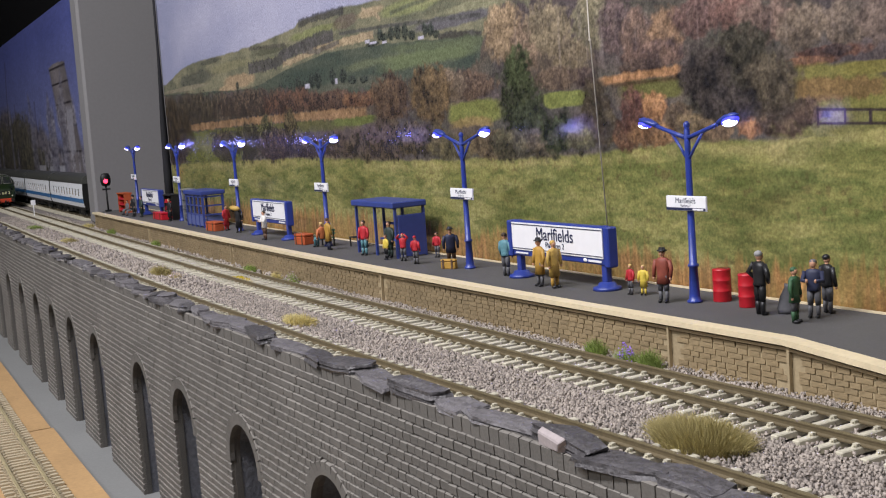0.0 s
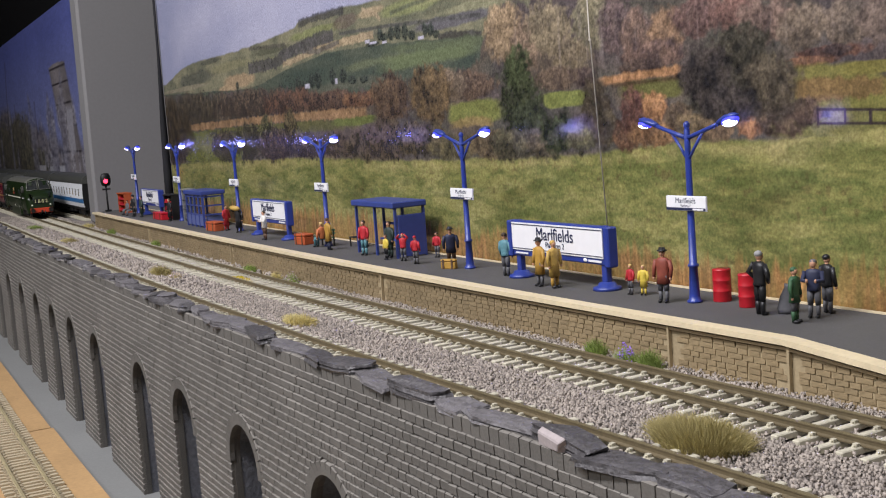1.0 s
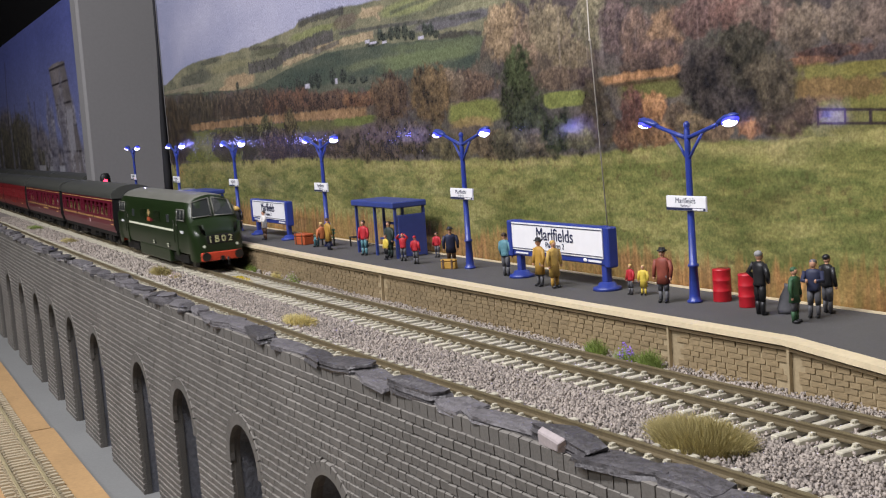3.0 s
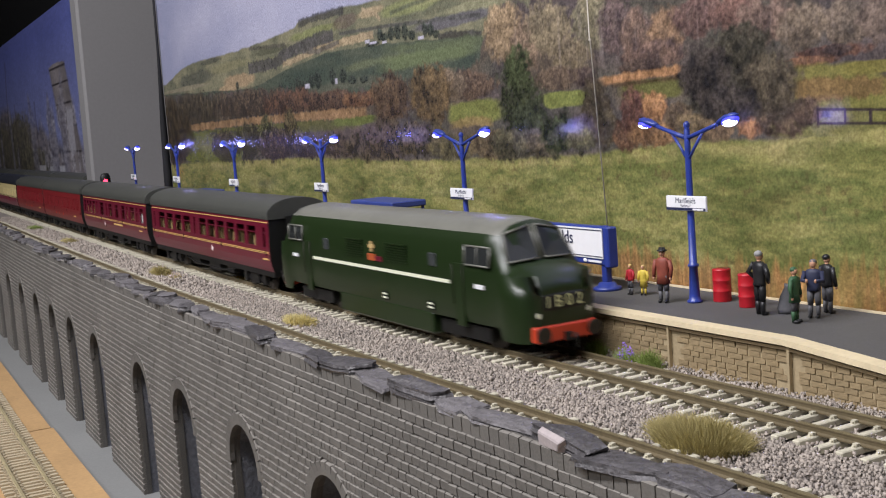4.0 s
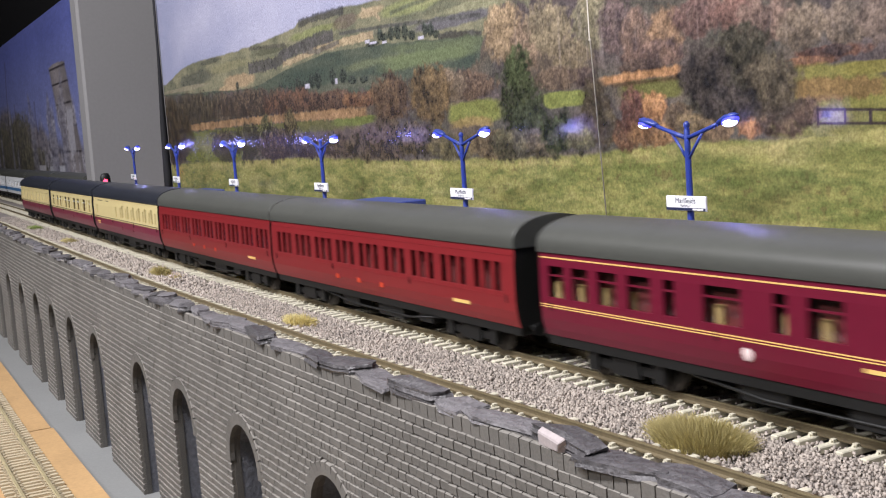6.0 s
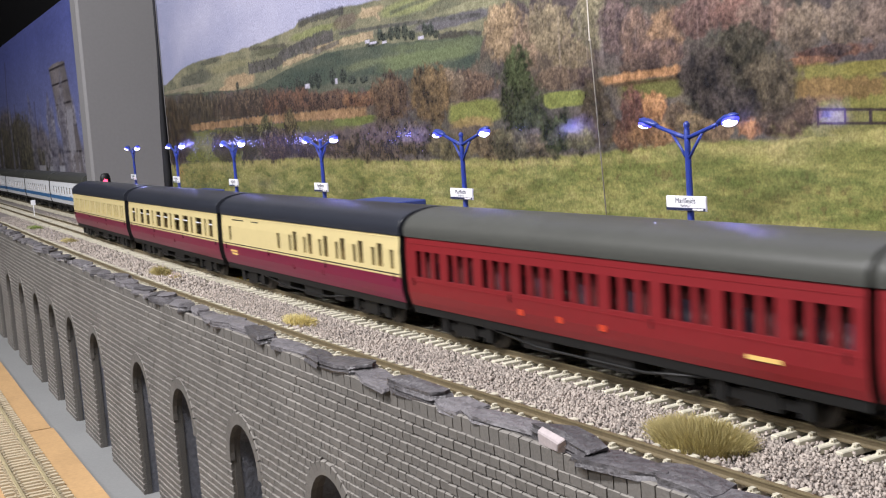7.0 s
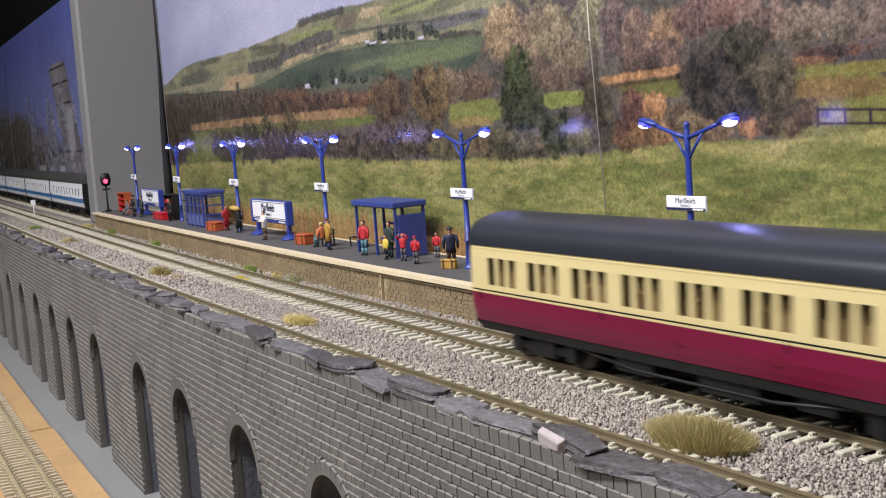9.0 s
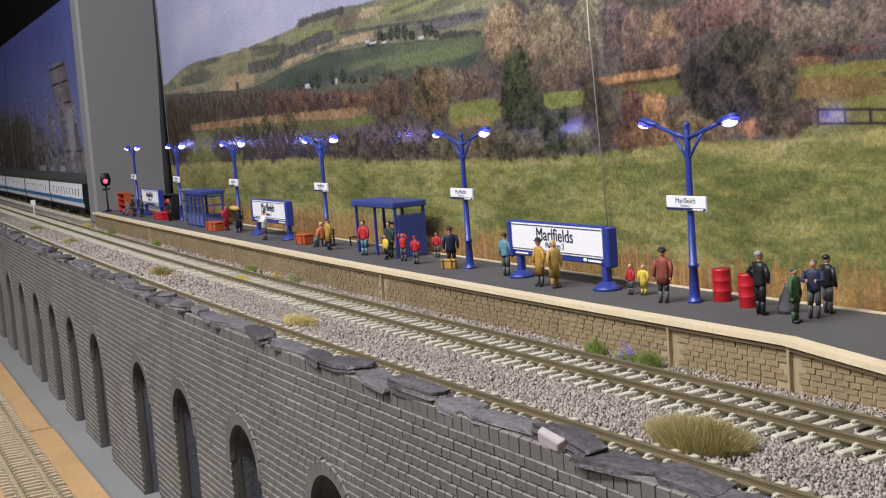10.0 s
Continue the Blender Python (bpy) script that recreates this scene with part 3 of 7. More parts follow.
def lay_blocks():
    rnd = random.Random(31)
    meshes = []
    for k in range(5):
        bm = bmesh.new()
        l, h = (0.0058, 0.0049, 0.0064, 0.0042, 0.0054)[k] / 2 - 0.00018, 0.00091
        vs = box(bm, -l, l, -0.0004, 0.0010, -h, h)
        for v in vs:
            if v.co.y < 0:
                v.co.x *= rnd.uniform(0.94, 0.985)
                v.co.z *= rnd.uniform(0.86, 0.96)
                v.co.y += rnd.uniform(-0.00012, 0.00012)
        me = bpy.data.meshes.new("block")
        bm.to_mesh(me)
        bm.free()
        me.materials.append(M["stone"])
        meshes.append((me, 2 * l + 0.0006))
    vs, fs, single = [], [], 0
    for row in range(9):
        x = -1.31 - rnd.uniform(0, 0.004)
        while x < -0.12:
            me, l = meshes[rnd.randrange(5)]
            x += l / 2
            z = Z_PLAT - 0.0036 - 0.0011 - row * 0.00198
            if z < plat_z(x) - 0.0036 and not any(abs(x - q) < l / 2 + 0.0006 for q in PANELS):
                m = on_line(x, Y_EDGE + 0.00165 + rnd.uniform(-0.00012, 0.00008), z)
                if -0.38 < x < -0.15 and single < 300:
                    ob = new("stone_block", me)
                    ob.parent, ob.matrix_basis = PLATFORM, m
                    single += 1
                else:
                    k = len(vs)
                    vs += [m @ v.co for v in me.vertices]
                    fs += [tuple(k + j for j in q.vertices) for q in me.polygons]
            x += l / 2
    tagged(raw("stone_blocks", vs, fs, M["stone"], PLATFORM), kind="stuff")


# ---- platform furniture ----
def lettering(text, size, material, parent, m, name="lettering", wide=1.0):
    cu = bpy.data.curves.new(name, "FONT")
    cu.body, cu.size, cu.extrude, cu.align_x, cu.align_y = text, size, size * 0.01, "CENTER", "CENTER"
    tmp = new(name, cu)
    bpy.context.view_layer.update()
    me = bpy.data.meshes.new_from_object(tmp.evaluated_get(bpy.context.evaluated_depsgraph_get()))
    bpy.data.objects.remove(tmp)
    me.materials.clear()
    me.materials.append(material)
    ob = new(name, me)
    ob.parent = parent
    ob.matrix_basis = m @ Matrix.Diagonal((wide, 1, 1, 1))
    return ob


def street_lamp():
    t = thing("platform_lamp", "blue twin-arm platform lamp with lit blue-white heads and name sign", "lamp", "lamps along the platform")
    bm = bmesh.new()
    tube(bm, [((0, 0, z), r) for z, r in ((0, 0.0029), (0.0008, 0.0029), (0.0012, 0.0023), (0.003, 0.00205), (0.0135, 0.0016), (0.0138, 0.0021), (0.0146, 0.0021), (0.015, 0.0015),
                                          (0.040, 0.00125), (0.058, 0.00115), (0.0655, 0.0011), (0.066, 0.0008), (0.0668, 0.0012), (0.0680, 0.0012), (0.0687, 0.0004))], 14)
    part("post", bm, M["blue"], t, smooth=True)
    for s in (-1, 1):
        bm = bmesh.new()
        tube(bm, [((s * 0.0005, 0, 0.0625), 0.0009), ((s * 0.006, 0, 0.0640), 0.0009), ((s * 0.012, 0, 0.0658), 0.0008), ((s * 0.0175, 0, 0.0675), 0.0008)], 8)
        tube(bm, [((s * 0.0006, 0, 0.0545), 0.0006), ((s * 0.0035, 0, 0.0585), 0.0006), ((s * 0.0085, 0, 0.0645), 0.0006)], 6)
        part("arm", bm, M["blue"], t, smooth=True)
        tilt = pose(0, 0, 0, 0, -s * 13, 0)
        bm = bmesh.new()
        tube(bm, [(tilt @ Vector((s * d, 0, z)), w, h) for d, z, w, h in ((0, 0, 0.0008, 0.0008), (0.002, 0.0002, 0.0014, 0.0011), (0.005, 0.0004, 0.0022, 0.0014), (0.0085, 0.0004, 0.0020, 0.0013), (0.0105, 0.0003, 0.0008, 0.0006))], 12)
        head = part("lamp_head", bm, M["blue"], t, smooth=True)
        head.location = (s * 0.0165, 0, 0.0675)
        # added glowing ball: the blue glare fringe round the diode, given a shape
        bm = bmesh.new()
        ball(bm, tilt @ Vector((s * 0.0068, -0.0004, -0.0009)), 0.0040 if s > 0 else 0.0032, 0.0024, 0.0017 if s > 0 else 0.0012, 12, m=tilt)
        lens = part("diffuser", bm, M["halo"], head, "glowing blue ball standing in for glare round the diode")
        bm = bmesh.new()
        ball(bm, tilt @ Vector((s * 0.0070, -0.0006, -0.0014)), 0.0031 if s > 0 else 0.0019, 0.0024, 0.0016 if s > 0 else 0.0010, 12, m=tilt)
        part("led", bm, M["led"], lens, "lit blue-white diode")
    bm = bmesh.new()
    box(bm, -0.0109, 0.0109, -0.0024, -0.0014, 0.0352, 0.0408)
    chamfer(bm, 0.0002)
    sign = part("name_sign", bm, M["white"], t, "small white name sign")
    bm = bmesh.new()
    box(bm, -0.0107, 0.0107, -0.0026, -0.00242, 0.0354, 0.0364)
    box(bm, 0.0040, 0.0098, -0.00275, -0.00262, 0.0356, 0.0362, 1)
    part("base_band", bm, [M["ink"], M["white"]], sign)
    lettering("Marlfields", 0.0029, M["ink"], sign, pose(0, -0.00245, 0.0390, 90, 0, 0))
    lettering("Platform 2", 0.0013, M["ink"], sign, pose(0, -0.00245, 0.0371, 90, 0, 0))
    return t


LAMPS = (-0.3361, -0.5030, -0.6858, -0.8681, -1.0419, -1.2197)
first = street_lamp()
first.matrix_basis = on_line(LAMPS[0], Y_LAMP, Z_PLAT)
for x in LAMPS[1:]:
    copy_thing(first, on_line(x, Y_LAMP, Z_PLAT))


def name_board():
    t = thing("station_name_board", "large white station name board in a blue frame on two posts", "sign", "name boards along the platform")
    for s in (-1, 1):
        bm = bmesh.new()
        x = s * 0.0325
        tube(bm, [((x, 0, z), r) for z, r in ((0, 0.0062), (0.0012, 0.0060), (0.0018, 0.0042), (0.0030, 0.0036), (0.0034, 0.0022))], 16)
        part("foot", bm, M["blue"], t, smooth=True)
        bm = bmesh.new()
        box(bm, x - 0.0017, x + 0.0017, -0.0015, 0.0015, 0.003, 0.027)
        part("post", chamfer(bm, 0.0004), M["blue"], t)
        bm = bmesh.new()
        xe = s * 0.0368
        box(bm, xe - 0.0018, xe + 0.0018, -0.0032, 0.0020, 0.0098, 0.0268)
        part("end_cap", chamfer(bm, 0.0006), M["blue"], t)
    bm = bmesh.new()
    box(bm, -0.0348, 0.0348, -0.0024, 0.0016, 0.0106, 0.0268)
    part("panel", chamfer(bm, 0.0004), M["blue"], t)
    bm = bmesh.new()
    box(bm, -0.0344, 0.0344, -0.0030, -0.0025, 0.0134, 0.0261)
    face = part("face", bm, M["white"], t, "white enamel name face")
    bm = bmesh.new()
    box(bm, -0.0342, 0.0342, -0.00325, -0.0031, 0.0252, 0.0255)
    box(bm, -0.0342, 0.0342, -0.00325, -0.0031, 0.0141, 0.0144)
    part("rule", bm, M["ink"], face)
    bm = bmesh.new()
    box(bm, -0.032, -0.022, -0.0029, -0.0026, 0.0117, 0.0124)
    part("small_print", bm, M["white"], t)
    bm = bmesh.new()
    box(bm, 0.0240, 0.0330, -0.0029, -0.0026, 0.0116, 0.0125)
    part("small_print", bm, M["white"], t)
    bm = bmesh.new()
    ball(bm, (0.0215, -0.0026, 0.0121), 0.0016, 0.0003, 0.0008, 8)
    part("emblem", bm, M["white"], t)
    lettering("Marlfields", 0.0080, M["ink"], face, pose(0.0, -0.0032, 0.0214, 90, 0, 0), wide=0.92)
    lettering("Platform 2", 0.0034, M["ink"], face, pose(0.0, -0.0032, 0.0168, 90, 0, 0))
    return t


board = name_board()
board.matrix_basis = on_line(-0.4215, Y_LAMP - 0.0005, Z_PLAT)
for x in (-0.788, -1.148):
    copy_thing(board, on_line(x, Y_LAMP - 0.0005, Z_PLAT))


# ---- shelters ----
def shelter_open():
    t = thing("waiting_shelter", "open-fronted blue waiting shelter with flat roof and bench rail", "shelter")
    x0, x1, y0, y1, h = -0.0262, 0.0262, -0.0088, 0.0090, 0.0282
    bm = bmesh.new()
    box(bm, x0 - 0.002, x1 + 0.002, y0 - 0.0025, y1 + 0.0015, h, h + 0.0035)
    part("roof", chamfer(bm, 0.0006), M["shelterblue"], t)
    for x in (x0, -0.0005, x1):
        for y in (y0, y1):
            bm = bmesh.new()
            box(bm, x - 0.0007, x + 0.0007, y - 0.0007, y + 0.0007, 0.0, h)
            part("post", bm, M["shelterblue"], t)
    for z in (0.0095, 0.0155):
        bm = bmesh.new()
        box(bm, x0 + 0.0008, x1 - 0.0008, y1 - 0.0003, y1 + 0.0005, z, z + 0.0014)
        part("rail", bm, M["shelterblue"], t)
    bm = bmesh.new()
    box(bm, x1 - 0.0004, x1 + 0.0012, y0 + 0.0012, y1 + 0.0006, 0.0006, h - 0.004)
    part("end_panel", chamfer(bm, 0.0003), M["shelterblue"], t)
    bm = bmesh.new()
    box(bm, x0 + 0.004, x1 - 0.006, y1 - 0.0055, y1 - 0.0012, 0.0068, 0.0078)
    part("bench", bm, M["shelterblue"], t)
    return t


def shelter_closed():
    t = thing("glazed_shelter", "small blue glazed waiting shelter with flat roof", "shelter")
    x0, x1, y0, y1, h = -0.0250, 0.0250, -0.0085, 0.0085, 0.0270
    bm = bmesh.new()
    box(bm, x0 - 0.002, x1 + 0.002, y0 - 0.002, y1 + 0.002, h, h + 0.0035)
    part("roof", chamfer(bm, 0.0006), M["shelterblue"], t)
    bm = bmesh.new()
    box(bm, x0, x1, y0 - 0.0004, y0 + 0.0004, 0.0015, 0.0100)
    part("front_panel", bm, M["paleblue"], t)
    bm = bmesh.new()
    box(bm, x0, x1, y1 - 0.0004, y1 + 0.0004, 0.0005, 0.0090)
    part("rear_panel", bm, M["paleblue"], t)
    for x in span(x0, x1, 5):
        bm = bmesh.new()
        box(bm, x - 0.0008, x + 0.0008, y0 - 0.0008, y0 + 0.0008, 0.0, h)
        part("mullion", bm, M["shelterblue"], t)
    for y in (y0, y1):
        for x in (x0, x1):
            bm = bmesh.new()
            box(bm, x - 0.0009, x + 0.0009, y - 0.0009, y + 0.0009, 0.0, h)
            part("post", bm, M["shelterblue"], t)
    for z in (0.0100, 0.0175, h - 0.002):
        bm = bmesh.new()
        box(bm, x0, x1, y0 - 0.0006, y0 + 0.0006, z, z + 0.0012)
        box(bm, x1 - 0.0006, x1 + 0.0006, y0, y1, z, z + 0.0012)
        part("transom", bm, M["shelterblue"], t)
    bm = bmesh.new()
    box(bm, x0, x1, y0 - 0.0001, y0 + 0.0001, 0.010, h)
    pane = part("pane", bm, M["glass"], t)
    pane.visible_shadow = False
    return t


shelter_open().matrix_basis = on_line(-0.604, 0.2985, Z_PLAT)
shelter_closed().matrix_basis = on_line(-0.958, 0.2915, Z_PLAT)


# ---- painted model figures, each one plain mesh ----
def paint(name, r, g, b, rough=0.6):
    return mat(name, (r, g, b), rough, vary=0.22, grain=900, stain=200, bump=0.1)


F = {
    "skin": paint("figure_skin", 0.50, 0.27, 0.17), "black": paint("figure_black", 0.012, 0.012, 0.014, 0.45), "navy": paint("figure_navy", 0.02, 0.025, 0.06),
    "grey": paint("figure_grey", 0.11, 0.11, 0.12), "tan": paint("figure_tan", 0.42, 0.24, 0.04), "buff": paint("figure_buff", 0.48, 0.31, 0.07),
    "red": paint("figure_red", 0.42, 0.015, 0.025), "brownred": paint("figure_brown_red", 0.22, 0.05, 0.03), "yellow": paint("figure_yellow", 0.66, 0.50, 0.07),
    "green": paint("figure_green", 0.035, 0.10, 0.045), "teal": paint("figure_teal", 0.10, 0.24, 0.28), "white": paint("figure_white", 0.70, 0.68, 0.64),
    "brown": paint("figure_brown", 0.11, 0.06, 0.035), "hair": paint("figure_hair", 0.04, 0.025, 0.015), "grizzled": paint("figure_grey_hair", 0.30, 0.30, 0.30), "orange": paint("figure_orange", 0.55, 0.17, 0.06),
    "darkgreen": paint("figure_dark_green", 0.02, 0.035, 0.03), "blond": paint("figure_blond", 0.52, 0.36, 0.12),
}


def figure(x, y, h, turn, coat, legs, hat, label, hem=0.010, brim=False, arms=("down", "down"), shoes="black", socks=None, seat=False, lean=0.0):
    """A standing figure about 21 mm high: legs, coat, arms, head and hair or hat in one mesh."""
    bm = bmesh.new()
    k = 1.0
    mats = [F[coat], F[legs], F["skin"], F[hat], F[shoes], F[socks or legs]]
    top = 0.0098
    for s in (-1, 1):
        if seat:
            tube(bm, [((s * 0.0014, 0.0006, 0.0062), 0.0014), ((s * 0.0015, -0.0050, 0.0060), 0.0012), ((s * 0.0015, -0.0056, 0.0048), 0.0010), ((s * 0.0015, -0.0056, 0.0008), 0.0008)], 7, 1)
            ball(bm, (s * 0.0015, -0.0064, 0.0006), 0.0008, 0.0016, 0.0007, 6, 4)
        else:
            ball(bm, (s * 0.0014, -0.0007, 0.0006), 0.0008, 0.0017, 0.0007, 6, 4)
            tube(bm, [((s * 0.0014, 0, 0.0005), 0.0007), ((s * 0.0014, 0.0001, 0.0030), 0.0009), ((s * 0.0014, 0, 0.0048), 0.0009)], 7, 5)
            tube(bm, [((s * 0.0014, 0, 0.0047), 0.0010), ((s * 0.0013, 0, 0.0075), 0.0013), ((s * 0.0011, 0, 0.0108), 0.0014)], 7, 1)
    dz = -0.0040 if seat else 0.0
    low = max(hem, 0.0) if not seat else 0.0098
    tube(bm, [((0, lean * (z - 0.009) + 0.0001, z + dz), wx, wy) for z, wx, wy in ((low, 0.0030 if hem < 0.009 else 0.0026, 0.0021), (max(low + 0.0004, 0.0112), 0.0025, 0.0017), (0.0142, 0.0028, 0.0018), (0.0165, 0.0031, 0.0017), (0.0176, 0.0024, 0.0013), (0.0180, 0.0010, 0.0009))], 12, 0)
    hx = lean * 0.010
    for s, pose_ in zip((-1, 1), arms):
        a = Vector((s * 0.0030, hx * 0.8, 0.0170 + dz))
        if pose_ == "down":
            q = [a, Vector((s * 0.0038, hx * 0.5, 0.0135 + dz)), Vector((s * 0.0037, -0.0008, 0.0102 + dz))]
        elif pose_ == "hip":
            q = [a, Vector((s * 0.0055, 0.0006, 0.0140 + dz)), Vector((s * 0.0030, -0.0012, 0.0112 + dz))]
        elif pose_ == "up":
            q = [a, Vector((s * 0.0048, -0.0010, 0.0180 + dz)), Vector((s * 0.0022, -0.0014, 0.0205 + dz))]
        else:
            q = [a, Vector((s * 0.0036, -0.0014, 0.0138 + dz)), Vector((s * 0.0016, -0.0040, 0.0140 + dz))]
        tube(bm, [(q[0], 0.0009), (q[1], 0.0009), (q[2], 0.0007)], 7, 0)
        ball(bm, q[2] + Vector((0, 0, -0.0004 if pose_ == "down" else 0.0)), 0.0006, 0.0006, 0.0008, 6, 2)
    tube(bm, [((0, hx, 0.0176 + dz), 0.0008), ((0, hx, 0.0188 + dz), 0.0007)], 7, 2)
    ball(bm, (0, hx - 0.0001, 0.0198 + dz), 0.00125, 0.0014, 0.0016, 9, 2)
    ball(bm, (0, hx + 0.0002, 0.0204 + dz), 0.0014, 0.00145, 0.0012, 9, 3)
    if brim:
        tube(bm, [((0, hx, 0.0206 + dz), 0.0021), ((0, hx, 0.0209 + dz), 0.0021), ((0, hx, 0.0211 + dz), 0.0014), ((0, hx, 0.0220 + dz), 0.0012)], 10, 3)
    s = h / 0.0214
    bmesh.ops.transform(bm, matrix=Matrix.Diagonal((s, s, s, 1)), verts=bm.verts[:])
    ob = part("figure", bm, mats)
    ob.matrix_basis = pose(x, y, Z_PLAT + 0.0001, 0, 0, turn)
    return tagged(ob, label, "model figure", "figures on the platform")


def people_free_platform():
    figure(-0.2976, 0.2897, 0.0226, 170, "black", "black", "grizzled", "model figure in black overalls with one arm akimbo", arms=("hip", "hip"))
    figure(-0.2784, 0.2864, 0.0188, 110, "green", "grey", "green", "model schoolboy figure in green jacket and cap", socks="green", hem=0.008)
    figure(-0.2798, 0.2969, 0.0200, 30, "navy", "grey", "grey", "model schoolboy figure in navy blazer and grey shorts", arms=("front", "front"), socks="grey")
    figure(-0.2817, 0.3055, 0.0205, 170, "black", "grey", "black", "model schoolboy figure in black jumper and grey shorts")
    figure(-0.3449, 0.2860, 0.0208, 20, "brownred", "grey", "black", "model figure in red-brown coat and black hat", hem=0.0075, brim=True)
    figure(-0.3648, 0.2923, 0.0122, 20, "yellow", "yellow", "blond", "small model child figure in yellow dress", hem=0.006)
    figure(-0.3703, 0.2901, 0.0124, 0, "red", "grey", "blond", "small model child figure in red jumper")
    figure(-0.4217, 0.2808, 0.0209, 0, "tan", "grey", "black", "model figure in mustard raincoat and dark cap", hem=0.0055, brim=True)
    figure(-0.4120, 0.2819, 0.0206, 100, "buff", "tan", "buff", "model figure in pale mustard raincoat", hem=0.0055)
    figure(-0.4624, 0.2891, 0.0206, 190, "teal", "grey", "hair", "model figure in light blue shirt and grey trousers")
    figure(-0.5170, 0.2905, 0.0205, 60, "navy", "brown", "black", "model figure in navy coat leaning forward with a bag", lean=-0.25, hem=0.008, brim=True)
    figure(-0.5600, 0.3060, 0.0140, 20, "red", "grey", "hair", "small model child figure in red blazer")
    figure(-0.5453, 0.2847, 0.0152, 200, "red", "grey", "red", "small model child figure in red blazer and cap")
    figure(-0.5650, 0.2875, 0.0152, 40, "red", "grey", "red", "small model child figure in red blazer with raised arm", arms=("up", "up"))
    figure(-0.5791, 0.2840, 0.0140, 0, "yellow", "black", "brown", "small model child figure in yellow and red top")
    figure(-0.5870, 0.2905, 0.0205, 10, "darkgreen", "darkgreen", "hair", "model figure in dark green suit", hem=0.008)
    figure(-0.6124, 0.2865, 0.0204, 20, "red", "teal", "hair", "model figure in red jumper and blue jeans")
    figure(-0.6619, 0.2855, 0.0200, 180, "tan", "navy", "brown", "model figure in mustard coat seen from behind", hem=0.0060)
    figure(-0.6830, 0.2900, 0.0196, -70, "orange", "teal", "blond", "seated model figure in orange top and teal skirt", seat=True)
    figure(-0.7737, 0.2857, 0.0206, 0, "white", "brown", "hair", "model figure in white blouse and brown skirt", arms=("front", "front"), hem=0.009)
    figure(-0.8550, 0.2952, 0.0204, 40, "black", "black", "black", "model figure in black carrying a sack on the shoulder", arms=("up", "down"), hem=0.004)
    figure(-0.8860, 0.2960, 0.0200, 120, "red", "red", "hair", "model figure in red coat", hem=0.004)
    figure(-1.0523, 0.2986, 0.0210, 10, "black", "black", "hair", "model figure in dark coat beside a trolley", hem=0.004)
    figure(-1.1690, 0.2955, 0.0215, 10, "black", "black", "black", "model figure in black suit and white shirt", brim=True)
    figure(-1.1500, 0.2985, 0.0208, 0, "darkgreen", "darkgreen", "hair", "model figure in long dark coat", hem=0.004)
    figure(-1.1950, 0.3000, 0.0180, 0, "black", "grey", "grizzled", "seated model figure in dark clothes", seat=True)
    figure(-1.2150, 0.3010, 0.0180, 10, "grey", "grey", "hair", "seated model figure in grey", seat=True)


people_free_platform()


# ---- loose things on the platform ----
def drum(x, y, h, label):
    t = thing("oil_drum", label, "drum", "red oil drums", pose(x, y, Z_PLAT, 0, 0, 20))
    r = 0.00345
    bm = bmesh.new()
    rings = []
    for z in (0.0, 0.0003):
        rings.append(((0, 0, z), r * (0.97 if z == 0 else 1.0)))
    for c in (1 / 3, 2 / 3):
        for d, g in ((-0.0004, 1.0), (-0.0001, 1.05), (0.0001, 1.05), (0.0004, 1.0)):
            rings.append(((0, 0, h * c + d), r * g))
    rings += [((0, 0, h - 0.0003), r), ((0, 0, h), r * 1.03), ((0, 0, h + 0.0002), r * 0.98), ((0, 0, h - 0.0003), r * 0.94)]
    tube(bm, rings, 20)
    part("barrel", bm, M["oilred"], t)
    bm = bmesh.new()
    tube(bm, [((0.0018, 0, h - 0.0003), 0.0005), ((0.0018, 0, h + 0.0002), 0.0005)], 8)
    part("bung", bm, M["frame"], t)
    return t


drum(-0.3298, 0.3017, 0.0122, "red painted oil drum with two rolled hoops")
drum(-0.3132, 0.2989, 0.0120, "red oil drum standing half hidden beside a figure")


def trunk(x, y, l, w, h, turn, label, material):
    t = thing("trunk", label, "luggage", "", pose(x, y, Z_PLAT, 0, 0, turn))
    bm = bmesh.new()
    box(bm, -l / 2, l / 2, -w / 2, w / 2, 0, h * 0.72)
    part("case", chamfer(bm, 0.0004), material, t)
    bm = bmesh.new()
    box(bm, -l / 2 - 0.0002, l / 2 + 0.0002, -w / 2 - 0.0002, w / 2 + 0.0002, h * 0.735, h)
    part("lid", chamfer(bm, 0.0006), material, t)
    bm = bmesh.new()
    for q in (-0.3, 0.3):
        box(bm, l * q - 0.0005, l * q + 0.0005, -w / 2 - 0.0004, -w / 2 - 0.0002, 0, h)
    part("strap", bm, F["brown"], t)
    return t


trunk(-0.7141, 0.2905, 0.0130, 0.0075, 0.0072, 8, "orange-brown luggage trunk on the platform", M["orangebox"])
trunk(-0.8980, 0.2900, 0.0180, 0.0080, 0.0075, 5, "long orange-red crate beside the glazed shelter", M["orangebox"])
trunk(-1.0900, 0.3010, 0.0300, 0.0080, 0.0070, 0, "low red crate under the far name board", M["oilred"])
trunk(-0.5120, 0.2860, 0.0085, 0.0030, 0.0050, 30, "brown travelling bag held low", F["tan"])


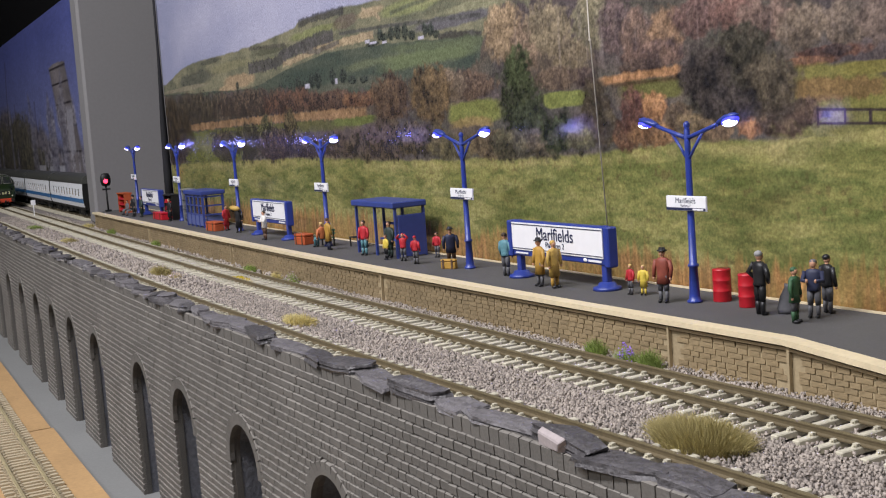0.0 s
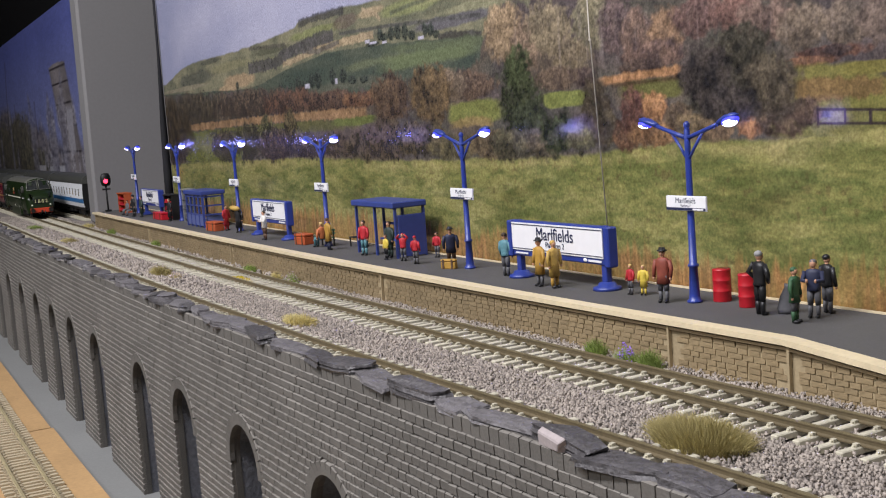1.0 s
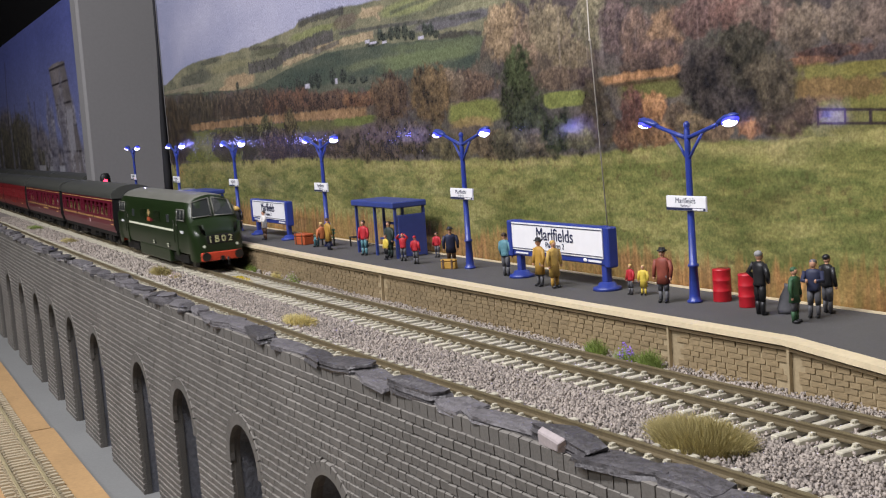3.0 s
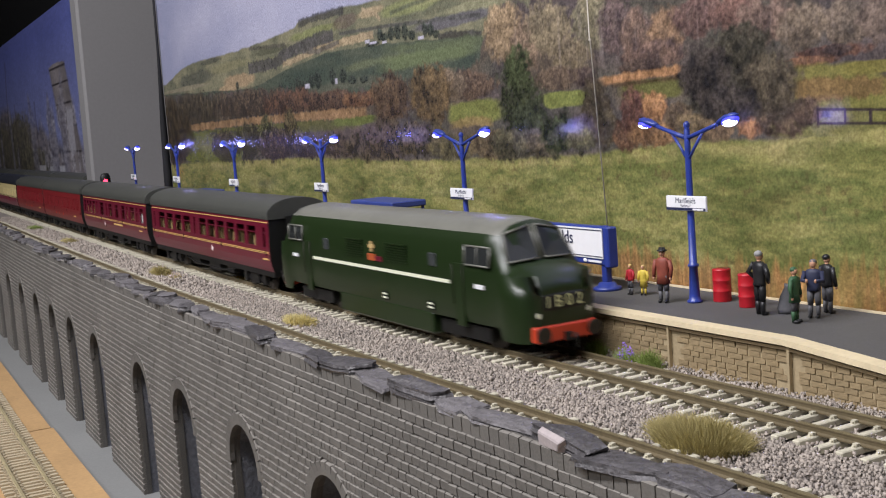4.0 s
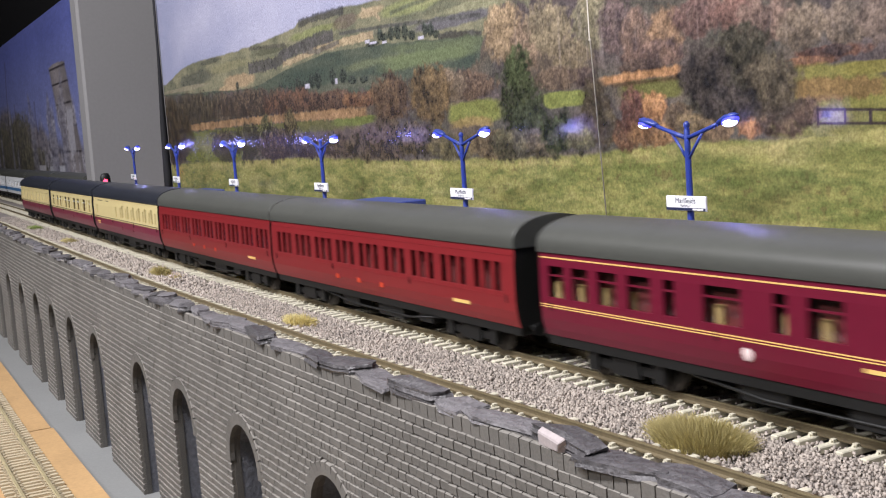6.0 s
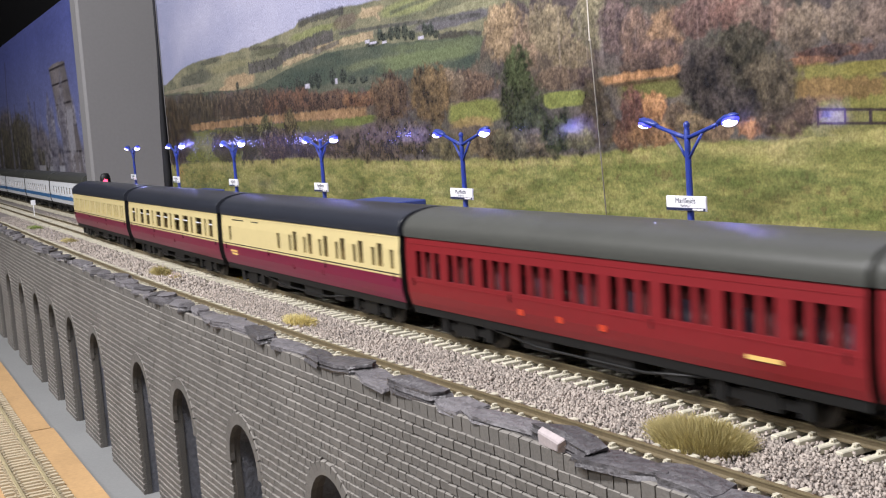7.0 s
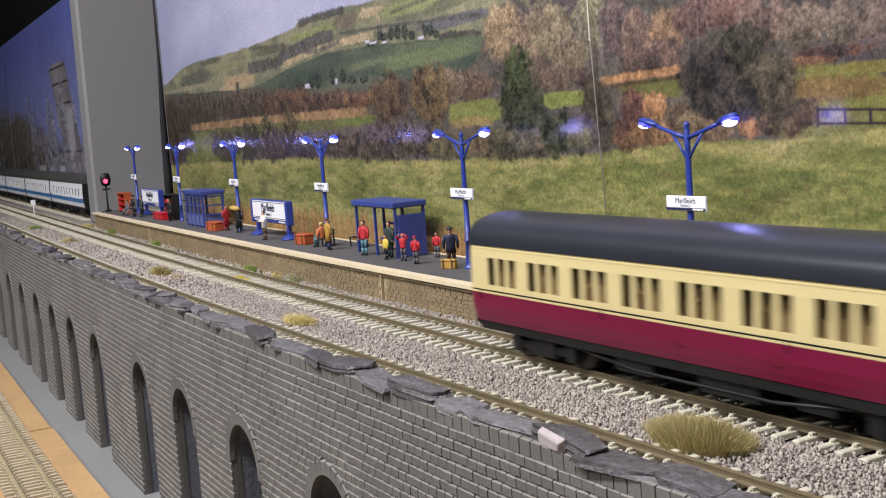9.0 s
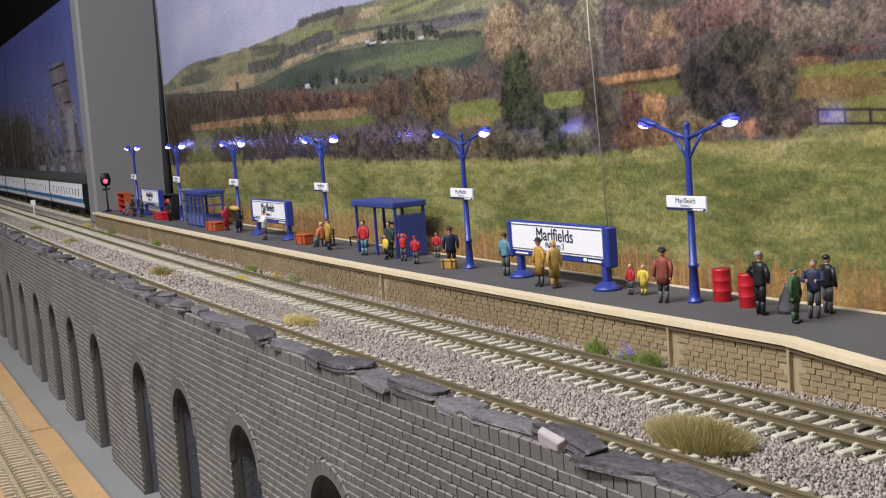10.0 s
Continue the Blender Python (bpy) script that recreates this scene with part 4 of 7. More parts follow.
def cabinet(x, y, w, d, h, body, label, shelf):
    t = thing("cabinet", label, "cabinet", "", pose(x, y, Z_PLAT))
    bm = bmesh.new()
    for q in (-1, 1):
        box(bm, q * w / 2 - 0.0006, q * w / 2 + 0.0006, -d / 2, d / 2, 0, h)
    box(bm, -w / 2, w / 2, d / 2 - 0.0006, d / 2, 0, h)
    box(bm, -w / 2 - 0.0008, w / 2 + 0.0008, -d / 2 - 0.0008, d / 2 + 0.0008, h, h + 0.0012)
    part("carcass", bm, body, t)
    for k in range(3):
        bm = bmesh.new()
        box(bm, -w / 2 + 0.0007, w / 2 - 0.0007, -d / 2, d / 2 - 0.0007, h * (0.1 + 0.3 * k), h * (0.1 + 0.3 * k) + 0.0010)
        box(bm, -w / 2 + 0.002, -w / 2 + 0.006, -d / 2 + 0.0005, 0, h * (0.1 + 0.3 * k) + 0.0011, h * (0.24 + 0.3 * k))
        part("shelf", bm, shelf, t)
    return t


cabinet(-1.0750, 0.3080, 0.0240, 0.0080, 0.0225, F["black"], "black open kiosk cabinet with goods", F["red"])
cabinet(-1.2560, 0.3090, 0.0260, 0.0080, 0.0200, M["orangebox"], "red wooden kiosk cabinet with goods", F["red"])
cabinet(-1.0230, 0.3085, 0.0160, 0.0070, 0.0285, M["board"], "thin grey metal rack", F["grey"])


def bench(x, y, turn, material, label):
    t = thing("bench", label, "bench", "", pose(x, y, Z_PLAT, 0, 0, turn))
    bm = bmesh.new()
    for k in range(3):
        box(bm, -0.0085, 0.0085, -0.0026 + 0.0017 * k, -0.0013 + 0.0017 * k, 0.0056, 0.0062)
    part("seat", bm, material, t)
    bm = bmesh.new()
    for k in range(2):
        box(bm, -0.0085, 0.0085, 0.0028, 0.0033, 0.0078 + 0.0020 * k, 0.0090 + 0.0020 * k)
    part("backrest", bm, material, t)
    for s in (-1, 1):
        bm = bmesh.new()
        box(bm, s * 0.0072 - 0.0005, s * 0.0072 + 0.0005, -0.0026, -0.0020, 0, 0.0056)
        box(bm, s * 0.0072 - 0.0005, s * 0.0072 + 0.0005, 0.0024, 0.0030, 0, 0.0112)
        part("leg", bm, F["black"], t)
    return t


bench(-0.6870, 0.2935, 8, F["green"], "small green slatted platform bench")
bench(-0.6600, 0.3050, 0, F["black"], "black slatted platform bench beside the shelter")


def kit_bag():
    bm = bmesh.new()
    tube(bm, [((0, 0, 0), 0.0030, 0.0022), ((0, 0, 0.0015), 0.0032, 0.0024), ((0.0004, 0, 0.006), 0.0024, 0.0018), ((0.0008, 0, 0.0092), 0.0012, 0.0010), ((0.001, 0, 0.0102), 0.0015, 0.0012)], 10)
    ob = part("kit_bag", bm, F["grey"])
    ob.matrix_basis = pose(-0.2930, 0.2972, Z_PLAT + 0.0001, 0, 0, 30)
    tagged(ob, "tied grey canvas kit bag leaning beside a figure", "bag")


def sack():
    bm = bmesh.new()
    ball(bm, (0, 0, 0), 0.0058, 0.0024, 0.0020, 10)
    ob = part("sack", bm, F["buff"])
    ob.matrix_basis = pose(-0.8560, 0.2935, Z_PLAT + 0.0190, 0, 8, 20)
    tagged(ob, "pale yellow sack carried on a figure's shoulder", "sack")


kit_bag()
sack()


def signal():
    t = thing("colour_light_signal", "black colour light signal on a post showing red", "signal", "", pose(-1.3010, 0.3010, Z_PLAT))
    bm = bmesh.new()
    box(bm, -0.0030, 0.0030, -0.0030, 0.0030, 0, 0.0020)
    tube(bm, [((0, 0, 0.002), 0.0010), ((0, 0, 0.030), 0.0010)], 8)
    part("post", bm, M["frame"], t)
    bm = bmesh.new()
    tube(bm, [((0.001, 0, z), r * 0.6, r) for z, r in ((0.0285, 0.0030), (0.0290, 0.0046), (0.0340, 0.0058), (0.0390, 0.0054), (0.0420, 0.0040), (0.0425, 0.0016))], 14)
    head = part("signal_head", bm, M["frame"], t)
    bm = bmesh.new()
    tube(bm, [((0.0028, -0.0006, 0.0338), 0.0024), ((0.0052, -0.0010, 0.0338), 0.0024)], 12)
    part("lens", bm, M["signalred"], head, "lit red lens")
    bm = bmesh.new()
    box(bm, -0.001, 0.0022, -0.0042, 0.0042, 0.0240, 0.0258)
    part("bracket", bm, M["frame"], t)


signal()


def lineside_post():
    for x, y in ((-1.655, 0.2830),):
        bm = bmesh.new()
        box(bm, -0.0006, 0.0006, -0.0006, 0.0006, -0.005, 0.012)
        box(bm, -0.0008, 0.0008, -0.0030, 0.0030, 0.012, 0.019)
        ob = part("lineside_marker", bm, M["white"])
        ob.matrix_basis = pose(x, y, 0)
        tagged(ob, "small white lineside marker board beside the tracks", "marker")


lineside_post()


# ---- tufts and flowers ----
def tuft(x, y, rx, ry, h, n, material, label, seed, name="grass_tuft", bloom=None, z=-0.0045):
    rnd = random.Random(seed)
    vs, fs = [], []
    for i in range(n):
        a, r = rnd.uniform(0, math.tau), math.sqrt(rnd.random())
        bx, by = rx * r * math.cos(a), ry * r * math.sin(a)
        hh = h * rnd.uniform(0.55, 1.0) * (1.08 - 0.45 * r * r)
        lx, ly = bx * 0.25 + rnd.uniform(-0.3, 0.3) * h, by * 0.25 + rnd.uniform(-0.3, 0.3) * h
        w = 0.00009 + 0.00007 * rnd.random()
        q = rnd.uniform(0, math.tau)
        k = len(vs)
        for j in range(3):
            vs.append((bx + w * math.cos(q + j * 2.09), by + w * math.sin(q + j * 2.09), 0))
        for j in range(3):
            vs.append((bx + lx * 0.4 + w * 0.8 * math.cos(q + j * 2.09), by + ly * 0.4 + w * 0.8 * math.sin(q + j * 2.09), hh * 0.6))
        vs.append((bx + lx, by + ly, hh))
        for j in range(3):
            fs.append((k + j, k + (j + 1) % 3, k + 3 + (j + 1) % 3, k + 3 + j))
            fs.append((k + 3 + j, k + 3 + (j + 1) % 3, k + 6))
    ob = raw(name, vs, fs, material)
    ob.matrix_basis = pose(x, y, z)
    tagged(ob, label, "plant", kind="stuff" if n > 5000 else "")
    if bloom:
        vs, fs = [], []
        for i in range(int(n * 0.5)):
            a, r = rnd.uniform(0, math.tau), math.sqrt(rnd.random())
            c = Vector((rx * 1.1 * r * math.cos(a), ry * 1.1 * r * math.sin(a), h * rnd.uniform(0.25, 1.0) * (1.1 - 0.5 * r * r)))
            s = rnd.uniform(0.0003, 0.00055)
            k = len(vs)
            vs += [c + Vector(d) * s for d in ((1, 0, 0), (-1, 0, 0), (0, 1, 0), (0, -1, 0), (0, 0, 1), (0, 0, -1))]
            fs += [(k + a_, k + b_, k + c_) for a_, b_, c_ in ((0, 2, 4), (2, 1, 4), (1, 3, 4), (3, 0, 4), (2, 0, 5), (1, 2, 5), (3, 1, 5), (0, 3, 5))]
        raw("blossom", vs, fs, bloom, ob)
    return ob


tuft(-0.2395, 0.2085, 0.0160, 0.0090, 0.0088, 4600, M["straw"], "large clump of straw-coloured grass on the ballast", 1)
tuft(-0.5206, 0.2060, 0.0150, 0.0055, 0.0062, 900, M["straw"], "dry straw-coloured grass tuft between the tracks", 2)
tuft(-0.7968, 0.2155, 0.0160, 0.0055, 0.0080, 700, M["straw"], "dry straw-coloured grass tuft between the tracks", 3)
tuft(-0.7640, 0.2165, 0.0085, 0.0040, 0.0052, 160, M["straw"], "pale pink flowering plant on the ballast", 4, "flowering_plant", M["pinkflower"])
tuft(-1.1602, 0.2280, 0.0200, 0.0060, 0.0062, 500, M["straw"], "dry straw-coloured grass tuft between the tracks", 5)
tuft(-1.4001, 0.2390, 0.0260, 0.0070, 0.0060, 500, M["grass"], "faded green grass tuft between the tracks", 6)
tuft(-0.3540, 0.2590, 0.0050, 0.0022, 0.0080, 420, M["grass"], "bright green grass tuft at the platform wall", 7)
tuft(-0.3355, 0.2588, 0.0038, 0.0022, 0.0082, 220, M["grass"], "violet flowering plant at the platform wall", 8, "flowering_plant", M["violet"])
tuft(-0.3215, 0.2585, 0.0052, 0.0022, 0.0085, 520, M["grass"], "bright green grass tuft at the platform wall", 9)
tuft(-0.7500, 0.2640, 0.0090, 0.0024, 0.0062, 300, M["grass"], "green grass tuft at the platform wall", 10)
tuft(-0.7107, 0.2440, 0.0160, 0.0035, 0.0028, 260, M["yellowflower"], "low yellow flowering plant between the rails", 11, "flowering_plant", M["yellowflower"])
tuft(-0.6900, 0.2600, 0.0070, 0.0024, 0.0070, 160, M["straw"], "tan dry grass at the platform wall", 12)
tuft(-0.6650, 0.2605, 0.0080, 0.0024, 0.0078, 160, M["grass"], "pale pink flowering plant at the platform wall", 13, "flowering_plant", M["pinkflower"])
tuft(-1.0172, 0.2735, 0.0100, 0.0026, 0.0066, 300, M["grass"], "green grass tuft at the platform wall", 14)
tuft(-1.2025, 0.2790, 0.0120, 0.0028, 0.0076, 300, M["grass"], "green grass tuft at the platform wall", 15)
tuft(-1.3300, 0.2840, 0.0140, 0.0060, 0.0070, 400, M["straw"], "tan dry grass at the platform end", 16)


# ---- cord before the print, and a strip for the shade at its edge ----
def cord():
    bm = bmesh.new()
    tube(bm, [((-0.4246, Y_PRINT - 0.0022, 0.262), 0.00028), ((-0.4235, Y_PRINT - 0.0022, 0.1205), 0.00028), ((-0.4233, Y_PRINT - 0.0022, 0.1200), 0.0008), ((-0.4230, Y_PRINT - 0.0022, 0.1194), 0.00028), ((-0.4168, Y_PRINT - 0.0022, 0.0142), 0.00028)], 6)
    tagged(part("hanging_cord", bm, M["cord"]), "thin pale cord with a knot hanging before the print", "cord")
    # black strip added for the dark gap and shade along the curled paper edge
    bm = bmesh.new()
    y = Y_PRINT + off(-1.17) - 0.003
    tube(bm, [((-1.160, y, 0.275), 0.0010), ((-1.164, y, 0.17), 0.0014), ((-1.170, y, 0.10), 0.0034), ((-1.172, y, 0.05), 0.0044), ((-1.174, y, 0.012), 0.0044)], 8)
    tagged(part("edge_shade_strip", bm, M["black"]), "black tapered strip standing in for shade at the print's curled edge", "cable")


cord()


# ---- coaches ----
def bogie(parent, x):
    bm = bmesh.new()
    for s in (-1, 1):
        box(bm, x - 0.017, x + 0.017, s * 0.0125 - 0.001, s * 0.0125 + 0.001, 0.0042, 0.0072)
        box(bm, x - 0.007, x + 0.007, s * 0.0130 - 0.0012, s * 0.0130 + 0.0012, 0.0030, 0.0085)
        for d in (-0.0165, 0.0165):
            box(bm, x + d - 0.0026, x + d + 0.0026, s * 0.0132 - 0.0012, s * 0.0132 + 0.0012, 0.0030, 0.0092)
    box(bm, x - 0.004, x + 0.004, -0.012, 0.012, 0.005, 0.010)
    b = part("bogie", bm, M["frame"], parent)
    for d in (-0.0165, 0.0165):
        for s in (-1, 1):
            bm = bmesh.new()
            tube(bm, [((x + d, s * 0.0078, 0.0061), 0.0068), ((x + d, s * 0.0084, 0.0061), 0.0068), ((x + d, s * 0.0086, 0.0061), 0.0062), ((x + d, s * 0.0106, 0.0061), 0.0058)], 18)
            part("wheel", bm, M["wheel"], b)
    return b


def side_y(z, w):
    """Half width of a coach side at a height: upright, tucked in at the foot."""
    return w - 0.0016 * max(0.0, (0.022 - z) / 0.009) ** 2 - 0.0007 * max(0.0, (z - 0.034) / 0.008)


def coach(name, label, length, upper, lower, roof, windows, waist, lines=(), group="coaches of the train", lights=True, interior=True, extra=None, seats=None, inner=None, screen=None):
    """windows: (from, to, sill, head, with ventilator) along the coach from its rear end."""
    t = thing(name, label, "railway coach", group)
    L, w = length / 2, 0.0178
    z0, z1 = 0.0124, 0.0425
    rows = sorted(set([z0, 0.0150, 0.0185, waist, 0.0385, z1] + [q for a in windows for q in (a[2], a[3])]))
    cols = sorted(set([-L, L] + [-L + q for a in windows for q in (a[0], a[1])]))
    bm = bmesh.new()
    for s in (-1, 1):
        grid = {}
        for i, x in enumerate(cols):
            for j, z in enumerate(rows):
                grid[i, j] = bm.verts.new((x, s * side_y(z, w), z))
        for i in range(len(cols) - 1):
            for j in range(len(rows) - 1):
                xm, zm = (cols[i] + cols[i + 1]) / 2 + L, (rows[j] + rows[j + 1]) / 2
                if any(a[0] < xm < a[1] and a[2] < zm < a[3] for a in windows):
                    continue
                f = bm.faces.new((grid[i, j], grid[i + 1, j], grid[i + 1, j + 1], grid[i, j + 1]))
                f.material_index = 0 if zm > waist else 1
        for a in windows:   # reveals
            x0, x1 = -L + a[0], -L + a[1]
            q = [(x0, a[2]), (x1, a[2]), (x1, a[3]), (x0, a[3])]
            o = [bm.verts.new((x, s * side_y(z, w), z)) for x, z in q]
            i_ = [bm.verts.new((x, s * (side_y(z, w) - 0.0009), z)) for x, z in q]
            for k in range(4):
                f = bm.faces.new((o[k], o[(k + 1) % 4], i_[(k + 1) % 4], i_[k]))
                f.material_index = 0
    for x in (-L, L):
        vs = [bm.verts.new((x, -side_y(z, w), z)) for z in rows] + [bm.verts.new((x, side_y(z, w), z)) for z in rows[::-1]]
        f = bm.faces.new(vs)
        f.material_index = 2
    bmesh.ops.remove_doubles(bm, verts=bm.verts[:], dist=1e-6)
    bmesh.ops.recalc_face_normals(bm, faces=bm.faces[:])
    body = part("body", bm, [upper, lower, M["frame"]], t)
    # roof
    bm = bmesh.new()
    prof = [(-w + 0.0002, z1 - 0.0008), (-w + 0.0000, z1 + 0.0004)] + [((w + 0.0002) * math.sin(radians(a)), z1 + 0.0004 + 0.0098 * math.cos(radians(a)) ** 0.8) for a in range(-80, 81, 10)] + [(w, z1 + 0.0004), (w - 0.0002, z1 - 0.0008)]
    loops = []
    for x in (-L - 0.0008, -L + 0.0002, -L / 2, 0, L / 2, L - 0.0002, L + 0.0008):
        loops.append([bm.verts.new((x, p[0], p[1])) for p in prof])
    for a, b in zip(loops, loops[1:]):
        for k in range(len(prof) - 1):
            f = bm.faces.new((a[k], a[k + 1], b[k + 1], b[k]))
            f.smooth = True
    bm.faces.new(loops[0])
    bm.faces.new(loops[-1][::-1])
    bmesh.ops.recalc_face_normals(bm, faces=bm.faces[:])
    r = part("roof", bm, roof, t)
    # ribs across the roof
    for k in range(1, 5):
        bm = bmesh.new()
        x = -L + length * k / 5
        for a in range(-75, 75, 15):
            p = [((w + 0.0002) * math.sin(radians(q)), z1 + 0.0004 + 0.0098 * math.cos(radians(q)) ** 0.8) for q in (a, a + 15)]
            vs = [bm.verts.new((x + d, y * 1.006, z + 0.0001)) for d in (-0.0003, 0.0003) for y, z in p]
            bm.faces.new((vs[0], vs[1], vs[3], vs[2]))
        bmesh.ops.remove_doubles(bm, verts=bm.verts[:], dist=1e-6)
        part("roof_rib", bm, roof, r)
    # underframe
    bm = bmesh.new()
    box(bm, -L + 0.001, L - 0.001, -w + 0.0022, w - 0.0022, 0.0092, 0.0126)
    for x, h, l in ((-0.03, 0.0045, 0.018), (0.012, 0.0040, 0.024), (0.045, 0.0052, 0.012)):
        for s in (-1, 1):
            box(bm, x - l / 2, x + l / 2, s * 0.0110 - 0.0035, s * 0.0110 + 0.0035, h, 0.0095)
    for s in (-1, 1):
        tube(bm, [((-0.062, s * 0.0145, 0.0092), 0.0005), ((-0.03, s * 0.0145, 0.0058), 0.0005), ((0.03, s * 0.0145, 0.0058), 0.0005), ((0.062, s * 0.0145, 0.0092), 0.0005)], 6)
    part("underframe", bm, M["frame"], t)
    for s in (-1, 1):
        bogie(t, s * (L - 0.040))
        bm = bmesh.new()
        x0, x1 = sorted((s * L, s * (L + 0.0060)))
        box(bm, x0, x1, -0.0068, 0.0068, 0.0135, 0.0425)
        for k in range(3):
            xa = s * (L + 0.0012 + 0.0018 * k)
            box(bm, xa - 0.0004, xa + 0.0004, -0.0074, 0.0074, 0.0130, 0.0431)
        part("gangway", bm, M["frame"], t)
        bm = bmesh.new()
        box(bm, *sorted((s * L, s * (L + 0.0052))), -0.0012, 0.0012, 0.0075, 0.0100)
        for q in (-1, 1):
            tube(bm, [((s * L, q * 0.0115, 0.0118), 0.0009), ((s * (L + 0.0040), q * 0.0115, 0.0118), 0.0009), ((s * (L + 0.0041), q * 0.0115, 0.0118), 0.0024), ((s * (L + 0.0047), q * 0.0115, 0.0118), 0.0024)], 10)
        part("coupling_and_buffers", bm, M["frame"], t)
    if interior:
        bm = bmesh.new()
        box(bm, -L + 0.002, L - 0.002, -0.0150, 0.0150, 0.0135, 0.0150, 0)
        box(bm, -L + 0.002, L - 0.002, 0.0002, 0.0008, 0.0150, 0.0400, 0)
        n = int(length / 0.0125)
        for k in range(n):
            x = -L + length * (k + 0.5) / n
            box(bm, x - 0.0016, x + 0.0016, -0.0150, -0.0012, 0.0150, 0.0312, 1)
            box(bm, x - 0.0016, x + 0.0016, 0.0020, 0.0150, 0.0150, 0.0312, 1)
        part("seats", bm, [inner or M["darkin"], seats or M["tan"]], t, "seat mouldings behind the windows")
    if screen:
        for s in (-1, 1):
            bm = bmesh.new()
            box(bm, -L + 0.003, L - 0.003, *sorted((s * 0.0128, s * 0.0134)), 0.0152, 0.0405)
            part("corridor_screen", bm, screen, t)
    for a in windows:
        for s in (-1, 1):
            x0, x1 = -L + a[0], -L + a[1]
            y = side_y((a[2] + a[3]) / 2, w) - 0.0010
            bm = bmesh.new()
            box(bm, x0 - 0.0003, x1 + 0.0003, *sorted((s * y, s * (y - 0.0003))), a[2] - 0.0003, a[3] + 0.0003)
            pane = part("window", bm, M["glass"], t)
            pane.visible_shadow = False
            if a[4]:
                bm = bmesh.new()
                zv = a[3] - (a[3] - a[2]) * 0.30
                box(bm, x0, x1, *sorted((s * (y + 0.0004), s * (y - 0.0001))), zv - 0.0003, zv + 0.0003)
                part("ventilator_bar", bm, upper if a[4] == 1 else M["white"], pane)
    for z, h, material in lines:
        for s in (-1, 1):
            bm = bmesh.new()
            y = side_y(z, w)
            box(bm, -L + 0.0005, L - 0.0005, *sorted((s * (y - 0.0002), s * (y + 0.00012))), z - h / 2, z + h / 2)
            part("lining", bm, material, t)
    # door handles and grab rails
    for x in (-L + 0.006, L - 0.006, -L + length * 0.33, -L + length * 0.66):
        for s in (-1, 1):
            bm = bmesh.new()
            y = side_y(0.024, w)
            box(bm, x - 0.0002, x + 0.0002, *sorted((s * y, s * (y + 0.0004))), 0.0215, 0.0245)
            part("grab_rail", bm, M["frame"], t)
    if extra:
        extra(t, L, w)
    return t


def windows_row(plan, sill, head, vent):
    return [(a, b, sill, head, vent) for a, b in plan]


def bars(t, L, w, items):
    """Unreadable lettering and crests as plain shapes on the near and far side."""
    for x, z, l, h, material, name in items:
        for s in (-1, 1):
            bm = bmesh.new()
            y = side_y(z, w)
            if name == "crest":
                ball(bm, (-L + x if s < 0 else L - x, s * y, z), l / 2, 0.0002, h / 2, 10)
            else:
                xa = (-L + x) if s < 0 else (L - x)
                box(bm, xa - l / 2, xa + l / 2, *sorted((s * (y - 0.0002), s * (y + 0.00014))), z - h / 2, z + h / 2)
            part(name, bm, material, t)


GOLD2 = ((0.0400, 0.00045, M["gold"]), (0.0236, 0.00035, M["gold"]), (0.0228, 0.00030, M["gold"]))
LEN = {"c1": 0.2597, "c2": 0.2610, "c3": 0.2440, "c4": 0.2390, "c5": 0.2430, "c6": 0.2440, "c7": 0.2410}


def even(n, start, end, width):
    return [(start + (end - start) * (k + 0.5) / n - width / 2, start + (end - start) * (k + 0.5) / n + width / 2) for k in range(n)]


F_SEAT = {False: mat("dark_red_seat", (0.10, 0.02, 0.02), 0.7), True: mat("dark_blue_seat", (0.05, 0.05, 0.09), 0.7)}


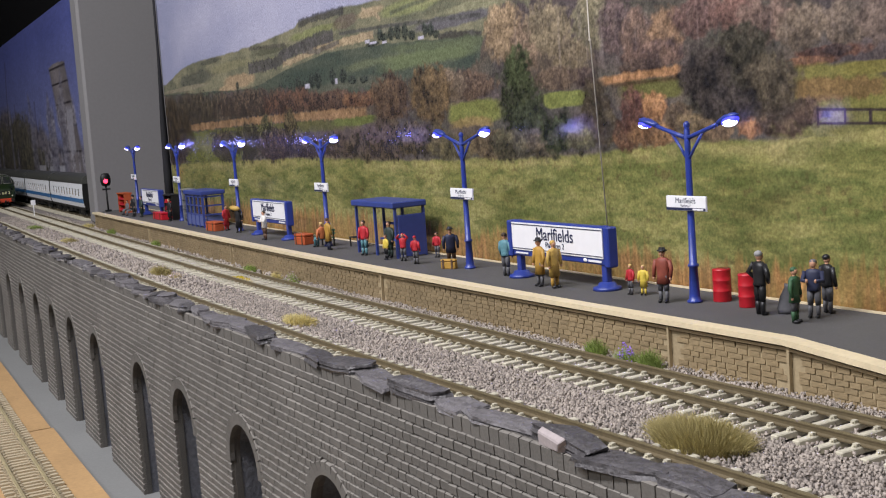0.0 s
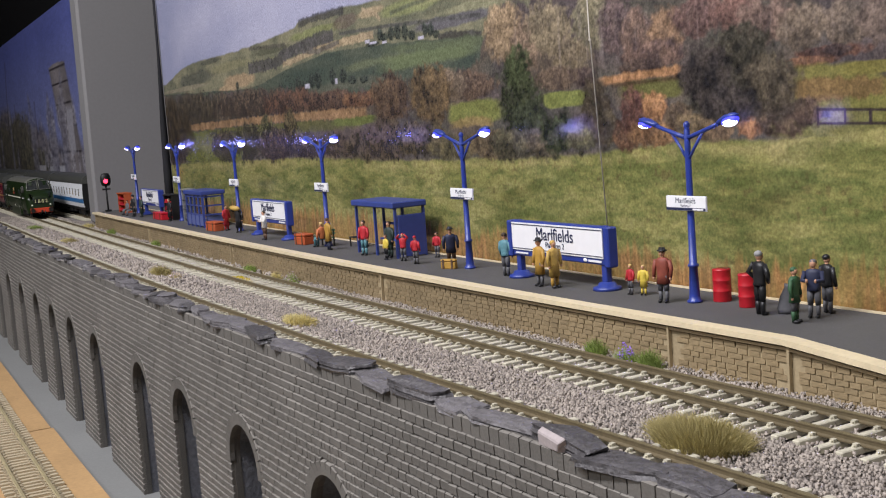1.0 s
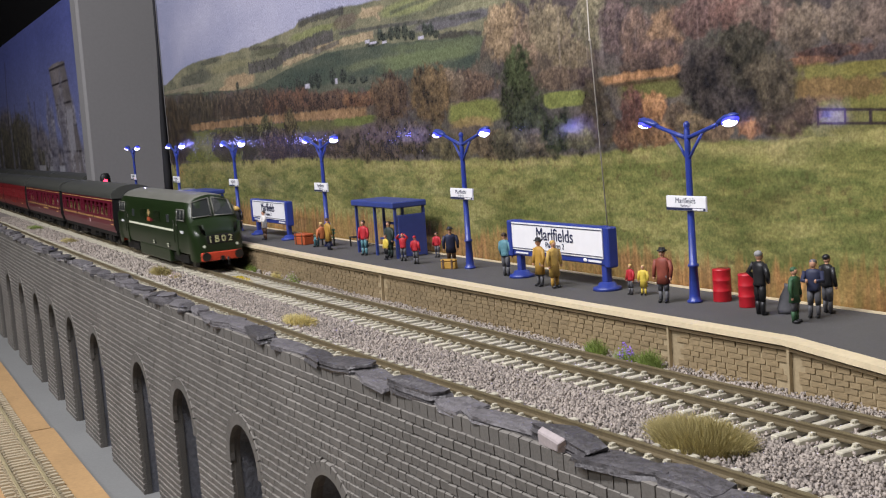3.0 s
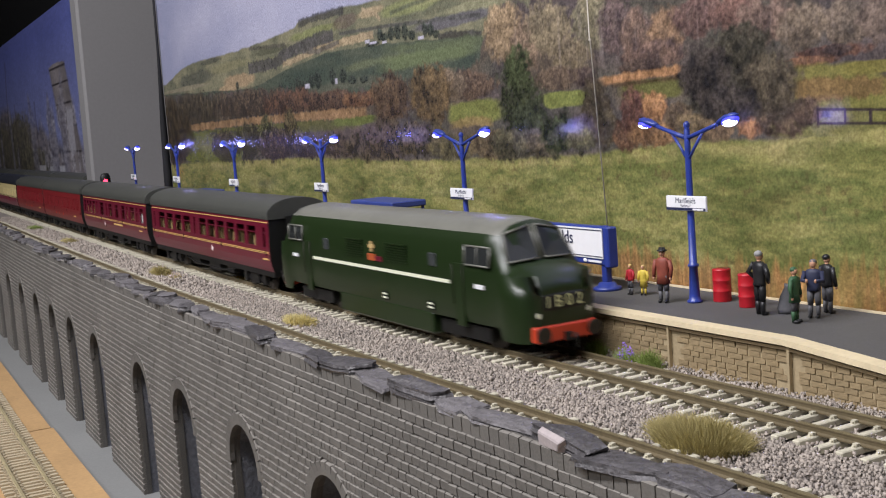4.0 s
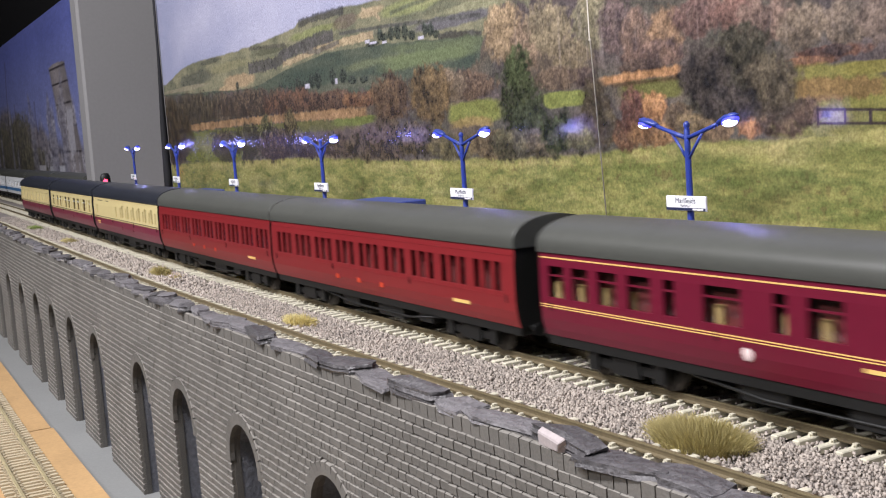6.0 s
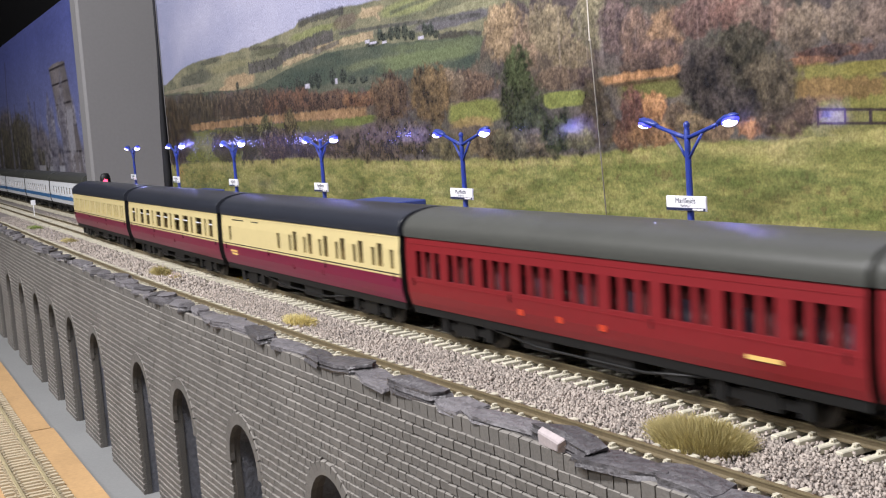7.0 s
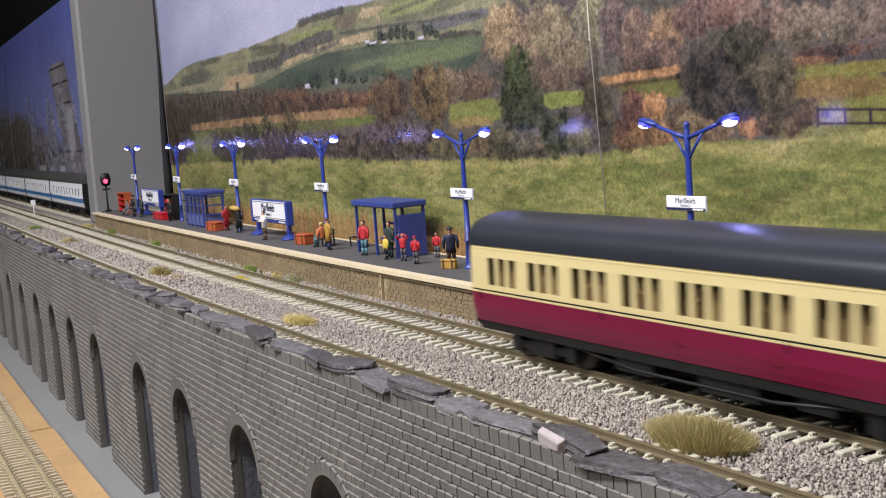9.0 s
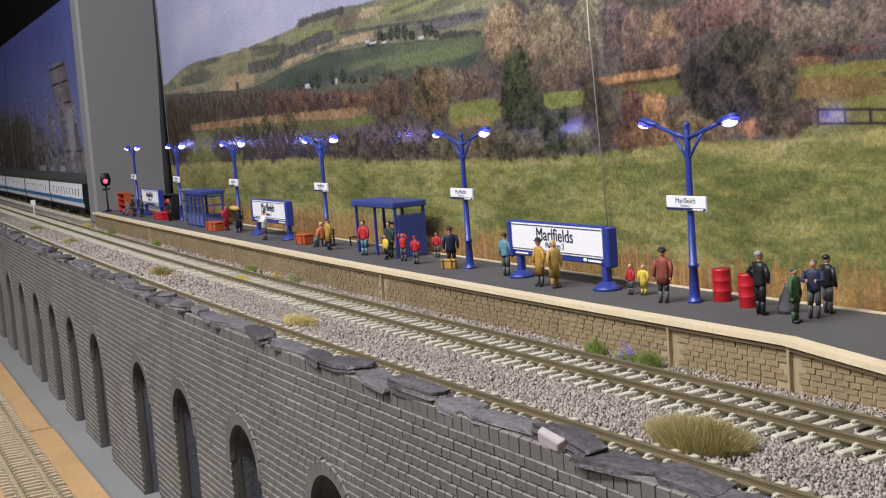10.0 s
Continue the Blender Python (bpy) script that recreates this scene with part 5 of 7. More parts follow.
def build_train():
    out = []
    # maroon open coach next to the engine
    plan = [(0.0060, 0.0100)] + even(4, 0.018, 0.106, 0.0165) + [(0.112, 0.116)] + even(6, 0.122, 0.240, 0.0148) + [(0.2495, 0.2540)]
    c1 = coach("passenger_coach", "maroon express coach with gold lining and grey roof", LEN["c1"], M["maroon"], M["maroon"], M["greyroof"], windows_row(plan, 0.0262, 0.0372, 1), 0.0220, GOLD2, inner=M["redin"], screen=None,
               extra=lambda t, L, w: bars(t, L, w, [(0.150, 0.0190, 0.0040, 0.0040, M["pinkflower"], "crest"), (0.252, 0.0195, 0.009, 0.0009, M["gold"], "number_bar"), (0.012, 0.0190, 0.005, 0.002, M["lower"], "panel")]))
    out.append(c1)
    # maroon restaurant coach
    plan = [(0.005, 0.014), (0.018, 0.027), (0.032, 0.042), (0.047, 0.058), (0.064, 0.069), (0.081, 0.096), (0.108, 0.113), (0.120, 0.132), (0.146, 0.158), (0.171, 0.183), (0.190, 0.196), (0.204, 0.219), (0.2255, 0.231), (0.2385, 0.250)]
    c2 = coach("restaurant_coach", "maroon restaurant coach with gold lining and one white blind", LEN["c2"], M["maroon"], M["maroon"], M["greyroof"], windows_row(plan, 0.0262, 0.0372, 1), 0.0220, GOLD2, inner=M["redin"], screen=M["redin"],
               extra=lambda t, L, w: bars(t, L, w, [(0.098, 0.0190, 0.0042, 0.0042, M["pinkflower"], "crest"), (0.155, 0.0205, 0.034, 0.0011, M["gold"], "lettering_bar"), (0.238, 0.0195, 0.011, 0.0009, M["gold"], "number_bar")]))
    bm = bmesh.new()
    box(bm, -LEN["c2"] / 2 + 0.239, -LEN["c2"] / 2 + 0.2495, -0.0164, -0.0160, 0.0262, 0.0335)
    part("window_blind", bm, M["white"], c2, "bright white blind in the end window")
    out.append(c2)
    # two crimson suburban coaches
    plan = []
    for k in range(9):
        x = 0.0085 + k * 0.0258
        plan += [(x, x + 0.0046), (x + 0.0072, x + 0.0128), (x + 0.0152, x + 0.0198)]
    plan = [q for q in plan if q[1] < 0.236]
    for key, blue in (("c3", False), ("c4", True)):
        c = coach("suburban_coach", "plain crimson compartment coach with grey roof" + (" and blue seats" if blue else ""), LEN[key], M["crimson"], M["crimson"], M["greyroof"], windows_row(plan, 0.0252, 0.0362, 0), 0.0230,
                  screen=M["redin"], lines=((0.0392, 0.0004, M["crimson"]), (0.0236, 0.0005, M["crimson"])), seats=F_SEAT[blue],
                  extra=lambda t, L, w: bars(t, L, w, [(0.204, 0.0185, 0.013, 0.0013, M["gold"], "number_bar")] + [(x, 0.0185, 0.0032, 0.0022, M["red"], "door_panel") for x in (0.085, 0.109, 0.133)]))
        out.append(c)
    # crimson and cream coaches
    two = ((0.0241, 0.0006, M["cream"]), (0.0248, 0.0005, M["frame"]), (0.0405, 0.0005, M["cream"]))
    plan = [(0.013, 0.0175), (0.0945, 0.0990)]
    for k in range(6):
        x = 0.112 + k * 0.0205
        plan += [(x, x + 0.0036), (x + 0.0060, x + 0.0115)]
    plan.append((0.2335, 0.2370))
    brake = coach("brake_coach", "cream and carmine brake coach with luggage end and dark roof", LEN["c5"], M["cream"], M["lower"], M["darkroof"], [(a, b, 0.0268, 0.0352 if (b - a) < 0.005 else 0.0372, 0) for a, b in plan], 0.0236, two, inner=M["tan"], screen=M["tan"],
                  extra=lambda t, L, w: bars(t, L, w, [(0.020, 0.0205, 0.012, 0.0010, M["gold"], "lettering_bar"), (0.021, 0.0188, 0.010, 0.0010, M["gold"], "number_bar"), (0.03, 0.0392, 0.02, 0.0006, M["frame"], "hinge_bar"), (0.060, 0.0392, 0.012, 0.0006, M["frame"], "hinge_bar"), (0.115, 0.0185, 0.0035, 0.0024, M["maroon"], "panel"), (0.155, 0.0185, 0.0035, 0.0024, M["maroon"], "panel")]))
    out.append(brake)
    plan = [(0.010, 0.0205), (0.0255, 0.0300), (0.0375, 0.0490), (0.0570, 0.0680), (0.0755, 0.0800), (0.0885, 0.1020), (0.1095, 0.1220), (0.1280, 0.1330), (0.1400, 0.1540), (0.1625, 0.1760), (0.1820, 0.1870), (0.1940, 0.2080), (0.2150, 0.2190), (0.2240, 0.2330)]
    dining = coach("dining_coach", "cream and carmine dining coach with wide windows and dark roof", LEN["c6"], M["cream"], M["lower"], M["darkroof"], [(a, b, 0.0262, 0.0372, 2 if b - a > 0.008 else 0) for a, b in plan], 0.0236, two, inner=M["tan"],
                   extra=lambda t, L, w: bars(t, L, w, [(0.075, 0.0185, 0.0035, 0.0024, M["maroon"], "panel"), (0.135, 0.0185, 0.0035, 0.0024, M["maroon"], "panel")]))
    out.append(dining)
    plan = []
    for k in range(9):
        x = 0.0115 + k * 0.0262
        plan += [(x, x + 0.0048), (x + 0.0068, x + 0.0118), (x + 0.0138, x + 0.0186)]
    plan = [q for q in plan if q[1] < 0.234]
    last = coach("compartment_coach", "cream and carmine compartment coach with dark roof", LEN["c7"], M["cream"], M["lower"], M["darkroof"], [(a, b, 0.0268, 0.0355 if (b - a) < 0.0045 else 0.0372, 0) for a, b in plan], 0.0236, two, inner=M["tan"], screen=M["tan"],
                 extra=lambda t, L, w: bars(t, L, w, [(0.115, 0.0185, 0.0035, 0.0024, M["maroon"], "panel"), (0.155, 0.0185, 0.0035, 0.0024, M["maroon"], "panel")]))
    out.append(last)
    return out


COACHES = build_train()
# places of the coach middles on the line when six seconds have passed
COACH_X = (0.0735, -0.2055, -0.4735, -0.7180, -0.9645, -1.2180, -1.4755)


# ---- the diesel engine ----
def engine():
    t = thing("diesel_locomotive", "dark green diesel engine with rounded nose and pale stripe", "locomotive")
    L, w = 0.1275, 0.0178
    # cross-sections from the middle to the nose: x, half width at the foot, at the waist, at the cantrail, roof height, nose drop
    bm = bmesh.new()

    def section(x, half, top, cant, foot, rake=0.0):
        pts = [(half * 0.94, foot), (half * 0.99, 0.014), (half, 0.022), (half * 0.985, 0.031), (half * 0.93, cant), (half * 0.80, cant + (top - cant) * 0.45), (half * 0.55, cant + (top - cant) * 0.80), (half * 0.28, top - 0.0006), (0, top)]
        ring = [(-y, z) for y, z in pts] + [(y, z) for y, z in pts[-2::-1]]
        return [bm.verts.new((x - rake * max(0.0, z - 0.024), y, z)) for y, z in ring]
    secs = []
    foot, top, cant = 0.0105, 0.0510, 0.0410
    plan = [(-1.0, 0.0104, 0.0262, 0.0235, 0.0080, -0.25), (-0.993, 0.0136, 0.0288, 0.0255, 0.0070, -0.25), (-0.975, 0.0158, 0.0316, 0.0280, 0.0062, -0.20), (-0.945, 0.0170, 0.0337, 0.0300, 0.0060, -0.10), (-0.918, 0.0175, 0.0348, 0.0312, 0.0060, -0.03), (-0.893, 0.0176, 0.0354, 0.0318, 0.0060, 0), (-0.86, 0.0175, 0.0440, 0.0372, 0.0062, 0), (-0.838, 0.0172, 0.0500, cant, foot, 0), (-0.76, 0.0178, top, cant, foot, 0), (-0.4, w, top, cant, foot, 0), (0, w, top, cant, foot, 0)]
    plan = plan + [(-x, h, tp, c, f, -r) for x, h, tp, c, f, r in plan[-2::-1]]
    for x, h, tp, c, f, r in plan:
        secs.append(section(x * L, h, tp, c, f, r))
    n = len(secs[0])
    for a, b in zip(secs, secs[1:]):
        for k in range(n - 1):
            f = bm.faces.new((a[k], a[k + 1], b[k + 1], b[k]))
            zc = min(v.co.z for v in f.verts)
            xc = sum(v.co.x for v in f.verts) / 4
            f.smooth = True
            f.material_index = 1 if (zc > 0.0440 and abs(xc) < 0.104) else 0
    bm.faces.new(secs[0])
    bm.faces.new(secs[-1][::-1])
    bmesh.ops.recalc_face_normals(bm, faces=bm.faces[:])
    body = part("body", bm, [M["green"], M["locoroof"]], t)
    # windscreens, two raked panes at each end
    for s in (-1, 1):
        for q in (-1, 1):
            bm = bmesh.new()
            a0, a1 = s * 0.8935 * L, s * 0.8405 * L
            vs = [bm.verts.new(p) for p in ((a0 + s * 0.0004, q * 0.0012, 0.0362), (a0 - s * 0.0004, q * 0.0142, 0.0358), (a1 + s * 0.0004, q * 0.0122, 0.0452), (a1 + s * 0.0011, q * 0.0012, 0.0478))]
            bm.faces.new(vs)
            bmesh.ops.solidify(bm, geom=bm.faces[:], thickness=0.0006)
            pane = part("windscreen", bm, M["cabglass"], t)
            bm = bmesh.new()
            P = [v.copy() for v in (Vector((a0 + s * 0.0006, q * 0.0010, 0.0360)), Vector((a0 - s * 0.0002, q * 0.0146, 0.0355)), Vector((a1 + s * 0.0006, q * 0.0126, 0.0456)), Vector((a1 + s * 0.0013, q * 0.0010, 0.0482)))]
            for k in range(4):
                tube(bm, [(P[k], 0.0004), (P[(k + 1) % 4], 0.0004)], 6)
            part("frame", bm, M["locoroof"], pane)
        for q in (-1, 1):
            bm = bmesh.new()
            x0, x1 = sorted((s * 0.1050, s * 0.0858))
            y = q * 0.01735
            vs = [bm.verts.new(p) for p in ((x0, y, 0.0338), (x1, y, 0.0338), (x1 - (0.001 if s > 0 else 0), q * 0.01665, 0.0405), (x0 + (0.001 if s < 0 else 0), q * 0.01665, 0.0405))]
            bm.faces.new(vs if q < 0 else vs[::-1])
            bmesh.ops.solidify(bm, geom=bm.faces[:], thickness=-0.0008)
            bmesh.ops.translate(bm, verts=bm.verts[:], vec=(0, q * 0.0006, 0))
            pane = part("cab_window", bm, M["cabglass"], t)
            bm = bmesh.new()
            P = [Vector((x0, q * 0.0180, 0.0335)), Vector((x1, q * 0.0180, 0.0335)), Vector((x1, q * 0.0173, 0.0408)), Vector((x0, q * 0.0173, 0.0408))]
            for k in range(4):
                tube(bm, [(P[k], 0.00042), (P[(k + 1) % 4], 0.00042)], 6)
            tube(bm, [((P[0] + P[1]) / 2, 0.0003), ((P[2] + P[3]) / 2, 0.0003)], 6)
            part("frame", bm, M["locoroof"], pane)
            # door, handrails and plate
            bm = bmesh.new()
            xd = s * 0.0800
            for d in (-0.0042, 0.0042):
                tube(bm, [((xd + d, q * 0.0182, 0.017), 0.00017), ((xd + d, q * 0.0182, 0.033), 0.00017)], 6)
            part("handrail", bm, M["wheel"], t)
            bm = bmesh.new()
            box(bm, xd - 0.0035, xd + 0.0035, *sorted((q * 0.0170, q * 0.01795)), 0.0085, 0.0335)
            part("door", chamfer(bm, 0.0002), M["green"], t)
            bm = bmesh.new()
            xp = s * 0.0965
            box(bm, xp - 0.0035, xp + 0.0035, *sorted((q * 0.0178, q * 0.0182)), 0.0246, 0.0263)
            part("number_plate", bm, M["white"], t, "pale plate with no readable number")
    for q in (-1, 1):
        bm = bmesh.new()
        box(bm, -0.0725, 0.0725, *sorted((q * 0.01768, q * 0.01800)), 0.0248, 0.0262)
        part("stripe", bm, M["pale"], t, "pale grey-white waist stripe")
        for x0, x1 in ((-0.031, -0.012), (0.013, 0.034)):
            bm = bmesh.new()
            for k in range(8):
                z = 0.0295 + k * 0.0011
                box(bm, x0, x1, *sorted((q * 0.0170, q * 0.0179)), z, z + 0.0006)
            part("grille", bm, M["green"], t)
        for xw in (-0.055, 0.058):
            bm = bmesh.new()
            box(bm, xw - 0.0032, xw + 0.0032, *sorted((q * 0.0172, q * 0.01795)), 0.0305, 0.0362)
            part("side_window", chamfer(bm, 0.0005), M["cabglass"], t)
        bm = bmesh.new()
        xe = -0.0015
        box(bm, xe - 0.004, xe + 0.004, *sorted((q * 0.0174, q * 0.0180)), 0.0290, 0.0320, 0)
        box(bm, xe - 0.0011, xe + 0.0011, *sorted((q * 0.0172, q * 0.0179)), 0.0330, 0.0376, 1)
        box(bm, xe - 0.0030, xe + 0.0030, *sorted((q * 0.0172, q * 0.0178)), 0.0346, 0.0362, 1)
        box(bm, xe + 0.0045, xe + 0.011, *sorted((q * 0.0174, q * 0.0180)), 0.0290, 0.0312, 2)
        part("emblem", bm, [M["orangebox"], M["tan"], M["maroon"]], t, "red and gold emblem as plain shapes")
        for x in (0.0107, 0.0550):
            bm = bmesh.new()
            box(bm, x - 0.0024, x + 0.0024, *sorted((q * 0.0160, q * 0.0181)), 0.0125, 0.0160)
            part("step_recess", bm, M["frame"], t)
            bm = bmesh.new()
            for z in (0.0130, 0.0147):
                box(bm, x - 0.002, x + 0.002, *sorted((q * 0.0178, q * 0.0184)), z, z + 0.0007)
            part("step", bm, M["pale"], t)
    # lower skirt and bogies
    bm = bmesh.new()
    box(bm, -0.043, 0.054, -0.0172, 0.0172, 0.0018, 0.0112)
    part("skirt", chamfer(bm, 0.0008), M["green"], t)
    for s in (-1, 1):
        b = bogie(t, s * 0.077)
        bm = bmesh.new()
        x0, x1 = sorted((s * 0.0575, s * 0.098))
        for q in (-1, 1):
            box(bm, x0, x1, *sorted((q * 0.0125, q * 0.0150)), 0.0035, 0.0090)
        part("bogie_frame", bm, M["frame"], b)
        # nose: headcode, buffer beam, buffers, lamps
        bm = bmesh.new()
        box(bm, *sorted((s * 0.1230, s * 0.1285)), -0.0138, 0.0138, 0.0065, 0.0125)
        part("buffer_beam", chamfer(bm, 0.0006), M["red"], t, "red buffer beam")
        bm = bmesh.new()
        for q in (-1, 1):
            tube(bm, [((s * 0.1283, q * 0.0112, 0.0098), 0.0013), ((s * 0.1300, q * 0.0112, 0.0098), 0.0013), ((s * 0.1302, q * 0.0112, 0.0098), 0.0030), ((s * 0.1308, q * 0.0112, 0.0098), 0.0030)], 12)
        part("buffer", bm, M["wheel"], t)
        bm = bmesh.new()
        box(bm, *sorted((s * 0.1275, s * 0.1305)), -0.0012, 0.0012, 0.0065, 0.0095)
        tube(bm, [((s * 0.1283, 0.004, 0.0085), 0.0007), ((s * 0.1290, 0.004, 0.0030), 0.0007)], 6)
        part("coupling", bm, M["frame"], t)
        bm = bmesh.new()
        box(bm, *sorted((s * 0.1240, s * 0.1278)), -0.0095, 0.0095, 0.0178, 0.0240)
        panel = part("headcode_panel", chamfer(bm, 0.0006), M["frame"], t)
        for k, ch in enumerate("1B02"):
            y = s * (-0.0070 + 0.0046 * k)
            lettering(ch, 0.0062, M["code"], panel, pose(s * 0.1280, y, 0.0209, 90, 0, 90 * s))
        bm = bmesh.new()
        for q in (-1, 1):
            tube(bm, [((s * 0.1250, q * 0.0112, 0.0165), 0.0011), ((s * 0.1275, q * 0.0112, 0.0165), 0.0010)], 10)
        part("marker_lamp", bm, M["pale"], t)
    return t


M["cabglass"] = mat("dark_cab_glass", (0.05, 0.055, 0.055), 0.08, vary=0.1, bump=0)
M["code"] = mat("headcode_pale_yellow", (0.66, 0.66, 0.34), 0.5, vary=0.05)
ENGINE = engine()
for ob in ENGINE.children:   # true scale length, 0.244 m over the body
    ob.matrix_basis = Matrix.Diagonal((0.957, 1, 1, 1)) @ ob.matrix_basis
ENGINE_X = 0.3350


# ---- the parked blue and white train on the siding ----
def blue_coach(k):
    plan = even(10, 0.02, 0.24, 0.011) if k != 1 else even(9, 0.03, 0.23, 0.0125)
    c = coach("parked_coach", "parked white and blue multiple-unit coach with dark roof", 0.2600, M["bluewhite"], M["bluewhite"], M["greyroof"], windows_row(plan, 0.0262, 0.0350, 0), 0.0230,
              ((0.0205, 0.0048, M["bluestripe"]),), group="coaches of the parked train")
    c.matrix_basis = on_line(-1.578 - 0.268 * k, Y_BLUE, 0.0)


M["bluewhite"] = mat("white_coach_paint", (0.80, 0.82, 0.84), 0.45, vary=0.05)
for k in range(5):
    blue_coach(k)


# ---- the photographic prints behind the layout ----
TABLE = np.random.RandomState(7).rand(256, 256)


def vnoise(x, y):
    xi, yi = np.floor(x).astype(int), np.floor(y).astype(int)
    fx, fy = x - xi, y - yi
    fx, fy = fx * fx * (3 - 2 * fx), fy * fy * (3 - 2 * fy)
    g = lambda a, b: TABLE[a % 256, b % 256]
    return (g(xi, yi) * (1 - fx) + g(xi + 1, yi) * fx) * (1 - fy) + (g(xi, yi + 1) * (1 - fx) + g(xi + 1, yi + 1) * fx) * fy


def fbm(x, y, n=4):
    s, a, t = 0.0, 0.5, 0.0
    for k in range(n):
        s = s + a * vnoise(x * 2 ** k + 17 * k, y * 2 ** k + 31 * k)
        t += a
        a *= 0.55
    return s / t


def col(*c):
    return np.array(lin(*c))


def blend(img, mask, colour):
    m = np.clip(mask, 0, 1)[..., None]
    return img * (1 - m) + colour * m


def edge_step(v, soft):
    return np.clip(v / soft + 0.5, 0, 1)


def curve(X, pts):
    xs, zs = zip(*sorted(pts))
    return np.interp(X, xs, zs)


def mottled(X, Z, dark, light, fx, fz, n=5, power=1.0):
    k = np.clip((fbm(X * fx, Z * fz, n) - 0.25) / 0.5, 0, 1)[..., None] ** power
    return dark * (1 - k) + light * k


def crown(img, X, Z, spot, dark, light, rag=0.45, f=260.0, trunk=None):
    """One tree or bush of the print: ragged outline, clumped light and dark leaves."""
    cx, cz, rx, rz = spot
    cs = np.where(np.abs(X[0] - cx) < rx * 1.9)[0]
    rs = np.where(np.abs(Z[:, 0] - cz) < rz * 1.9)[0]
    if len(cs) == 0 or len(rs) == 0:
        return img
    win = (slice(rs[0], rs[-1] + 1), slice(cs[0], cs[-1] + 1))
    full, img, X, Z = img, img[win], X[win], Z[win]
    r = np.sqrt(((X - cx) / rx) ** 2 + ((Z - cz) / rz) ** 2)
    r = r + rag * (fbm(X * f * 0.35 + cx * 90, Z * f * 0.35, 4) - 0.5) * 1.4 + rag * 0.6 * (vnoise(X * f * 2.2, Z * f * 2.2) - 0.5)
    hl = np.clip((Z - cz) / rz * 0.28 + (X - cx) / rx * 0.08, -0.3, 0.3)[..., None]
    tone = mottled(X, Z, dark, light, f, f, 5) * (1 + hl)
    speck = fbm(X * 900 + cx * 50, Z * 700, 3)[..., None]
    tone = tone * (0.30 + 1.36 * speck)
    full[win] = blend(img, edge_step(1.0 - r, 0.30) * (0.70 + 0.5 * vnoise(X * f * 3, Z * f * 3)), tone)
    return full


def wood_tone(X, Z, dark, light, f=120.0):
    """Bare autumn wood: soft clumps, finer twigs, a little upright grain."""
    k = 0.55 * fbm(X * f, Z * f, 4) + 0.30 * fbm(X * f * 3.5 + 7, Z * f * 2.2, 3) + 0.15 * vnoise(X * 1500, Z * 700)
    k = np.clip((k - 0.28) / 0.44, 0, 1)[..., None]
    return dark * (1 - k) + light * k


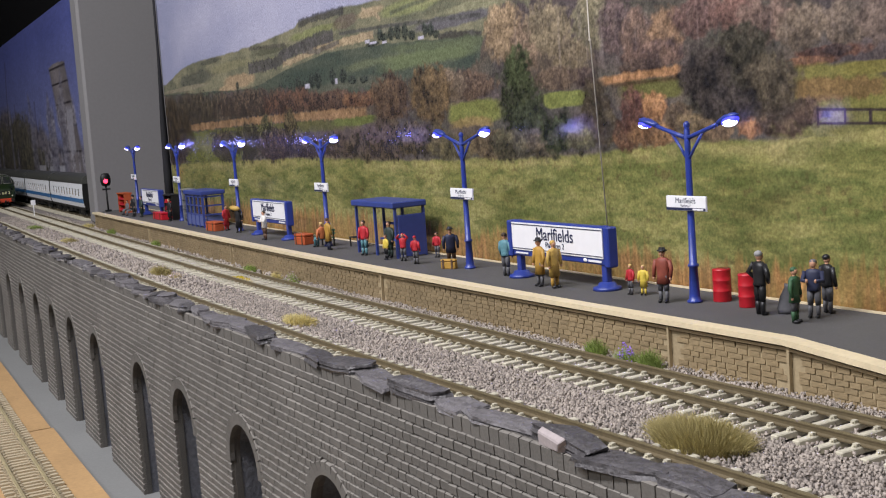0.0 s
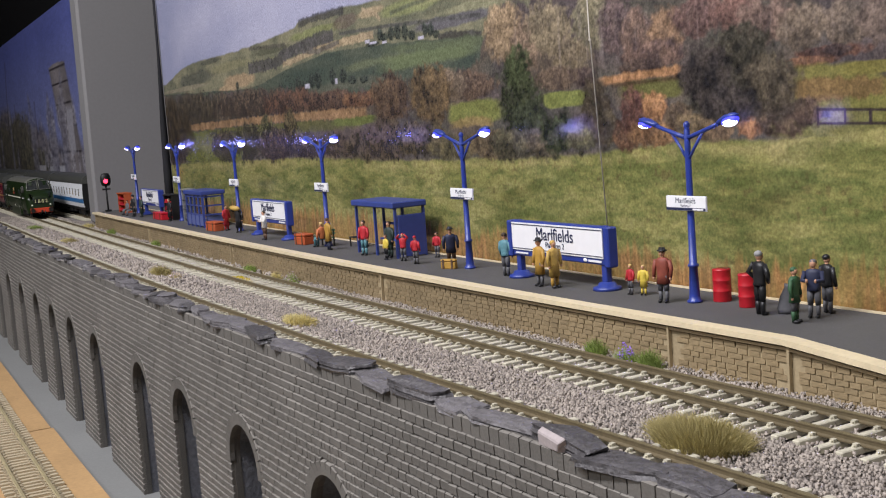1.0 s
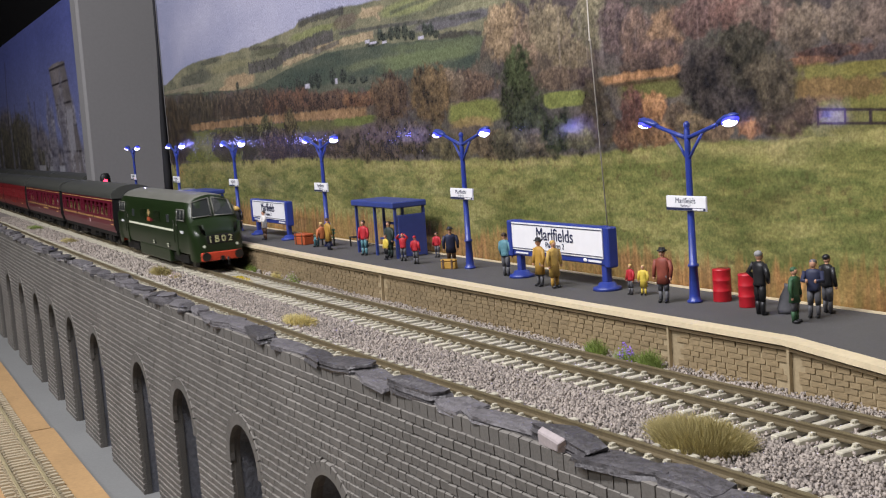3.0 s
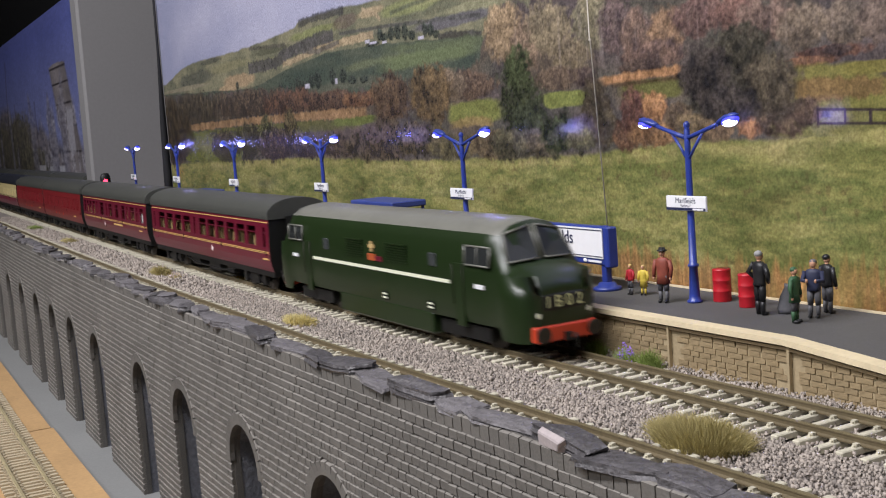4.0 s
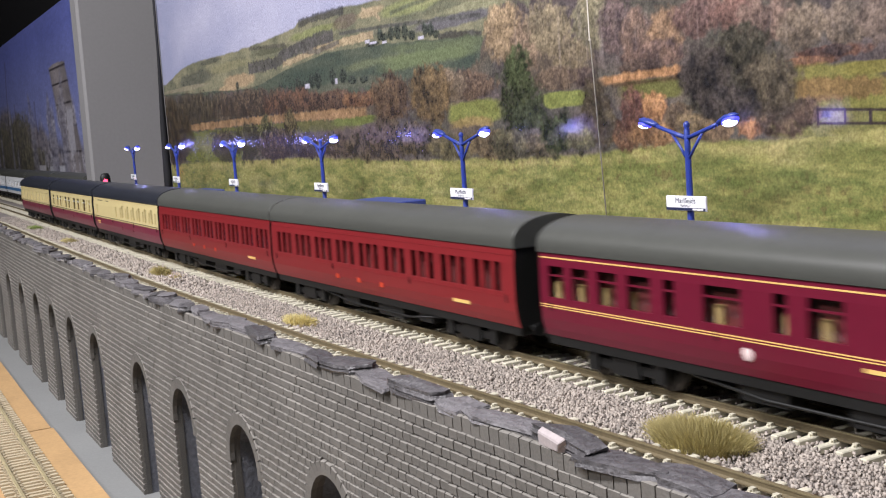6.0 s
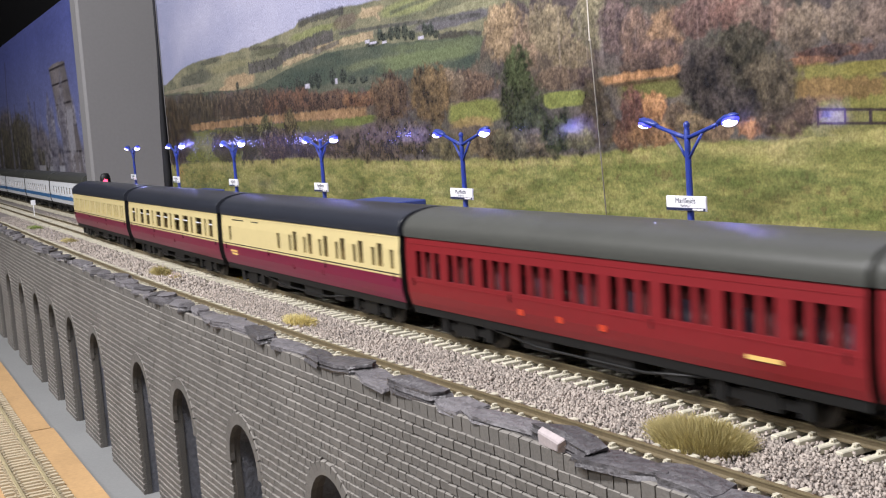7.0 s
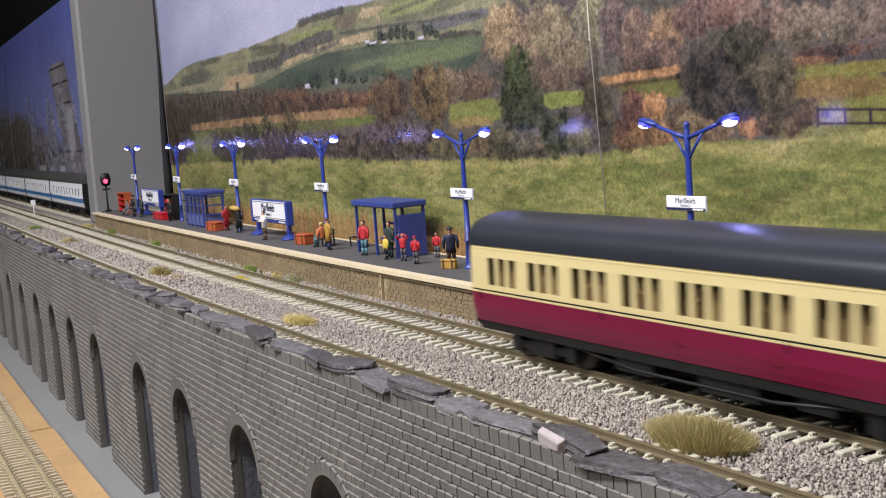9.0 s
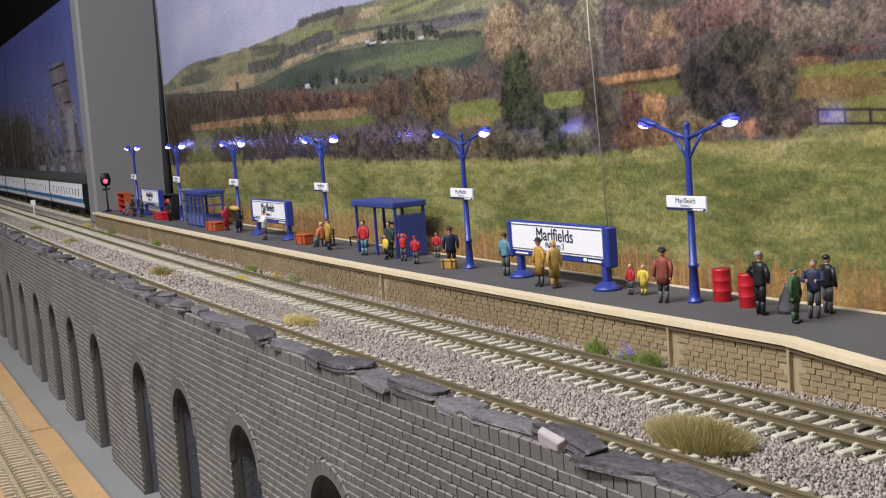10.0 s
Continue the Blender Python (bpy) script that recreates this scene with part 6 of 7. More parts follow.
def paint_valley(X, Z):
    wob = (fbm(X * 90, Z * 90, 4) - 0.5)
    fine = (fbm(X * 750, Z * 750, 3) - 0.5)
    grainy = (0.70 + 0.60 * fbm(X * 160, Z * 300, 4))[..., None]
    twiggy = np.clip(0.2 + 1.6 * (0.6 * fbm(X * 140, Z * 120, 4) + 0.4 * fbm(X * 600, Z * 420, 3) - 0.1), 0.3, 1.7)[..., None]
    # sky
    img = mottled(X, Z, col(146, 147, 158), col(180, 176, 178), 7, 14, 4)
    # the far hill: olive fields with soft folds
    hill = curve(X, [(-1.2137, 0.1404), (-1.1545, 0.1429), (-1.0867, 0.1538), (-1.0301, 0.1569), (-0.9581, 0.1562), (-0.8827, 0.1568), (-0.8284, 0.1588), (-0.7783, 0.1617), (-0.7732, 0.1643), (-0.7364, 0.1650), (-0.7093, 0.1657), (-0.6649, 0.1641), (-0.6319, 0.1635), (-0.5583, 0.1606), (-0.4895, 0.1565), (-0.2659, 0.1256)])
    m = edge_step(hill + wob * 0.002 - Z, 0.0012)
    img = blend(img, m, mottled(X, Z, col(98, 98, 74), col(132, 126, 92), 45, 90, 5))

    def patch(img, spots, soft, shear=0.0, rag=0.7):
        for (cx, cz, rx, rz), c, a in spots:
            r = np.sqrt(((X - cx - (Z - cz) * shear) / rx) ** 2 + ((Z - cz) / rz) ** 2) + wob * rag
            img = blend(img, edge_step(1 - r, soft) * a, col(*c) * grainy)
        return img
    img = patch(img, [((-1.0470, 0.1418, 0.0610, 0.0065), (84, 84, 68), 0.8), ((-0.9930, 0.1536, 0.0301, 0.0024), (80, 80, 64), 0.8), ((-1.0794, 0.1348, 0.0750, 0.0021), (138, 128, 98), 0.8), ((-0.9404, 0.1455, 0.0588, 0.0041), (128, 122, 84), 0.7), ((-0.8347, 0.1497, 0.0386, 0.0025), (84, 84, 62), 0.8), ((-0.8471, 0.1422, 0.0491, 0.0029), (118, 116, 78), 0.6),
                      ((-0.7388, 0.1546, 0.0442, 0.0033), (122, 124, 76), 0.9), ((-0.6896, 0.1563, 0.0193, 0.0042), (106, 92, 76), 0.7), ((-0.6500, 0.1576, 0.0190, 0.0030), (166, 146, 106), 0.9), ((-0.7015, 0.1440, 0.0355, 0.0021), (132, 122, 84), 0.7), ((-0.6001, 0.1552, 0.0403, 0.0044), (126, 128, 80), 0.9), ((-0.5721, 0.1562, 0.0253, 0.0024), (142, 140, 92), 0.8),
                      ((-0.5237, 0.1468, 0.0376, 0.0028), (140, 136, 98), 0.7), ((-0.5484, 0.1419, 0.0404, 0.0035), (98, 94, 90), 0.9), ((-0.6242, 0.1454, 0.0362, 0.0026), (116, 112, 88), 0.7)], 0.35, 1.0)
    img = patch(img, [((-0.9150, 0.1322, 0.0372, 0.0058), (158, 134, 96), 0.9), ((-0.9476, 0.1276, 0.0277, 0.0028), (164, 140, 100), 0.9)], 0.35, -0.5)
    # pale track and dark hedges across the hill
    for pts, h, c in (([(-0.8103, 0.1378), (-0.7934, 0.1382), (-0.7383, 0.1428), (-0.6688, 0.1439), (-0.6485, 0.1437)], 0.0022, (170, 148, 108)), ([(-0.6620, 0.1610), (-0.6430, 0.1554), (-0.6372, 0.1521), (-0.6639, 0.1515)], 0.0012, (178, 156, 116)), ([(-0.8891, 0.1400), (-0.8233, 0.1400), (-0.8087, 0.1438), (-0.7729, 0.1469), (-0.7464, 0.1489), (-0.7099, 0.1496)], 0.0042, (82, 78, 74)), ([(-0.7846, 0.1455), (-0.7418, 0.1412), (-0.7014, 0.1444)], 0.0016, (96, 92, 80)),
                      ([(-0.7712, 0.1633), (-0.7366, 0.1639), (-0.6899, 0.1638)], 0.0026, (74, 72, 66)), ([(-0.8846, 0.1552), (-0.8442, 0.1531), (-0.8009, 0.1510)], 0.0014, (92, 88, 72)), ([(-0.7003, 0.1494), (-0.6317, 0.1472), (-0.6017, 0.1457), (-0.5186, 0.1416)], 0.0010, (90, 88, 78)), ([(-0.6227, 0.1538), (-0.5986, 0.1556), (-0.5720, 0.1568)], 0.0012, (98, 100, 76)), ([(-0.5649, 0.1342), (-0.5496, 0.1337), (-0.5183, 0.1315)], 0.0022, (66, 64, 60))):
        z = curve(X, pts)
        lo, hi = min(p[0] for p in pts), max(p[0] for p in pts)
        hh = h * (0.45 + 1.2 * fbm(X * 330, Z * 250 + 3.0, 4))
        img = blend(img, edge_step(hh - np.abs(Z - z), 0.0010) * (X > lo) * (X < hi) * 0.8, col(*c) * twiggy)
    # the dark green middle slope with its lighter strips
    low = curve(X, [(-1.2162, 0.1347), (-0.8937, 0.1241), (-0.8637, 0.1260), (-0.7944, 0.1342), (-0.7229, 0.1392), (-0.6700, 0.1380), (-0.6258, 0.1366), (-0.5650, 0.1336), (-0.5184, 0.1307), (-0.4929, 0.1288), (-0.4035, 0.1207), (-0.2665, 0.1073)])
    img = blend(img, edge_step(low + wob * 0.002 - Z, 0.001), mottled(X, Z, col(66, 74, 60), col(86, 90, 70), 34, 110, 5))
    for pts, h, c in (([(-0.6959, 0.1257), (-0.6600, 0.1274), (-0.6274, 0.1277), (-0.5904, 0.1273)], 0.0022, (104, 108, 76)), ([(-0.6360, 0.1236), (-0.6052, 0.1246), (-0.5610, 0.1255), (-0.5253, 0.1267)], 0.0042, (104, 112, 72)), ([(-0.6265, 0.1329), (-0.5760, 0.1312), (-0.5204, 0.1286)], 0.0024, (96, 102, 70)), ([(-0.7477, 0.1154), (-0.6708, 0.1162), (-0.6217, 0.1159)], 0.0030, (92, 92, 72))):
        z = curve(X, pts)
        lo, hi = min(p[0] for p in pts), max(p[0] for p in pts)
        img = blend(img, edge_step(h - np.abs(Z - z) + wob * 0.003, 0.0025) * edge_step(X - lo, 0.03) * edge_step(hi - X, 0.03) * 0.8, col(*c))
    for spot in ((-0.6389, 0.1428, 0.0039, 0.0037), (-0.6329, 0.1409, 0.0054, 0.0026), (-0.6233, 0.1420, 0.0045, 0.0042), (-0.6142, 0.1418, 0.0044, 0.0045), (-0.6054, 0.1412, 0.0036, 0.0048), (-0.5971, 0.1388, 0.0049, 0.0028), (-0.5801, 0.1397, 0.0034, 0.0040), (-0.5733, 0.1396, 0.0039, 0.0040), (-0.5672, 0.1366, 0.0039, 0.0024), (-0.6495, 0.1383, 0.0096, 0.0017), (-0.7166, 0.1227, 0.0058, 0.0055), (-0.6995, 0.1219, 0.0064, 0.0051), (-0.7547, 0.1220, 0.0063, 0.0046), (-0.7440, 0.1225, 0.0061, 0.0057), (-0.7811, 0.1224, 0.0067, 0.0047), (-0.7705, 0.1198, 0.0054, 0.0031), (-0.9222, 0.1285, 0.0045, 0.0032), (-0.8191, 0.1226, 0.0036, 0.0029), (-0.6846, 0.1184, 0.0071, 0.0028), (-0.6661, 0.1180, 0.0068, 0.0024)):
        img = crown(img, X, Z, spot, col(44, 48, 42), col(70, 74, 60), 0.45, 500)
    for spot in ((-0.6575, 0.1404, 0.0033, 0.0010), (-0.6494, 0.1390, 0.0049, 0.0007), (-0.5855, 0.1361, 0.0034, 0.0009), (-0.7641, 0.1190, 0.0043, 0.0016), (-0.7115, 0.1194, 0.0019, 0.0018), (-0.6334, 0.1379, 0.0031, 0.0007)):
        cx, cz, rx, rz = spot
        img = blend(img, edge_step(1 - np.maximum(np.abs(X - cx) / rx, np.abs(Z - cz) / rz), 0.4), col(176, 170, 168))
    # the wooded belt on the left, then the tall wood on the right
    belt = curve(X, [(-1.2177, 0.1312), (-1.1410, 0.1310), (-1.0407, 0.1270), (-0.9551, 0.1246), (-0.9082, 0.1249), (-0.8400, 0.1204), (-0.7799, 0.1179), (-0.7481, 0.1138), (-0.7085, 0.1110), (-0.6615, 0.1107), (-0.6412, 0.1130), (-0.6069, 0.1149), (-0.5718, 0.1152), (-0.5524, 0.1145), (-0.5340, 0.1150), (-0.5229, 0.1183), (-0.5155, 0.1315), (-0.5065, 0.1409), (-0.4963, 0.1442), (-0.4759, 0.1434), (-0.4520, 0.1426), (-0.2660, 0.1220)])
    rag = (fbm(X * 200, Z * 150, 5) - 0.5) * 0.010
    tone = wood_tone(X, Z, col(54, 53, 46), col(94, 88, 72), 110)
    tone = blend(tone, np.clip((fbm(X * 26, Z * 36, 3) - 0.45) * 4, 0, 0.7), wood_tone(X, Z, col(70, 60, 50), col(114, 98, 74), 130))
    tone = blend(tone, np.clip((fbm(X * 18 + 5, Z * 30, 3) - 0.52) * 5, 0, 0.6), wood_tone(X, Z, col(62, 56, 54), col(104, 90, 84), 130))
    img = blend(img, edge_step(belt + rag - Z, 0.003), tone)
    trees = [((-0.4992, 0.1300, 0.0175, 0.0154), (116, 98, 70), (158, 134, 96)), ((-0.4783, 0.1225, 0.0126, 0.0134), (104, 88, 68), (146, 122, 92)), ((-0.4573, 0.1285, 0.0197, 0.0124), (98, 88, 66), (142, 126, 92)), ((-0.4415, 0.1141, 0.0171, 0.0102), (92, 82, 62), (130, 114, 82)), ((-0.4250, 0.1278, 0.0138, 0.0113), (96, 90, 70), (134, 124, 90)), ((-0.4079, 0.1235, 0.0115, 0.0120), (76, 64, 60), (110, 92, 80)), ((-0.3922, 0.1196, 0.0123, 0.0103), (84, 70, 60), (126, 102, 80)), ((-0.3741, 0.1201, 0.0115, 0.0090), (104, 84, 64), (146, 116, 82)),
             ((-0.3855, 0.1107, 0.0175, 0.0060), (78, 64, 56), (118, 94, 74)), ((-0.3538, 0.1225, 0.0155, 0.0070), (84, 66, 58), (122, 96, 80)), ((-0.3352, 0.1221, 0.0133, 0.0063), (94, 72, 60), (132, 100, 82)), ((-0.3180, 0.1185, 0.0135, 0.0081), (84, 70, 60), (124, 102, 82)), ((-0.2994, 0.1145, 0.0130, 0.0078), (84, 74, 60), (124, 108, 84)), ((-0.2821, 0.1127, 0.0116, 0.0076), (80, 72, 60), (122, 106, 84)), ((-0.2681, 0.1130, 0.0088, 0.0073), (88, 76, 64), (126, 108, 88)),
             ((-0.2898, 0.1034, 0.0167, 0.0027), (64, 50, 44), (104, 76, 58)), ((-0.3001, 0.1007, 0.0151, 0.0018), (84, 60, 46), (122, 90, 62)), ((-0.2873, 0.1039, 0.0063, 0.0023), (48, 42, 40), (80, 66, 56)), ((-0.4337, 0.1045, 0.0110, 0.0051), (52, 44, 42), (84, 70, 58)), ((-0.3933, 0.1059, 0.0145, 0.0028), (58, 48, 42), (92, 76, 60)), ((-0.5281, 0.1057, 0.0236, 0.0070), (66, 56, 46), (108, 88, 66)), ((-0.5534, 0.1078, 0.0159, 0.0079), (86, 76, 60), (124, 106, 80)), ((-0.4538, 0.1045, 0.0178, 0.0058), (74, 62, 50), (114, 96, 72)),
             ((-1.0878, 0.1123, 0.1108, 0.0168), (44, 42, 36), (84, 74, 54)), ((-0.9122, 0.1114, 0.0818, 0.0108), (48, 44, 40), (90, 76, 58)), ((-0.8054, 0.1094, 0.0558, 0.0098), (56, 48, 42), (104, 78, 58)), ((-0.7192, 0.1063, 0.0460, 0.0067), (58, 48, 42), (102, 80, 60)), ((-0.6729, 0.1056, 0.0285, 0.0049), (72, 56, 46), (122, 90, 60))]
    for spot, a, b in trees:
        img = crown(img, X, Z, spot, col(*a), col(*b), 0.6, 210)
    # pale upright trunks of the tall wood
    tr = np.clip((vnoise(X * 520, Z * 22) - 0.74) * 6, 0, 1) * edge_step(belt - 0.012 - Z, 0.02) * edge_step(X + 0.56, 0.02) * edge_step(Z - 0.112, 0.01)
    img = blend(img, tr * 0.30, col(172, 156, 136))
    twig = np.clip(1 - np.abs(vnoise(X * 520, Z * 170) - 0.5) * 14, 0, 1) * edge_step(belt - 0.004 - Z, 0.01)
    img = blend(img, twig * 0.13, col(50, 44, 42))
    # far meadows, seen between the trees
    for spot, c in (((-1.0185, 0.0783, 0.0992, 0.0151), (98, 100, 48)), ((-0.8612, 0.0908, 0.1572, 0.0044), (88, 86, 48)), ((-0.6898, 0.0925, 0.0348, 0.0029), (96, 102, 50)), ((-0.5323, 0.0923, 0.0261, 0.0059), (112, 114, 56)), ((-0.4480, 0.0947, 0.0184, 0.0037), (112, 116, 56)), ((-0.3867, 0.0960, 0.0210, 0.0042), (96, 94, 48)), ((-0.2903, 0.0921, 0.0214, 0.0074), (112, 106, 52)), ((-0.2760, 0.0855, 0.0136, 0.0076), (112, 108, 52)), ((-0.2733, 0.0971, 0.0113, 0.0023), (116, 108, 52)), ((-0.3038, 0.0775, 0.0154, 0.0032), (102, 100, 50)), ((-0.2787, 0.0768, 0.0138, 0.0023), (104, 102, 50))):
        cx, cz, rx, rz = spot
        r = (((X - cx) / rx) ** 4 + ((Z - cz) / rz) ** 4) ** 0.25 + wob * 0.5
        img = blend(img, edge_step(1 - r, 0.25) * 0.95, col(*c) * grainy)
    # orange reed strips and the path
    for pts, h, c in (([(-1.0829, 0.0977), (-0.9160, 0.0986), (-0.7847, 0.0983), (-0.7113, 0.0977), (-0.6675, 0.0975)], 0.0030, (160, 126, 84)), ([(-0.4197, 0.1011), (-0.4064, 0.1015), (-0.3862, 0.1023), (-0.3672, 0.1026)], 0.0020, (182, 134, 84)), ([(-0.4134, 0.0990), (-0.3865, 0.0993), (-0.3674, 0.0997)], 0.0010, (84, 68, 46)), ([(-0.3085, 0.0911), (-0.2835, 0.0905), (-0.2671, 0.0903)], 0.0034, (126, 100, 60)), ([(-0.5566, 0.0858), (-0.5330, 0.0875), (-0.5146, 0.0863)], 0.0024, (146, 124, 74))):
        z = curve(X, pts)
        lo, hi = min(p[0] for p in pts), max(p[0] for p in pts)
        t = col(*c) * 0.9 * twiggy
        img = blend(img, edge_step(h * (0.5 + fbm(X * 300, X * 0, 3)) - np.abs(Z - z), 0.0014) * edge_step(X - lo, 0.008) * edge_step(hi - X, 0.005) * 0.9, t)
    # the near meadow
    mead = curve(X, [(-1.2485, 0.0599), (-1.1210, 0.0633), (-0.9348, 0.0666), (-0.7693, 0.0685), (-0.6985, 0.0679), (-0.6465, 0.0660), (-0.5562, 0.0669), (-0.4847, 0.0678), (-0.4264, 0.0690), (-0.4079, 0.0708), (-0.3596, 0.0727), (-0.3191, 0.0733), (-0.2951, 0.0746), (-0.2676, 0.0764)])
    tone = mottled(X, Z, col(94, 100, 48), col(132, 127, 66), 110, 380, 5)
    tone = blend(tone, np.clip((fbm(X * 26, Z * 90, 4) - 0.50) * 5, 0, 0.6), mottled(X, Z, col(130, 124, 64), col(156, 146, 84), 300, 700, 3))
    tone = blend(tone, np.clip((fbm(X * 34 + 9, Z * 150 + 5, 4) - 0.54) * 5, 0, 0.5), col(78, 86, 38))
    tone = blend(tone, np.clip((vnoise(X * 420, Z * 520) - 0.78) * 5, 0, 0.5) * edge_step(fbm(X * 12 + 2, Z * 60, 3) - 0.5, 0.2), col(92, 76, 44))
    img = blend(img, edge_step(mead + wob * 0.003 - Z, 0.0016), tone)
    light = np.clip(1 - np.abs(Z - mead + 0.003) / 0.005, 0, 1) * vnoise(X * 300, Z * 200)
    img = blend(img, light * 0.6, col(158, 142, 84))
    # hedge bank above the meadow, bush by bush
    bank = [((-1.1341, 0.0917, 0.0547, 0.0295), (40, 36, 30), (78, 66, 46)), ((-0.9693, 0.0798, 0.0353, 0.0135), (46, 42, 38), (84, 74, 56)), ((-0.9058, 0.0827, 0.0368, 0.0155), (46, 44, 38), (84, 78, 56)), ((-0.8609, 0.0917, 0.0158, 0.0104), (50, 52, 38), (92, 88, 58)), ((-0.8040, 0.0911, 0.0140, 0.0123), (54, 50, 38), (96, 86, 58)), ((-0.8380, 0.0791, 0.0416, 0.0120), (46, 42, 38), (86, 74, 58)), ((-0.7781, 0.0783, 0.0366, 0.0105), (44, 40, 38), (80, 70, 56)), ((-0.7255, 0.0768, 0.0325, 0.0091), (48, 42, 38), (86, 74, 58)), ((-0.6786, 0.0762, 0.0290, 0.0094), (48, 44, 36), (92, 80, 58)),
            ((-0.6317, 0.1036, 0.0227, 0.0154), (60, 50, 42), (104, 84, 60)), ((-0.5811, 0.1031, 0.0274, 0.0169), (60, 52, 40), (112, 92, 60)), ((-0.6362, 0.0785, 0.0305, 0.0123), (46, 42, 34), (86, 74, 52)), ((-0.5947, 0.0791, 0.0299, 0.0117), (50, 46, 36), (94, 82, 54)), ((-0.5585, 0.0734, 0.0247, 0.0068), (64, 60, 42), (108, 98, 62)), ((-0.5219, 0.0742, 0.0243, 0.0071), (70, 60, 44), (114, 98, 66)), ((-0.4969, 0.0750, 0.0186, 0.0080), (52, 50, 38), (94, 88, 60)), ((-0.4691, 0.0734, 0.0143, 0.0065), (58, 54, 40), (108, 96, 64)),
            ((-0.4877, 0.0989, 0.0189, 0.0165), (32, 36, 26), (70, 74, 46)), ((-0.4876, 0.1128, 0.0130, 0.0104), (34, 40, 28), (78, 84, 52)), ((-0.4783, 0.0882, 0.0146, 0.0071), (34, 36, 28), (66, 70, 48)), ((-0.4551, 0.0791, 0.0154, 0.0106), (34, 38, 28), (70, 74, 46)), ((-0.4365, 0.0766, 0.0120, 0.0088), (62, 60, 42), (110, 104, 68)), ((-0.4244, 0.0911, 0.0114, 0.0140), (44, 40, 32), (76, 66, 48)), ((-0.4184, 0.0792, 0.0097, 0.0095), (48, 44, 34), (84, 74, 52)), ((-0.4034, 0.0774, 0.0092, 0.0073), (70, 50, 38), (112, 84, 58)),
            ((-0.3979, 0.0870, 0.0090, 0.0106), (70, 50, 44), (108, 76, 58)), ((-0.3837, 0.0888, 0.0071, 0.0061), (112, 80, 52), (166, 122, 76)), ((-0.3882, 0.0770, 0.0143, 0.0057), (96, 72, 48), (150, 114, 72)), ((-0.3699, 0.0840, 0.0094, 0.0046), (74, 62, 48), (116, 98, 70)), ((-0.3601, 0.0796, 0.0117, 0.0063), (78, 66, 46), (120, 102, 70)), ((-0.3466, 0.0774, 0.0093, 0.0049), (84, 70, 52), (132, 108, 76)), ((-0.3304, 0.0778, 0.0070, 0.0047), (114, 80, 52), (172, 124, 78)), ((-0.3145, 0.0803, 0.0119, 0.0062), (66, 54, 42), (108, 90, 64)), ((-0.3023, 0.0827, 0.0067, 0.0052), (62, 52, 42), (100, 82, 58)),
            ((-0.3367, 0.0970, 0.0263, 0.0158), (42, 40, 34), (80, 74, 56)), ((-0.3312, 0.1094, 0.0143, 0.0084), (46, 44, 36), (82, 76, 58)), ((-0.3523, 0.0980, 0.0143, 0.0119), (38, 36, 34), (72, 64, 54)), ((-0.3195, 0.0918, 0.0137, 0.0116), (48, 44, 36), (88, 78, 58)), ((-0.3404, 0.0875, 0.0149, 0.0074), (40, 38, 36), (74, 66, 56))]
    for spot, a, b in bank:
        img = crown(img, X, Z, spot, col(*a) * 0.82, col(*b) * 0.95, 0.6, 230)
    # the post and rail fence
    for pts in ([(-0.2965, 0.0837), (-0.2674, 0.0824)], [(-0.2967, 0.0787), (-0.2676, 0.0779)]):
        z = curve(X, pts)
        img = blend(img, edge_step(0.0005 - np.abs(Z - z), 0.0004) * (X > pts[0][0]), col(56, 48, 40))
    for spot in ((-0.2964, 0.0813, 0.0006, 0.0034), (-0.2844, 0.0808, 0.0006, 0.0025), (-0.2737, 0.0804, 0.0006, 0.0027)):
        cx, cz, rx, rz = spot
        img = blend(img, edge_step(1 - np.maximum(np.abs(X - cx) / rx, np.abs(Z - cz) / rz), 0.4), col(56, 46, 40))
    # orange reeds at the foot of the print
    reed = curve(X, [(-1.1856, 0.0315), (-0.9525, 0.0293), (-0.7675, 0.0289), (-0.6369, 0.0291), (-0.5341, 0.0266), (-0.4793, 0.0267), (-0.4117, 0.0267), (-0.3573, 0.0231), (-0.3119, 0.0244), (-0.2692, 0.0281)])
    top = reed + (fbm(X * 420, X * 0 + 2.0, 4) - 0.5) * 0.016
    tone = mottled(X, Z, col(112, 82, 44), col(172, 128, 70), 900, 60, 4)
    tone = blend(tone, np.clip((fbm(X * 60, Z * 50, 3) - 0.5) * 4, 0, 0.5), col(136, 114, 56))
    img = blend(img, edge_step(top - Z, 0.006) * (0.55 + 0.6 * vnoise(X * 700, Z * 80)), tone)
    img = img * (1 + fine[..., None] * (0.05 + 0.65 * edge_step(hill - Z, 0.004))[..., None])
    grey = img.mean(axis=-1, keepdims=True)
    img = img * 0.95 + grey * 0.05
    return img * np.array([1.10, 1.13, 1.38])


